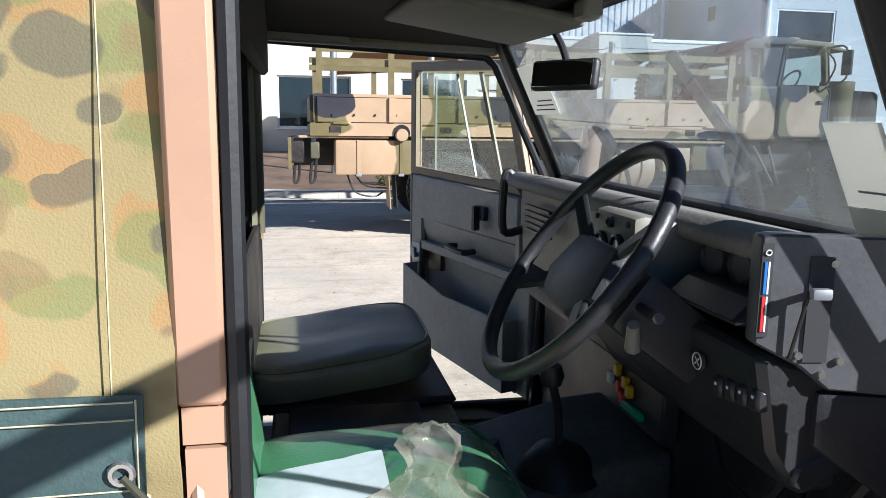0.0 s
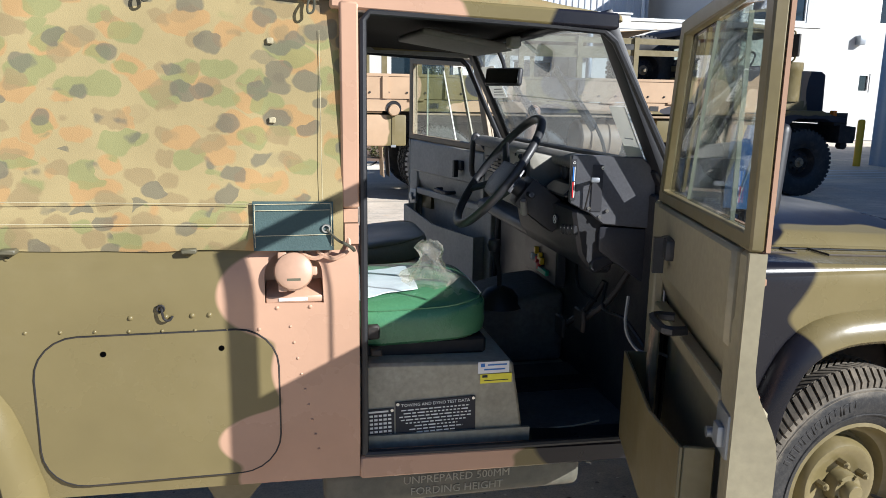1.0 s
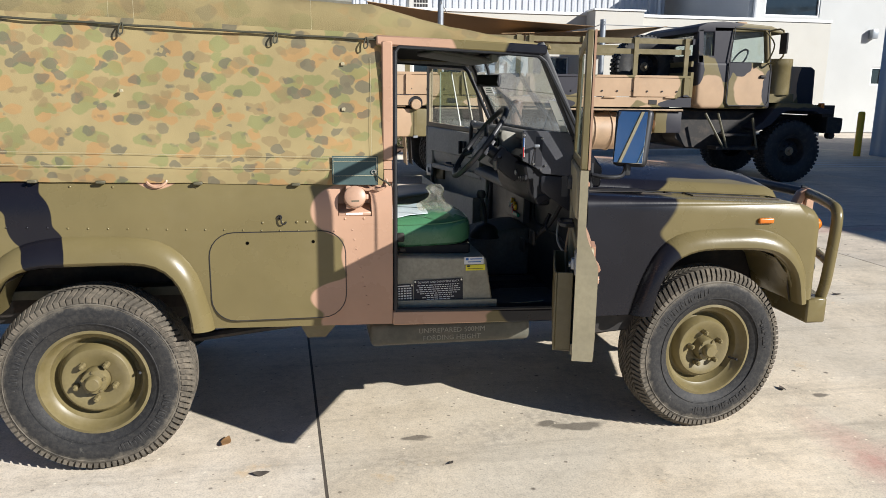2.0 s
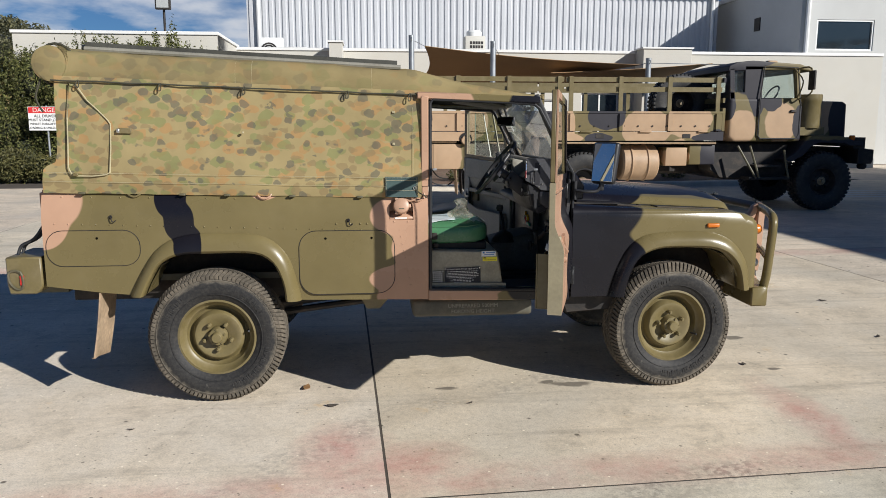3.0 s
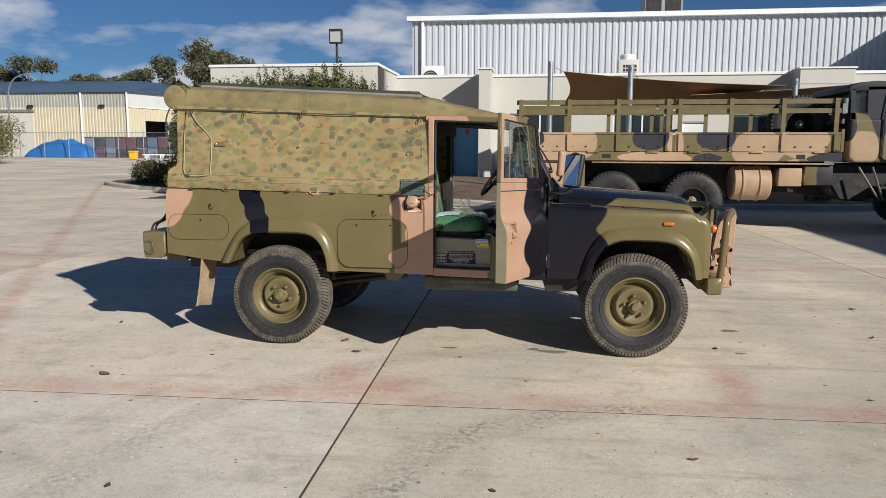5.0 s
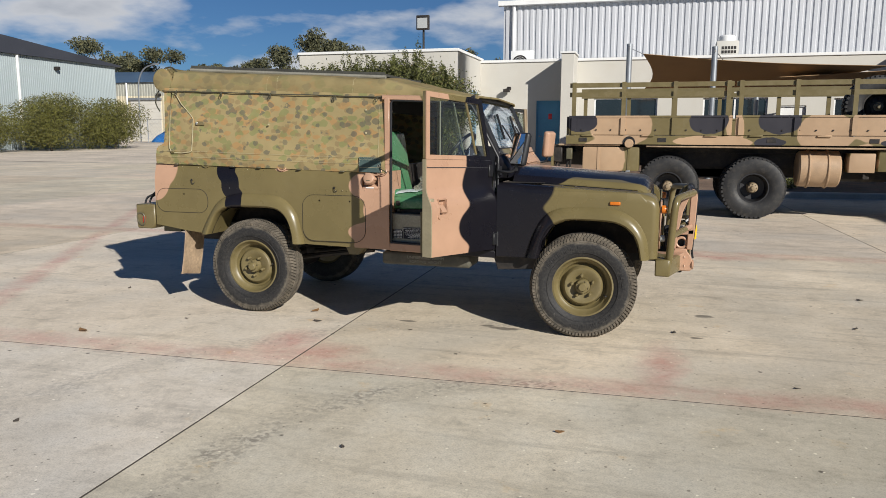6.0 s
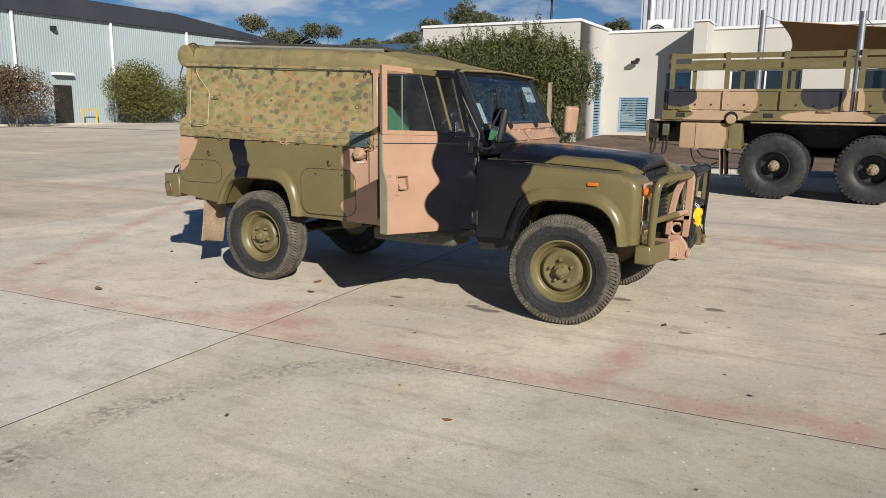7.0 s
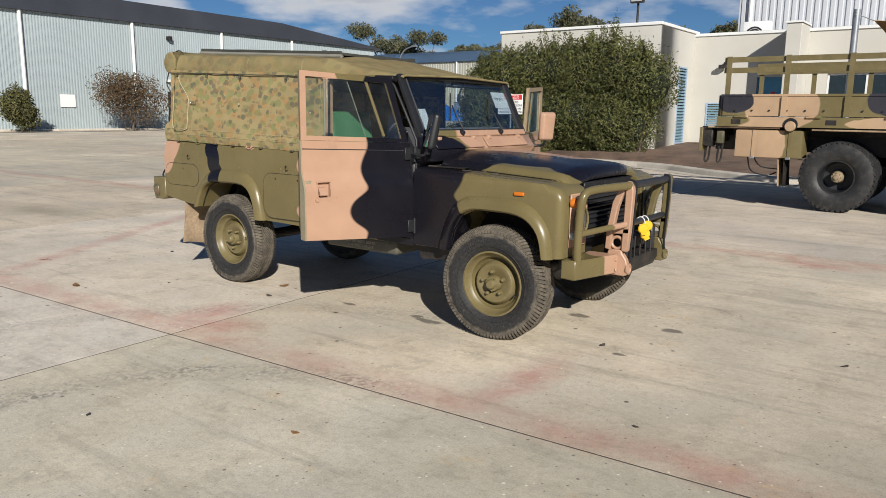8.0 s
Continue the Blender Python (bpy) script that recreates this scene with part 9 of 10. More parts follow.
# papers behind the windscreen
for k, (y0, y1, u0, u1) in enumerate(((1.25, 1.46, 0.47, 0.80), (0.14, 0.245, 0.03, 0.42))):
    e = thing("windscreen_paper", ws((u0 + u1) / 2, (y0 + y1) / 2, -0.008), "white sheet with a scrawled note taped inside the windscreen" if k == 0 else "narrow blank white sheet taped inside the windscreen", "paper sheet", "papers in the windscreen")
    bm = B()
    ws_bar(bm, u0, u1, y0, y1, -0.0065, -0.0055)
    part("sheet", bm, M["thin_paper"], e)
    bm = B()
    if k == 0:
        tube(bm, [ws(0.66 + 0.035 * math.sin(j * 1.9), y0 + 0.02 + 0.14 * j / 16, -0.0048) for j in range(17)], 0.0022, 4)
        for j in range(3):
            ws_bar(bm, 0.50 + 0.03 * j, 0.508 + 0.03 * j, y0 + 0.02, y1 - 0.03 - 0.02 * j, -0.0073, -0.0068)
        part("text_bar", bm, M["ink"], e)
    else:
        for j in range(2):
            ws_bar(bm, u0 + 0.10 + 0.06 * j, u0 + 0.108 + 0.06 * j, y0 + 0.02, y1 - 0.03, -0.0073, -0.0068)
        part("text_bar", bm, M["grey_metal"], e)
bm = B()
ws_bar(bm, 0.0, 0.14, 0.13, 0.24, -0.0105, -0.0095)
solo("registration_card", bm, M["thin_paper"], "small pale card propped at the foot of the windscreen", "card")


# ---- six-wheel military cargo truck ----
TY = 9.4
truck = thing("cargo_truck", (6.0, TY + 1.2, 0), "camouflage-painted six-wheel military cargo truck with drop-side tray", "truck")
TW = 2.45


def tfar(y):
    return 2 * TY + TW - y


bm = B()
for y in (TY + 0.75, TY + 1.55):
    box(bm, 1.3, 10.5, y, y + 0.14, 0.95, 1.22)
part("chassis", bm, M["dark_metal"], truck, "dark steel chassis rails")
# plain dark block, added to close the bright view below the cab
part("engine_tunnel", prism(B(), [(7.66, 1.34), (9.30, 1.34), (9.30, 0.66), (8.9, 0.58), (7.9, 0.62), (7.66, 0.80)], "y", TY + 0.42, TY + 1.98), M["dark_metal"], truck, "dark block filling the space below the cab", bevel=0.03)
bm = B()
box(bm, 1.50, 7.72, TY + 0.02, TY + TW - 0.02, 1.40, 1.53)
tray = part("tray_deck", bm, M["truck"], truck, "camouflage-painted tray deck", bevel=0.01)
bm = B()
box(bm, 1.50, 7.72, TY, TY + 0.018, 1.385, 1.555)
part("side_rave", bm, M["truck"], tray)
for x0, x1 in ((1.55, 4.58), (4.64, 7.68)):
    for near in (True, False):
        y0 = TY if near else TY + TW - 0.04
        bm = B()
        box(bm, x0, x1, y0 + 0.005, y0 + 0.035, 1.565, 1.895)
        sd = part("drop_side", bm, M["truck"], truck, "hinged drop side of the tray", bevel=0.005)
        bm = B()
        box(bm, x0, x1, y0 - 0.008, y0 + 0.045, 1.896, 1.935)
        part("top_rail", bm, M["truck"], sd)
        if near:
            n = 3
            for k in range(n + 1):
                x = x0 + 0.05 + (x1 - x0 - 0.18) * k / n
                bm = B()
                box(bm, x, x + 0.09, y0 - 0.03, y0 + 0.004, 1.57, 1.893)
                part("stiffener", bm, M["truck"], sd)
            for k in range(10):
                x = x0 + 0.25 + (x1 - x0 - 0.5) * k / 9
                part("bolt", rod(B(), (x, y0 - 0.012, 1.66), (x, y0 + 0.006, 1.66), 0.016, 6), M["dark_metal"], sd)
            for k in (0.12, 0.5, 0.88):
                x = x0 + (x1 - x0) * k
                part("side_latch", rbox(B(), x - 0.12, x + 0.12, y0 - 0.035, y0 - 0.002, 1.535, 1.572, 0.01, 1), M["truck"], sd)
        # posts and slats above the sides
        for k in range(4):
            x = x0 + 0.04 + (x1 - x0 - 0.16) * k / 3
            bm = B()
            box(bm, x, x + 0.08, y0 + 0.05 if near else y0 - 0.045, y0 + 0.09 if near else y0 - 0.005, 1.60, 2.58)
            part("post", bm, M["olive"], sd)
        for z in (2.30, 2.48) if near else (2.38, 2.50):
            bm = B()
            box(bm, x0 - 0.01, x1 + 0.01, y0 + 0.092 if near else y0 - 0.08, y0 + 0.117 if near else y0 - 0.05, z, z + 0.09)
            part("slat", bm, M["olive"], sd)
bm = B()
box(bm, 1.50, 1.545, TY + 0.05, TY + TW - 0.05, 1.56, 1.92)
part("tail_board", bm, M["truck"], truck, "tray tail board", bevel=0.005)
bm = B()
box(bm, 7.70, 7.76, TY + 0.05, TY + TW - 0.05, 1.56, 2.0)
part("head_board", bm, M["truck"], truck, "tray head board", bevel=0.005)
for z in (2.10, 2.48):
    part("head_rail", box(B(), 7.70, 7.74, TY + 0.05, TY + TW - 0.05, z, z + 0.09), M["truck"], truck)
for x in (1.75, 3.25, 5.2, 6.9):
    part("side_marker", rbox(B(), x, x + 0.16, TY - 0.008, TY, 1.43, 1.51, 0.004, 1), M["dark_metal"], tray, "small recessed side marker lamp")
bm = B()
rod(bm, (1.35, TY + 0.05, 1.37), (2.55, TY + 0.05, 1.37), 0.018, 8)
rod(bm, (3.05, TY + 0.05, 1.35), (7.6, TY + 0.05, 1.33), 0.018, 8)
part("tie_rail", bm, M["mudflap"], truck, "thin rope rail below the tray")
rc = part("filler_recess", lathe(B(), [(0.085, -0.006), (0.115, -0.012), (0.115, 0.0), (0.085, 0.0)], 24, (2.72, TY - 0.002, 1.425)), M["rubber"], truck, "dark recess round the filler cap")
part("filler_cap", lathe(B(), [(0.002, -0.055), (0.075, -0.055), (0.088, -0.035), (0.088, 0.0)], 20, (2.72, TY + 0.0, 1.40)), M["truck_tan"], rc, "round tan filler cap")
bx = part("tool_box", rbox(B(), 1.83, 2.92, TY + 0.04, TY + 0.55, 0.86, 1.33, 0.03, 2), M["truck"], truck, "large camouflage-painted side locker")
for x in (2.12, 2.70):
    part("strap_rib", box(B(), x, x + 0.045, TY + 0.028, TY + 0.04, 0.84, 1.33), M["truck"], bx)
    part("catch", rbox(B(), x - 0.02, x + 0.06, TY + 0.005, TY + 0.03, 0.84, 0.88, 0.006, 1), M["grey_metal"], bx)
part("rear_light_box", rbox(B(), 1.22, 1.42, TY + 0.10, TY + 0.35, 1.02, 1.38, 0.02, 1), M["dark_metal"], truck, "dark rear lamp box")
part("rear_lamp", rbox(B(), 1.50, 1.62, TY + 0.06, TY + 0.16, 1.08, 1.30, 0.012, 1), M["olive_dark"], truck, "small olive lamp housing")
part("rear_plate", box(B(), 1.20, 1.25, TY + 0.06, TY + 0.34, 0.93, 1.36), M["olive"], truck, "olive corner plate", bevel=0.006)
bm = B()
box(bm, 1.28, 1.52, TY + 0.4, TY + 2.0, 1.10, 1.34)
part("rear_cross_member", bm, M["dark_metal"], truck)
bm = B()
for x in (1.33, 1.55):
    tube(bm, smooth_line([(x, TY + 0.2, 1.15), (x - 0.04, TY + 0.19, 0.95), (x - 0.05, TY + 0.2, 0.75), (x + 0.01, TY + 0.21, 0.80), (x + 0.03, TY + 0.2, 1.1)], 4), 0.02, 6)
part("tow_chain_loop", bm, M["dark_metal"], truck, "hanging rubber hose loop")
for x, mt in ((2.55, "mudflap"), (2.64, "dark_metal")):
    part("mud_flap", sheet(B(), lambda u, v: V(x + 0.03 * v, TY + 0.08 + 0.45 * u, 0.86 - 0.48 * v), 3, 5, V(0.012, 0, 0)), M[mt], truck, "hanging mud flap")
bm = B()
tube(bm, smooth_line([(2.0, TY + 0.3, 0.86), (2.1, TY + 0.2, 0.62), (2.35, TY + 0.2, 0.55), (2.5, TY + 0.3, 0.60)], 5), 0.012, 6)
tube(bm, smooth_line([(2.1, TY + 0.3, 0.86), (2.25, TY + 0.22, 0.70), (2.55, TY + 0.25, 0.66)], 5), 0.012, 6)
part("air_hose", bm, M["rubber"], truck)

# fuel drum, lockers, steps
ft = part("fuel_tank", lathe(B(), [(0.02, 5.80), (0.30, 5.80), (0.335, 5.83), (0.34, 6.0), (0.34, 6.32), (0.335, 6.49), (0.30, 6.52), (0.02, 6.52)], 32, (0, TY + 0.42, 0.95), "x"), M["truck_tan"], truck, "tan-pink cylindrical fuel tank")
for x in (5.98, 6.30):
    part("tank_strap", tube(B(), ring(V(x, TY + 0.42, 0.95), V(1, 0, 0), 0.346, 28), 0.018, 6, True), M["truck_tan"], ft)
part("battery_box", rbox(B(), 6.62, 7.05, TY + 0.08, TY + 0.5, 0.90, 1.25, 0.02, 2), M["truck"], truck, "battery box")
part("air_tank_panel", rbox(B(), 7.10, 7.62, TY + 0.10, TY + 0.4, 0.92, 1.30, 0.03, 2), M["truck"], truck, "sloped side locker")
st = part("cab_step", box(box(B(), 8.30, 9.15, TY + 0.02, TY + 0.35, 0.62, 0.68), 8.45, 9.0, TY + 0.08, TY + 0.38, 0.86, 0.91), M["dark_metal"], truck, "dark steel cab step", bevel=0.004)
for a, b in (((8.05, TY + 0.05, 1.28), (8.45, TY + 0.03, 0.65)), ((8.30, TY + 0.05, 1.28), (8.52, TY + 0.03, 0.65)), ((9.0, TY + 0.05, 1.20), (9.12, TY + 0.03, 0.65))):
    part("step_strut", rod(B(), a, b, 0.022, 8), M["olive_dark"], st)

# cab
CY0, CY1 = TY + 0.10, TY + 2.35
bm = B()
prism(bm, [(7.86, 1.44), (7.98, 1.36), (9.36, 1.36), (9.36, 2.05), (9.20, 2.20), (7.86, 2.20)], "y", CY0, CY1)
cab = part("cab_body", bm, M["truck"], truck, "camouflage-painted truck cab", bevel=0.13, segments=4)
bm = B()
prism(bm, [(7.80, 2.70), (9.26, 2.74), (9.52, 2.70), (9.53, 2.74), (9.26, 2.84), (8.3, 2.90), (7.98, 2.87), (7.82, 2.80)], "y", CY0 + 0.02, CY1 - 0.02)
part("cab_roof", bm, M["truck"], truck, "rounded cab roof with sun peak", bevel=0.05, segments=3)
for y in (CY0 + 0.02, CY1 - 0.10):
    for pts in ([(7.87, 2.17), (7.97, 2.17), (7.93, 2.76), (7.83, 2.74)], [(8.16, 2.17), (8.52, 2.17), (8.50, 2.80), (8.14, 2.80)], [(9.22, 2.18), (9.33, 2.12), (9.25, 2.76), (9.14, 2.76)]):
        part("cab_pillar", prism(B(), pts, "y", y, y + 0.08), M["truck"], cab, bevel=0.01)
    part("quarter_panel", prism(B(), [(7.87, 2.17), (8.17, 2.17), (8.17, 2.30), (7.87, 2.30)], "y", y, y + 0.07), M["truck"], cab)
    for pts in ([(7.93, 2.28), (8.17, 2.28), (8.16, 2.74), (7.93, 2.72)], [(8.50, 2.17), (9.23, 2.18), (9.15, 2.77), (8.50, 2.79)]):
        part("side_window", prism(B(), pts, "y", y + 0.03, y + 0.035), M["glass"], cab, "cab side window")
part("rear_wall", box(box(box(B(), 7.97, 8.03, CY0 + 0.1, CY1 - 0.1, 2.15, 2.32), 7.97, 8.03, CY0 + 0.1, CY0 + 0.45, 2.32, 2.78), 7.97, 8.03, CY1 - 0.45, CY1 - 0.1, 2.32, 2.78), M["truck"], cab)
part("rear_window", box(B(), 7.99, 8.0, CY0 + 0.45, CY1 - 0.45, 2.32, 2.78), M["glass"], cab)
part("windscreen", prism(B(), [(9.30, 2.14), (9.31, 2.14), (9.22, 2.76), (9.21, 2.76)], "y", CY0 + 0.1, CY1 - 0.1), M["glass"], cab)
part("cab_seat", rbox(rbox(B(), 8.3, 8.75, CY0 + 0.3, CY0 + 0.8, 1.9, 2.18, 0.05), 8.25, 8.40, CY0 + 0.3, CY0 + 0.8, 2.1, 2.65, 0.05), M["seat_dark"], cab, "dark cab seat")
part("steering_wheel", tube(B(), [V(9.0 + 0.10 * math.sin(a), CY0 + 0.55 + 0.2 * math.cos(a), 2.28 + 0.17 * math.sin(a)) for a in [k * math.tau / 24 for k in range(24)]], 0.018, 6, True), M["black_plastic"], cab)
dr = part("cab_door", prism(B(), [(8.52, 1.40), (9.22, 1.40), (9.28, 1.46), (9.28, 2.08), (9.22, 2.19), (8.46, 2.19), (8.46, 1.46)], "y", CY0 - 0.025, CY0 - 0.001), M["truck"], truck, "camouflage-painted cab door", bevel=0.012)
part("door_seam", tube(B(), [(8.50, CY0 - 0.024, 1.42), (9.24, CY0 - 0.024, 1.42), (9.29, CY0 - 0.024, 1.50), (9.29, CY0 - 0.024, 2.06), (9.19, CY0 - 0.01, 2.77), (8.52, CY0 - 0.01, 2.80), (8.45, CY0 - 0.024, 2.14), (8.45, CY0 - 0.024, 1.48)], 0.013, 6, True), M["rubber"], dr)
part("door_handle", rbox(B(), 9.08, 9.2, CY0 - 0.06, CY0 - 0.02, 1.92, 1.97, 0.01, 1), M["dark_metal"], dr)
mr = part("mirror_bracket", tube(tube(B(), smooth_line([(9.18, CY0, 2.74), (9.32, CY0 - 0.25, 2.74), (9.34, CY0 - 0.27, 2.3), (9.20, CY0, 2.16)], 4), 0.016, 6), smooth_line([(9.12, CY0, 2.76), (9.20, CY0 - 0.20, 2.5), (9.22, CY0, 2.2)], 4), 0.014, 6), M["truck"], truck, "tubular mirror bracket")
part("mirror_head", rbox(B(), 9.31, 9.35, CY0 - 0.38, CY0 - 0.18, 2.34, 2.70, 0.015, 2), M["dark_metal"], mr)
part("roof_lamp", rbox(B(), 8.75, 8.95, CY0 + 0.3, CY0 + 0.45, 2.865, 2.93, 0.02, 1), M["truck_tan"], cab)
# bonnet, fender, air cleaner, bumper
bm = B()
prism(bm, [(9.38, 1.30), (10.50, 1.30), (10.58, 1.40), (10.56, 2.10), (10.48, 2.15), (9.38, 2.17)], "y", TY + 0.55, TY + 1.95)
part("engine_bonnet", bm, M["truck"], truck, "square camouflage-painted engine bonnet", bevel=0.04, segments=2)
part("radiator_guard", box(B(), 10.585, 10.63, TY + 0.7, TY + 1.8, 1.25, 2.05), M["dark_metal"], truck, "dark radiator guard")
for near in (True, False):
    y0, y1 = (TY + 0.02, TY + 0.60) if near else (tfar(TY + 0.60), tfar(TY + 0.02))
    arch = [(9.02, 1.02), (9.22, 1.14), (9.42, 1.38), (9.55, 1.47), (10.15, 1.47), (10.42, 1.38), (10.62, 1.35), (10.62, 1.28), (10.34, 1.28), (10.24, 1.33), (9.70, 1.34), (9.55, 1.27), (9.38, 1.08), (9.10, 0.95)]
    fd = part("fender", prism(B(), arch, "y", y0, y1), M["truck"], truck, "flat angular front mudguard", bevel=0.008)
    part("indicator", rbox(B(), 10.40, 10.48, y0 + 0.05, y0 + 0.15, 1.38, 1.48, 0.02, 2), M["amber"], fd, "amber indicator")
    part("headlight", lathe(B(), [(0.02, 10.60), (0.10, 10.60), (0.11, 10.68), (0.02, 10.70)], 18, (0, (y0 + y1) / 2, 1.2), "x"), M["lamp_lens"], fd)
ac_ = part("air_cleaner", lathe(B(), [(0.02, 1.62), (0.23, 1.62), (0.235, 1.66), (0.235, 2.12), (0.25, 2.14), (0.25, 2.22), (0.25, 2.265), (0.244, 2.272), (0.02, 2.278)], 28, (9.60, TY + 0.33, 0), "z"), M["olive"], truck, "olive drum-shaped air cleaner")
part("air_cleaner_base", box(B(), 9.36, 9.86, TY + 0.15, TY + 0.55, 1.48, 1.64), M["olive"], ac_)
bp = part("front_bumper", prism(B(), [(10.55, 0.92), (10.85, 0.92), (10.88, 1.0), (10.88, 1.20), (10.55, 1.24)], "y", TY + 0.05, TY + 2.4), M["dark_metal"], truck, "heavy dark front bumper", bevel=0.01)
part("bumper_bracket", box(B(), 10.45, 10.70, TY + 0.08, TY + 0.5, 1.22, 1.44), M["dark_metal"], bp)
part("tow_hook", lathe(B(), [(0.02, -0.08), (0.07, -0.06), (0.07, 0.06), (0.02, 0.08)], 12, (10.82, TY + 0.3, 0.87)), M["dark_metal"], bp)
# spare wheel behind the cab
SPARE = pose(7.22, TY + 1.05, 2.115)

TWHEEL = {}


def truck_wheel(m, deep=True, rear=True):
    R, rim, h = 0.585, 0.27, 0.19
    if "tyre" not in TWHEEL:
        bm = B()
        lathe(bm, [(rim - 0.01, -h * 0.7), (rim + 0.02, -h * 0.9), (rim + 0.10, -h * 1.05), (R - 0.10, -h * 1.05), (R - 0.04, -h * 0.95), (R - 0.022, -h * 0.8), (R - 0.02, 0), (R - 0.022, h * 0.8), (R - 0.04, h * 0.95), (R - 0.10, h * 1.05), (rim, h * 0.8)], 56, closed=True)
        TWHEEL["tyre"] = mesh_of("tyre", bm, M["tyre"])
        t = B()
        n = 44
        for k in range(n):
            for y0, y1, off in ((-0.96, -0.42, 0.0), (-0.36, 0.02, 0.5), (0.06, 0.40, 0.0), (0.46, 0.96, 0.5)):
                mm = pose(0, 0, 0, 0, -(k + off) * 360 / n, 0)
                L = math.tau * R / n * 0.30
                box(t, -L, L, y0 * h, y1 * h, R - 0.045, R + 0.002 - (0.012 if abs(y0) > 0.9 or abs(y1) > 0.9 else 0), mm)
        TWHEEL["tread"] = mesh_of("tread", t, M["tyre"])
        bm = B()
        lathe(bm, [(rim, -h * 0.75), (rim + 0.012, -h * 0.86), (rim - 0.012, -h * 0.86), (rim - 0.03, -h * 0.6), (rim - 0.05, h * 0.35), (0.12, h * 0.42), (0.10, h * 0.42), (0.001, h * 0.42)], 40, caps=False)
        TWHEEL["rim_rear"] = mesh_of("rim", bm, M["rubber"])
        bm = B()
        lathe(bm, [(rim, -h * 0.75), (rim + 0.012, -h * 0.86), (rim - 0.012, -h * 0.86), (rim - 0.03, -h * 0.5), (rim - 0.06, -h * 0.25), (0.15, -h * 0.45), (0.10, -h * 0.55), (0.001, -h * 0.55)], 40, caps=False)
        TWHEEL["rim_front"] = mesh_of("rim", bm, M["dark_metal"])
        bm = B()
        lathe(bm, [(0.11, h * 0.42), (0.10, -h * 0.2), (0.085, -h * 0.55), (0.04, -h * 0.62), (0.035, -h * 0.95), (0.005, -h * 0.97)], 20)
        for k in range(8):
            a = radians(45 * k)
            rod(bm, (0.07 * math.cos(a), -h * 0.66, 0.07 * math.sin(a)), (0.07 * math.cos(a), -h * 0.5, 0.07 * math.sin(a)), 0.010, 6)
        TWHEEL["hub"] = mesh_of("hub", bm, M["frame_tan"])
        bm = B()
        rod(bm, (0, -h * 0.72, 0), (0, -h * 0.3, 0), 0.018, 6)
        TWHEEL["wheel_nut"] = mesh_of("wheel_nut", bm, M["dark_metal"])
    w = part("wheel", TWHEEL["tyre"], None, truck, "large dusty cross-country truck tyre", at=m)
    for nm, me in (("tread", "tread"), ("rim", "rim_rear" if rear else "rim_front"), ("hub", "hub")):
        part(nm, TWHEEL[me], None, w, at=m)
    if not rear:
        for k in range(8):
            a = radians(45 * k)
            part("wheel_nut", TWHEEL["wheel_nut"], None, w, at=m @ pose(0.14 * math.cos(a), 0.0, 0.14 * math.sin(a)))


for x, rear in ((3.48, True), (5.03, True), (9.87, False)):
    truck_wheel(pose(x, TY + 0.23, 0.583), True, rear)
    truck_wheel(pose(x, tfar(TY + 0.23), 0.583, 0, 0, 180), True, rear)
    if rear:
        truck_wheel(pose(x, TY + 0.66, 0.583), True, True)
truck_wheel(SPARE, True, False)
for x in (3.48, 5.03, 9.87):
    part("axle", rod(lathe(B(), [(0.02, -0.2), (0.17, -0.12), (0.22, 0), (0.17, 0.12), (0.02, 0.2)], 16, (x, TY + 1.22, 0.60), "x"), (x, TY + 0.3, 0.585), (x, TY + 2.15, 0.585), 0.07, 12), M["dark_metal"], truck)
part("spring_pack", box(B(), 3.2, 5.3, TY + 0.9, TY + 1.0, 0.72, 0.9), M["dark_metal"], truck)
part("spring_pack", box(B(), 9.2, 10.4, TY + 0.9, TY + 1.0, 0.7, 0.85), M["dark_metal"], truck)
part("tray_bearer", box(B(), 1.62, 7.66, TY + 0.70, TY + 1.95, 1.225, 1.398), M["dark_metal"], truck, "dark underside of the tray")
part("inner_mudguard", box(B(), 2.95, 5.62, TY + 0.90, TY + 0.93, 0.75, 1.40), M["dark_metal"], truck, "dark inner mudguard")
part("far_locker", rbox(B(), 5.70, 7.62, TY + 1.75, TY + 2.3, 0.72, 1.22, 0.02, 1), M["dark_metal"], truck, "dark locker on the far side")
part("gearbox", rbox(B(), 6.0, 9.0, TY + 0.9, TY + 1.55, 0.70, 1.15, 0.05, 1), M["dark_metal"], truck)


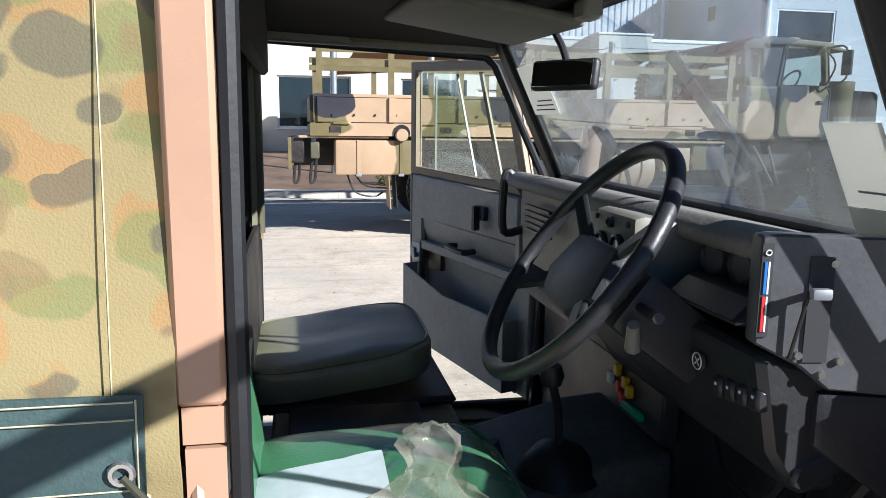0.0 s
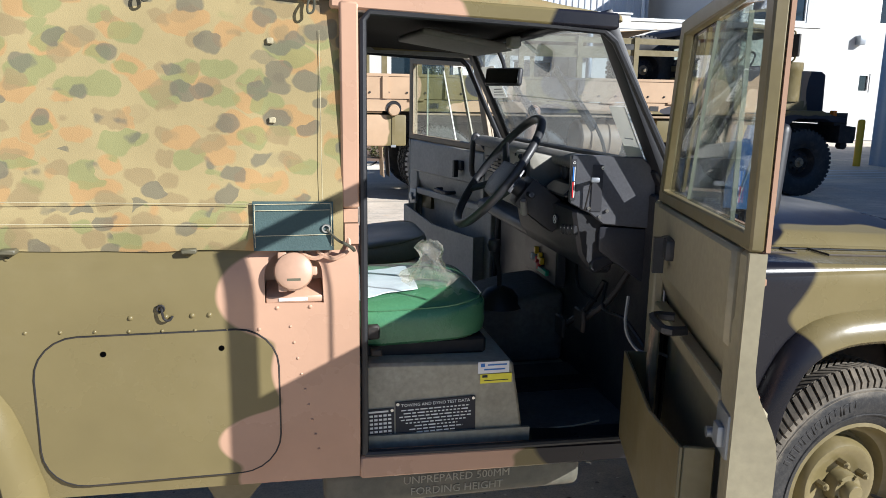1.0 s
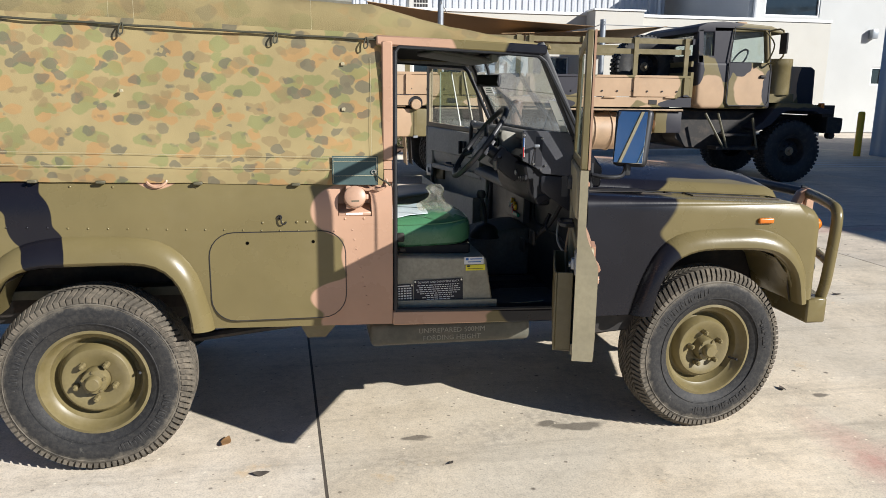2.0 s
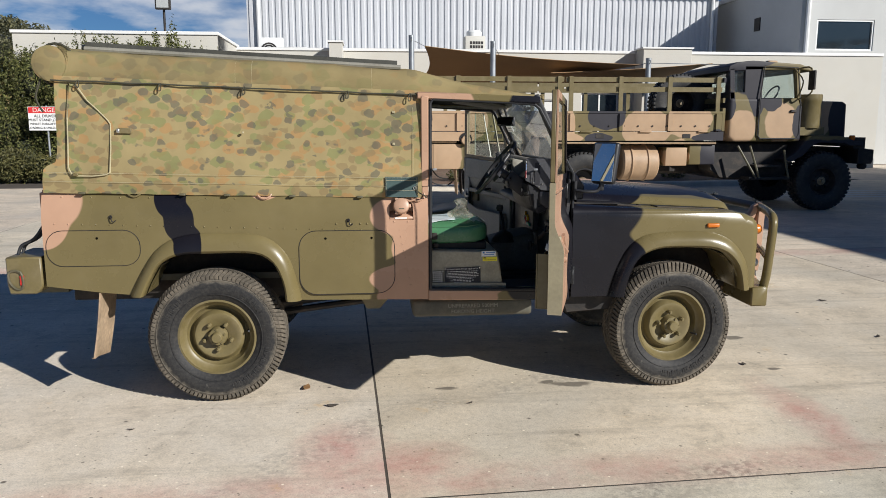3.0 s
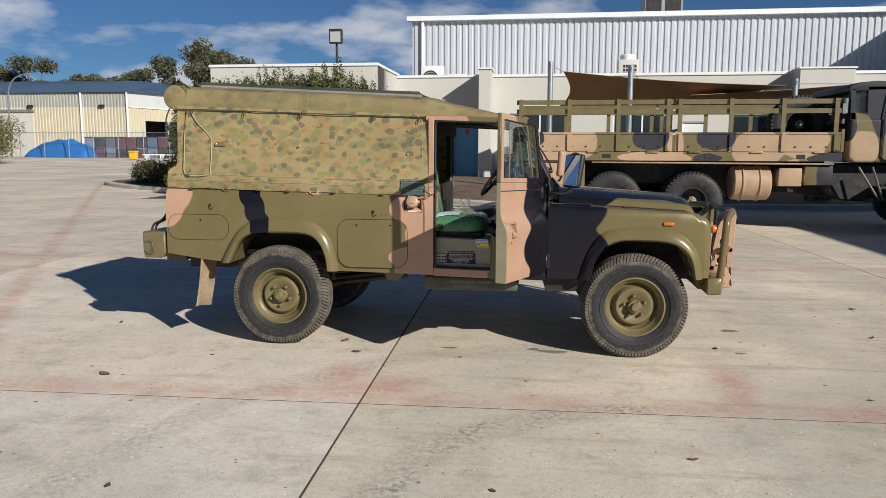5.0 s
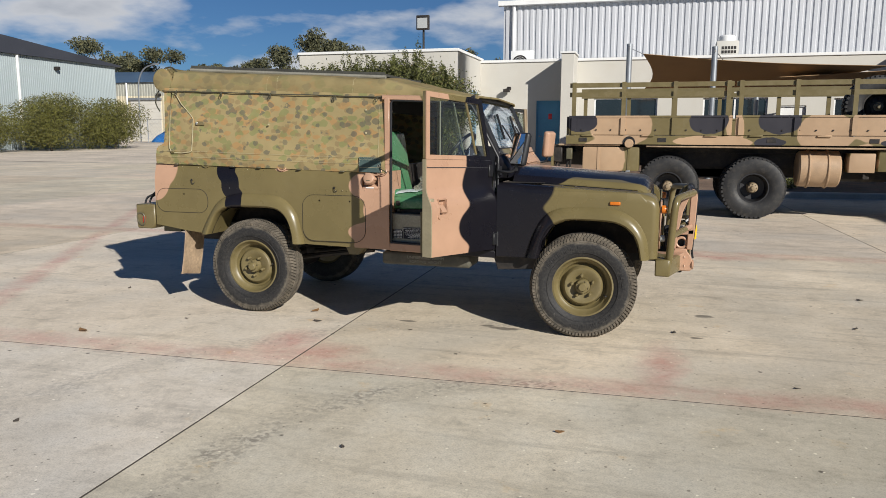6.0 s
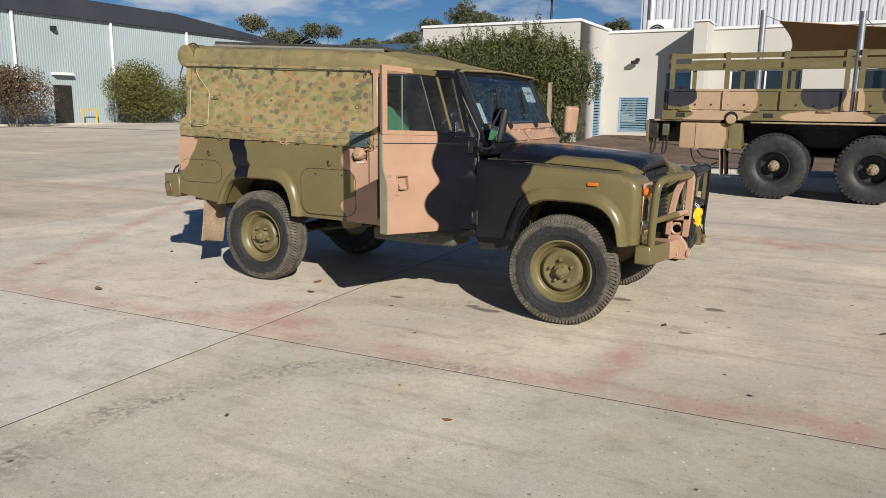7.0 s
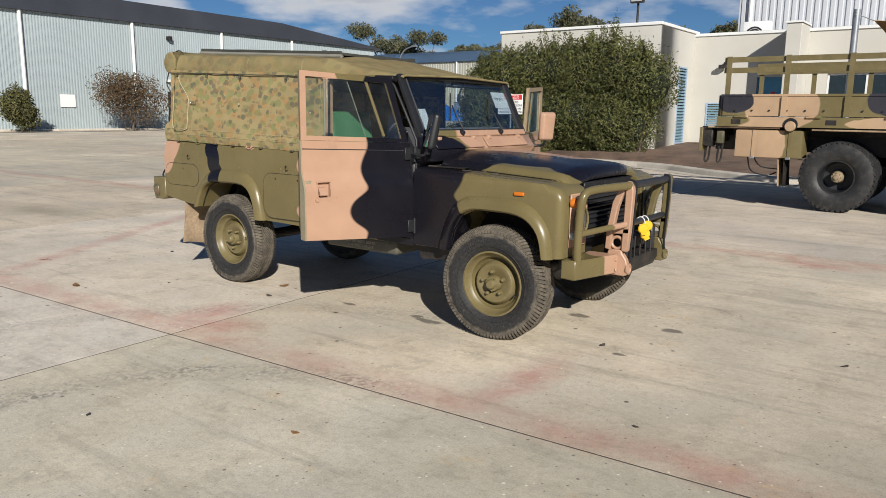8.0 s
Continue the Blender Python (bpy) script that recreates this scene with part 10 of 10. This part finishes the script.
# ---- plants ----
def leaf_cloud(rng, lumps, count, size, shell=0.35, shoots=0, squash=0.6):
    """Vertices and faces of many small pointed leaves scattered over lumps (centre, radii)."""
    vol = np.array([r[0] * r[1] * r[2] for _, r in lumps]) ** 0.667
    pick = rng.choice(len(lumps), count, p=vol / vol.sum())
    cs, rs = np.array([c for c, _ in lumps]), np.array([r for _, r in lumps])
    d = rng.normal(size=(count, 3))
    d /= np.linalg.norm(d, axis=1, keepdims=True)
    r = 1.0 - shell * rng.random(count) ** 1.8
    k = np.array([noise.noise(Vector(q) * 3.1 + Vector((float(j), 0, 0))) for q, j in zip(d, pick)])
    r = r * (1.0 + 0.28 * k) + 0.03 * rng.normal(size=count)
    p = cs[pick] + rs[pick] * d * r[:, None]
    if shoots:
        top = rng.choice(count, shoots, replace=False)
        p[top, 2] = cs[pick[top], 2] + rs[pick[top], 2] * (0.75 + 0.45 * rng.random(shoots))
    out = d + 0.9 * rng.normal(size=(count, 3))
    out /= np.linalg.norm(out, axis=1, keepdims=True)
    a = np.cross(out, rng.normal(size=(count, 3)))
    a /= np.linalg.norm(a, axis=1, keepdims=True)
    b = np.cross(out, a)
    s = size * (0.6 + 0.8 * rng.random(count))[:, None]
    bend = out * s * 0.25
    v = np.empty((count, 4, 3))
    v[:, 0], v[:, 1], v[:, 2], v[:, 3] = p - a * s, p - b * s * squash * 0.6 + bend, p + a * s, p + b * s * squash * 0.6 + bend
    return v.reshape(-1, 3), np.arange(count * 4).reshape(-1, 4)


def leaf_part(name, seed, lumps, count, size, material, parent, label="", **kw):
    v, f = leaf_cloud(np.random.default_rng(seed), lumps, count, size, **kw)
    me = bpy.data.meshes.new(name)
    me.from_pydata(v.tolist(), [], f.tolist())
    me.materials.append(material)
    ob = part(name, me, None, parent, label)
    ob["kind"] = "stuff"
    return ob


def stems(parent, base, tips, r0, mat):
    trunk = B()
    rod(trunk, base, (base[0], base[1], base[2] + 0.4), r0, 8, r0 * 0.8)
    tr = part("trunk", trunk, mat, parent)
    for t in tips:
        b0 = V(base[0], base[1], base[2] + 0.35)
        t = V(*t)
        mid = b0.lerp(t, 0.5) + V(0.1 * random.uniform(-1, 1), 0.1 * random.uniform(-1, 1), 0.15)
        bm = B()
        line = smooth_line([b0, mid, t], 4)
        rows = [ring(p, (line[min(k + 1, len(line) - 1)] - line[max(k - 1, 0)]), r0 * 0.7 * (1 - 0.8 * k / (len(line) - 1)), 6, V(0.3, 0.2, 1)) for k, p in enumerate(line)]
        loft(bm, rows, True)
        part("limb", bm, mat, parent)
    return tr


rh = random.Random(5)
# tall hedge in the garden bed
hedge = thing("hedge", (-7.3, 19.9, 0.3), "tall dense dark-green hedge shrub with upright shoots", "hedge")
hl = []
for k in range(26):
    # body: undercut towards the ground at the end by the wall
    x = -10.5 + 6.3 * k / 25
    hl.append(((x + rh.uniform(-0.2, 0.2), 19.85 + rh.uniform(-0.15, 0.2), rh.uniform(0.9, 1.9)), (rh.uniform(0.7, 0.95), rh.uniform(0.6, 0.85), rh.uniform(0.8, 1.2))))
for k in range(26):
    t = k / 25
    x = -10.6 + 6.9 * t
    top = 2.35 + 0.75 * min(1, t / 0.35) ** 0.7 - 0.35 * max(0, (t - 0.85) / 0.15)
    hl.append(((x + rh.uniform(-0.15, 0.15), 19.9 + rh.uniform(-0.2, 0.25), top + rh.uniform(-0.22, 0.18)), (rh.uniform(0.55, 0.85), rh.uniform(0.6, 0.8), rh.uniform(0.75, 1.1))))
NB = len(hl)
for k in range(64):
    # thin upright shoots, tallest near the wall end
    t = rh.random()
    x = -10.4 + 6.7 * t
    tall = 0.28 + 0.30 * rh.random() + (0.45 * rh.random() if 0.70 < t < 0.86 else 0)
    base = 3.2 + 0.35 * min(1, t / 0.35) - 0.4 * max(0, (t - 0.85) / 0.15)
    hl.append(((x, 19.9 + rh.uniform(-0.5, 0.5), base + tall * 0.6), (rh.uniform(0.07, 0.15), rh.uniform(0.07, 0.15), tall)))
leaf_part("crown", 3, hl, 125000, 0.050, M["hedge_leaf"], hedge, "dense small dark-green leaves", shoots=1100)
# lumps filling the crown, coloured as dark as the shade between the leaves
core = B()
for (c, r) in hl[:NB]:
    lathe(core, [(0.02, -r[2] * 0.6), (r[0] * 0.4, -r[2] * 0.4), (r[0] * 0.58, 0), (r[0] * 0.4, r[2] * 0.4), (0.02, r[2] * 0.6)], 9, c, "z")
part("twig_mass", core, surface("near-black hedge core", (0.018, 0.022, 0.010), 0.95, var=0.4, fine=20, bump=0.6), hedge, "dark lumps painted as the shade inside the hedge")["kind"] = "stuff"
for x in (-9.6, -8.2, -6.8, -5.4, -4.0):
    stems(hedge, (x, 19.8, 0.2), [(x + dx, 19.8 + dy, 1.6) for dx, dy in ((-0.4, 0.1), (0.35, -0.2), (0.1, 0.4))], 0.07, M["bark"])
# low shrubs on the island tip
for k, (x, y, r) in enumerate(((-11.5, 21.9, 1.25), (-13.0, 23.4, 1.15), (-10.4, 20.5, 0.85), (-14.6, 24.6, 0.9), (-9.2, 19.6, 0.5), (-10.4, 19.35, 0.75), (-9.4, 18.55, 0.8), (-8.4, 18.75, 0.7), (-7.6, 18.75, 0.6))):
    e = thing("shrub", (x, y, 0.2), "low spreading green shrub in the garden bed", "shrub", "low shrubs on the island")
    lum = [((x + rh.uniform(-0.5, 0.5) * r, y + rh.uniform(-0.5, 0.5) * r, 0.35 + rh.uniform(0, 0.3) * r), (r * rh.uniform(0.5, 0.8), r * rh.uniform(0.5, 0.8), r * rh.uniform(0.4, 0.7))) for _ in range(6)]
    leaf_part("crown", 40 + k, lum, 4200, 0.05, M["shrub_leaf"], e)
    stems(e, (x, y, 0.05), [(x + 0.2, y, 0.6), (x - 0.2, y + 0.1, 0.6)], 0.03, M["bark"])
for k, (x, y) in enumerate(((3.4, 16.2), (6.5, 16.5), (7.4, 17.0), (9.8, 16.8))):
    e = thing("groundcover", (x, y, 0.15), "small green tuft growing in the mulch", "plant", "tufts in the mulch")
    leaf_part("leaves", 60 + k, [((x, y, 0.32), (0.3, 0.25, 0.2)), ((x + 0.25, y, 0.28), (0.2, 0.2, 0.15))], 700, 0.035, M["hedge_leaf"], e)
# shrubs in front of the long shed
for k, (y, r, h, mt) in enumerate(((18.9, 1.25, 3.1, "shrub_leaf"), (26.6, 2.9, 4.4, "brown_leaf"), (37.4, 3.9, 5.3, "yard_leaf"), (44.8, 4.3, 5.4, "yard_leaf"), (52.4, 3.9, 5.1, "yard_leaf"))):
    x = LX + 3.6
    e = thing("shrub", (x, y, 0), "large rounded shrub standing against the blue-grey shed" if mt != "brown_leaf" else "large sparse reddish-brown shrub against the blue-grey shed", "shrub", "shrubs along the shed")
    lum = [((x + rh.uniform(-0.4, 0.4), y + rh.uniform(-0.55, 0.55) * r, h * rh.uniform(0.25, 0.75)), (r * rh.uniform(0.4, 0.6), r * rh.uniform(0.4, 0.6), h * rh.uniform(0.2, 0.3))) for _ in range(14)]
    leaf_part("crown", 80 + k, lum, 20000 if mt == "yard_leaf" else 9000 if mt == "shrub_leaf" else 8000, 0.092, M[mt], e, shell=0.6)
    stems(e, (x, y, 0), [(x, y + d, h * 0.6) for d in (-0.6, 0.0, 0.6)], 0.10, M["bark"])


def gum_tree(x, y, z, h, seed, spread=0.32, leaf=0.30, count=5200):
    """A gum tree: leaning trunk, forked limbs, clumped open crown."""
    r = random.Random(seed)
    e = thing("gum_tree", (x, y, z), "grey-green gum tree with an open clumped crown", "tree", "distant gum trees")
    bm = B()
    rod(bm, (x, y, z), (x + 0.1 * h * r.uniform(-0.4, 0.4), y, z + h * 0.45), 0.03 * h, 8, 0.018 * h)
    part("trunk", bm, M["bark"], e)
    fork = V(x, y, z + h * 0.42)
    lum = []
    for k in range(8):
        a = k * math.tau / 8 + r.uniform(-0.3, 0.3)
        d = h * spread * r.uniform(0.35, 1.0)
        tip = V(x + d * math.cos(a), y + d * math.sin(a), z + h * r.uniform(0.6, 0.97))
        bm = B()
        rod(bm, fork, tip, 0.010 * h, 6, 0.003 * h)
        part("limb", bm, M["bark"], e)
        for j in range(2):
            q = tip + V(r.uniform(-1, 1), r.uniform(-1, 1), r.uniform(-0.6, 0.6)) * h * 0.06
            lum.append(((q.x, q.y, q.z), (h * r.uniform(0.08, 0.14), h * r.uniform(0.08, 0.14), h * r.uniform(0.05, 0.09))))
    leaf_part("crown", seed, lum, count, leaf, M["gum_leaf"], e, shell=0.8)


for k, (x, y, h) in enumerate(((-48.5, 110, 16.8), (-52.4, 116, 18.0), (-56.5, 112, 16.4), (-91.5, 110, 17.4), (-84, 111, 15.8), (-70, 110, 14), (-75, 113, 13.2), (-65, 112, 13.4), (-30, 110, 13.9), (-24.5, 112, 14.2), (-36, 114, 12.6))):
    gum_tree(x, y, 0.6, h, 200 + k, 0.36)
rw = np.random.default_rng(9)
lum = []
for k in range(60):
    x = -330 + 6.5 * k
    lum.append(((x, 215 + rw.uniform(-10, 10), rw.uniform(3, 7.5)), (rw.uniform(5, 9), rw.uniform(4, 6), rw.uniform(4, 8))))
v, f = leaf_cloud(rw, lum, 24000, 0.8)
me = bpy.data.meshes.new("far_woods")
me.from_pydata(v.tolist(), [], f.tolist())
me.materials.append(M["gum_leaf"])
tagged(new("far_woods", me), "distant belt of grey-green gum woodland", "woodland", kind="stuff")

# ---- distant yard: fence, containers, tarpaulin, bin ----
fence = thing("mesh_fence", (-38, 72, 0.6), "tall galvanised chain-link fence", "fence")
FZ = 0.52
for k in range(15):
    x = -66 + 3.0 * k
    part("post", rod(B(), (x, 72, FZ - 0.2), (x, 72, FZ + 3.1), 0.05, 6), M["grey_metal"], fence)
for z in (0.1, 2.9):
    part("rail", rod(B(), (-66, 72, FZ + z), (-24, 72, FZ + z), 0.025, 6), M["grey_metal"], fence)
bm = B()
for k in range(210):
    x = -66 + 0.2 * k
    rod(bm, (x, 72, FZ + 0.1), (x + 1.3, 72, FZ + 2.9), 0.006, 3)
    rod(bm, (x + 1.3, 72, FZ + 0.1), (x, 72, FZ + 2.9), 0.006, 3)
wire = part("wire_mesh", bm, M["grey_metal"], fence)
wire["kind"] = "stuff"
CRATE = [surface(*q, var=0.25, big=0.8, fine=6, bump=0.1, dirt=(0.12, 0.10, 0.08), dirt_amount=0.5) for q in
         (("slate-blue container paint", (0.10, 0.15, 0.22), 0.6), ("dark grey container paint", (0.05, 0.055, 0.065), 0.6), ("faded blue-grey container paint", (0.20, 0.25, 0.32), 0.6), ("dull maroon container paint", (0.14, 0.07, 0.09), 0.6))]
for k in range(9):
    x = -50.6 + 1.3 * k
    for j in range(2):
        z0 = 0.45 + 1.28 * j
        e = thing("storage_crate", (x, 76, z0), "stacked storage crate behind the fence", "crate", "crates behind the fence")
        part("body", rbox(B(), x - 0.58, x + 0.58, 75.2, 76.8, z0, z0 + 1.18, 0.04, 1), CRATE[(k * 3 + j * 2 + (k == 4)) % 4], e)
        part("lid", box(B(), x - 0.61, x + 0.61, 75.17, 76.83, z0 + 1.182, z0 + 1.26), CRATE[(k + j) % 3], e)
bm = B()
sheet(bm, lambda u, v: V(-57.6 + 8.0 * u, 73.0 + 3 * v, 0.45 + 2.4 * math.sin(math.pi * u) ** 0.35 * math.sin(math.pi * v) ** 0.5 * (1 + 0.16 * noise.noise(V(u * 7, v * 5, 0))) * (0.78 + 0.22 * u)), 28, 10)
solo("tarpaulin_heap", bm, M["tarp"], "heap covered with a bright blue tarpaulin", "tarpaulin")
e = thing("grit_bin", (-42.1, 70, 0.45), "bright yellow plastic bin", "bin")
part("body", prism(B(), [(-42.42, 0.50), (-41.78, 0.50), (-41.70, 1.22), (-42.50, 1.22)], "y", 69.7, 70.3), M["yellow"], e, bevel=0.04)
part("lid", rbox(B(), -42.53, -41.67, 69.66, 70.34, 1.225, 1.40, 0.04, 2), M["yellow"], e)
part("foot", rbox(B(), -42.3, -41.9, 69.8, 70.2, 0.40, 0.498, 0.01, 1), M["dark_metal"], e)
bm = B()
for y in (70.3, 70.9):
    rod(bm, (-41.2, y, 0.98), (-37.2, y, 0.98), 0.07, 8)
for x in (-40.9, -39.2, -37.5):
    box(bm, x, x + 0.12, 70.25, 70.95, 0.40, 0.98)
solo("pipe_stack", bm, M["white_trim"], "white pipes lying on low blocks", "pipe")

# ---- litter on the concrete ----
for k, (x, y, s, mt) in enumerate(((0.679, -0.156, 0.035, "joint"), (0.50, 0.17, 0.045, "brown_bag"), (-0.93, -0.98, 0.06, "brown_bag"), (1.50, -0.19, 0.018, "joint"), (-1.7, 0.5, 0.03, "joint"), (2.9, -1.9, 0.025, "brown_bag"), (3.5, 0.35, 0.03, "joint"), (4.2, -0.8, 0.02, "joint"), (-2.3, -0.6, 0.04, "brown_bag"), (1.9, -2.4, 0.02, "joint"), (3.1, -2.8, 0.018, "brown_bag"), (0.1, -2.6, 0.025, "joint"), (-0.4, -0.4, 0.02, "joint"), (4.9, 0.9, 0.03, "joint"), (5.2, 2.1, 0.035, "joint"))):
    bm = B()
    a = k * 1.3
    sheet(bm, lambda u, v: V(x + (u - 0.5) * 2 * s * math.cos(a) - (v - 0.5) * s * math.sin(a) * math.sin(math.pi * u), y + (u - 0.5) * 2 * s * math.sin(a) + (v - 0.5) * s * math.cos(a) * math.sin(math.pi * u + 0.1), 0.004 + s * 0.35 * abs(u - 0.5) + 0.1 * s * v), 6, 4, V(0, 0, 0.002))
    solo("dry_leaf", bm, M[mt], "curled dry leaf lying on the concrete", "leaf", group="leaves on the concrete")
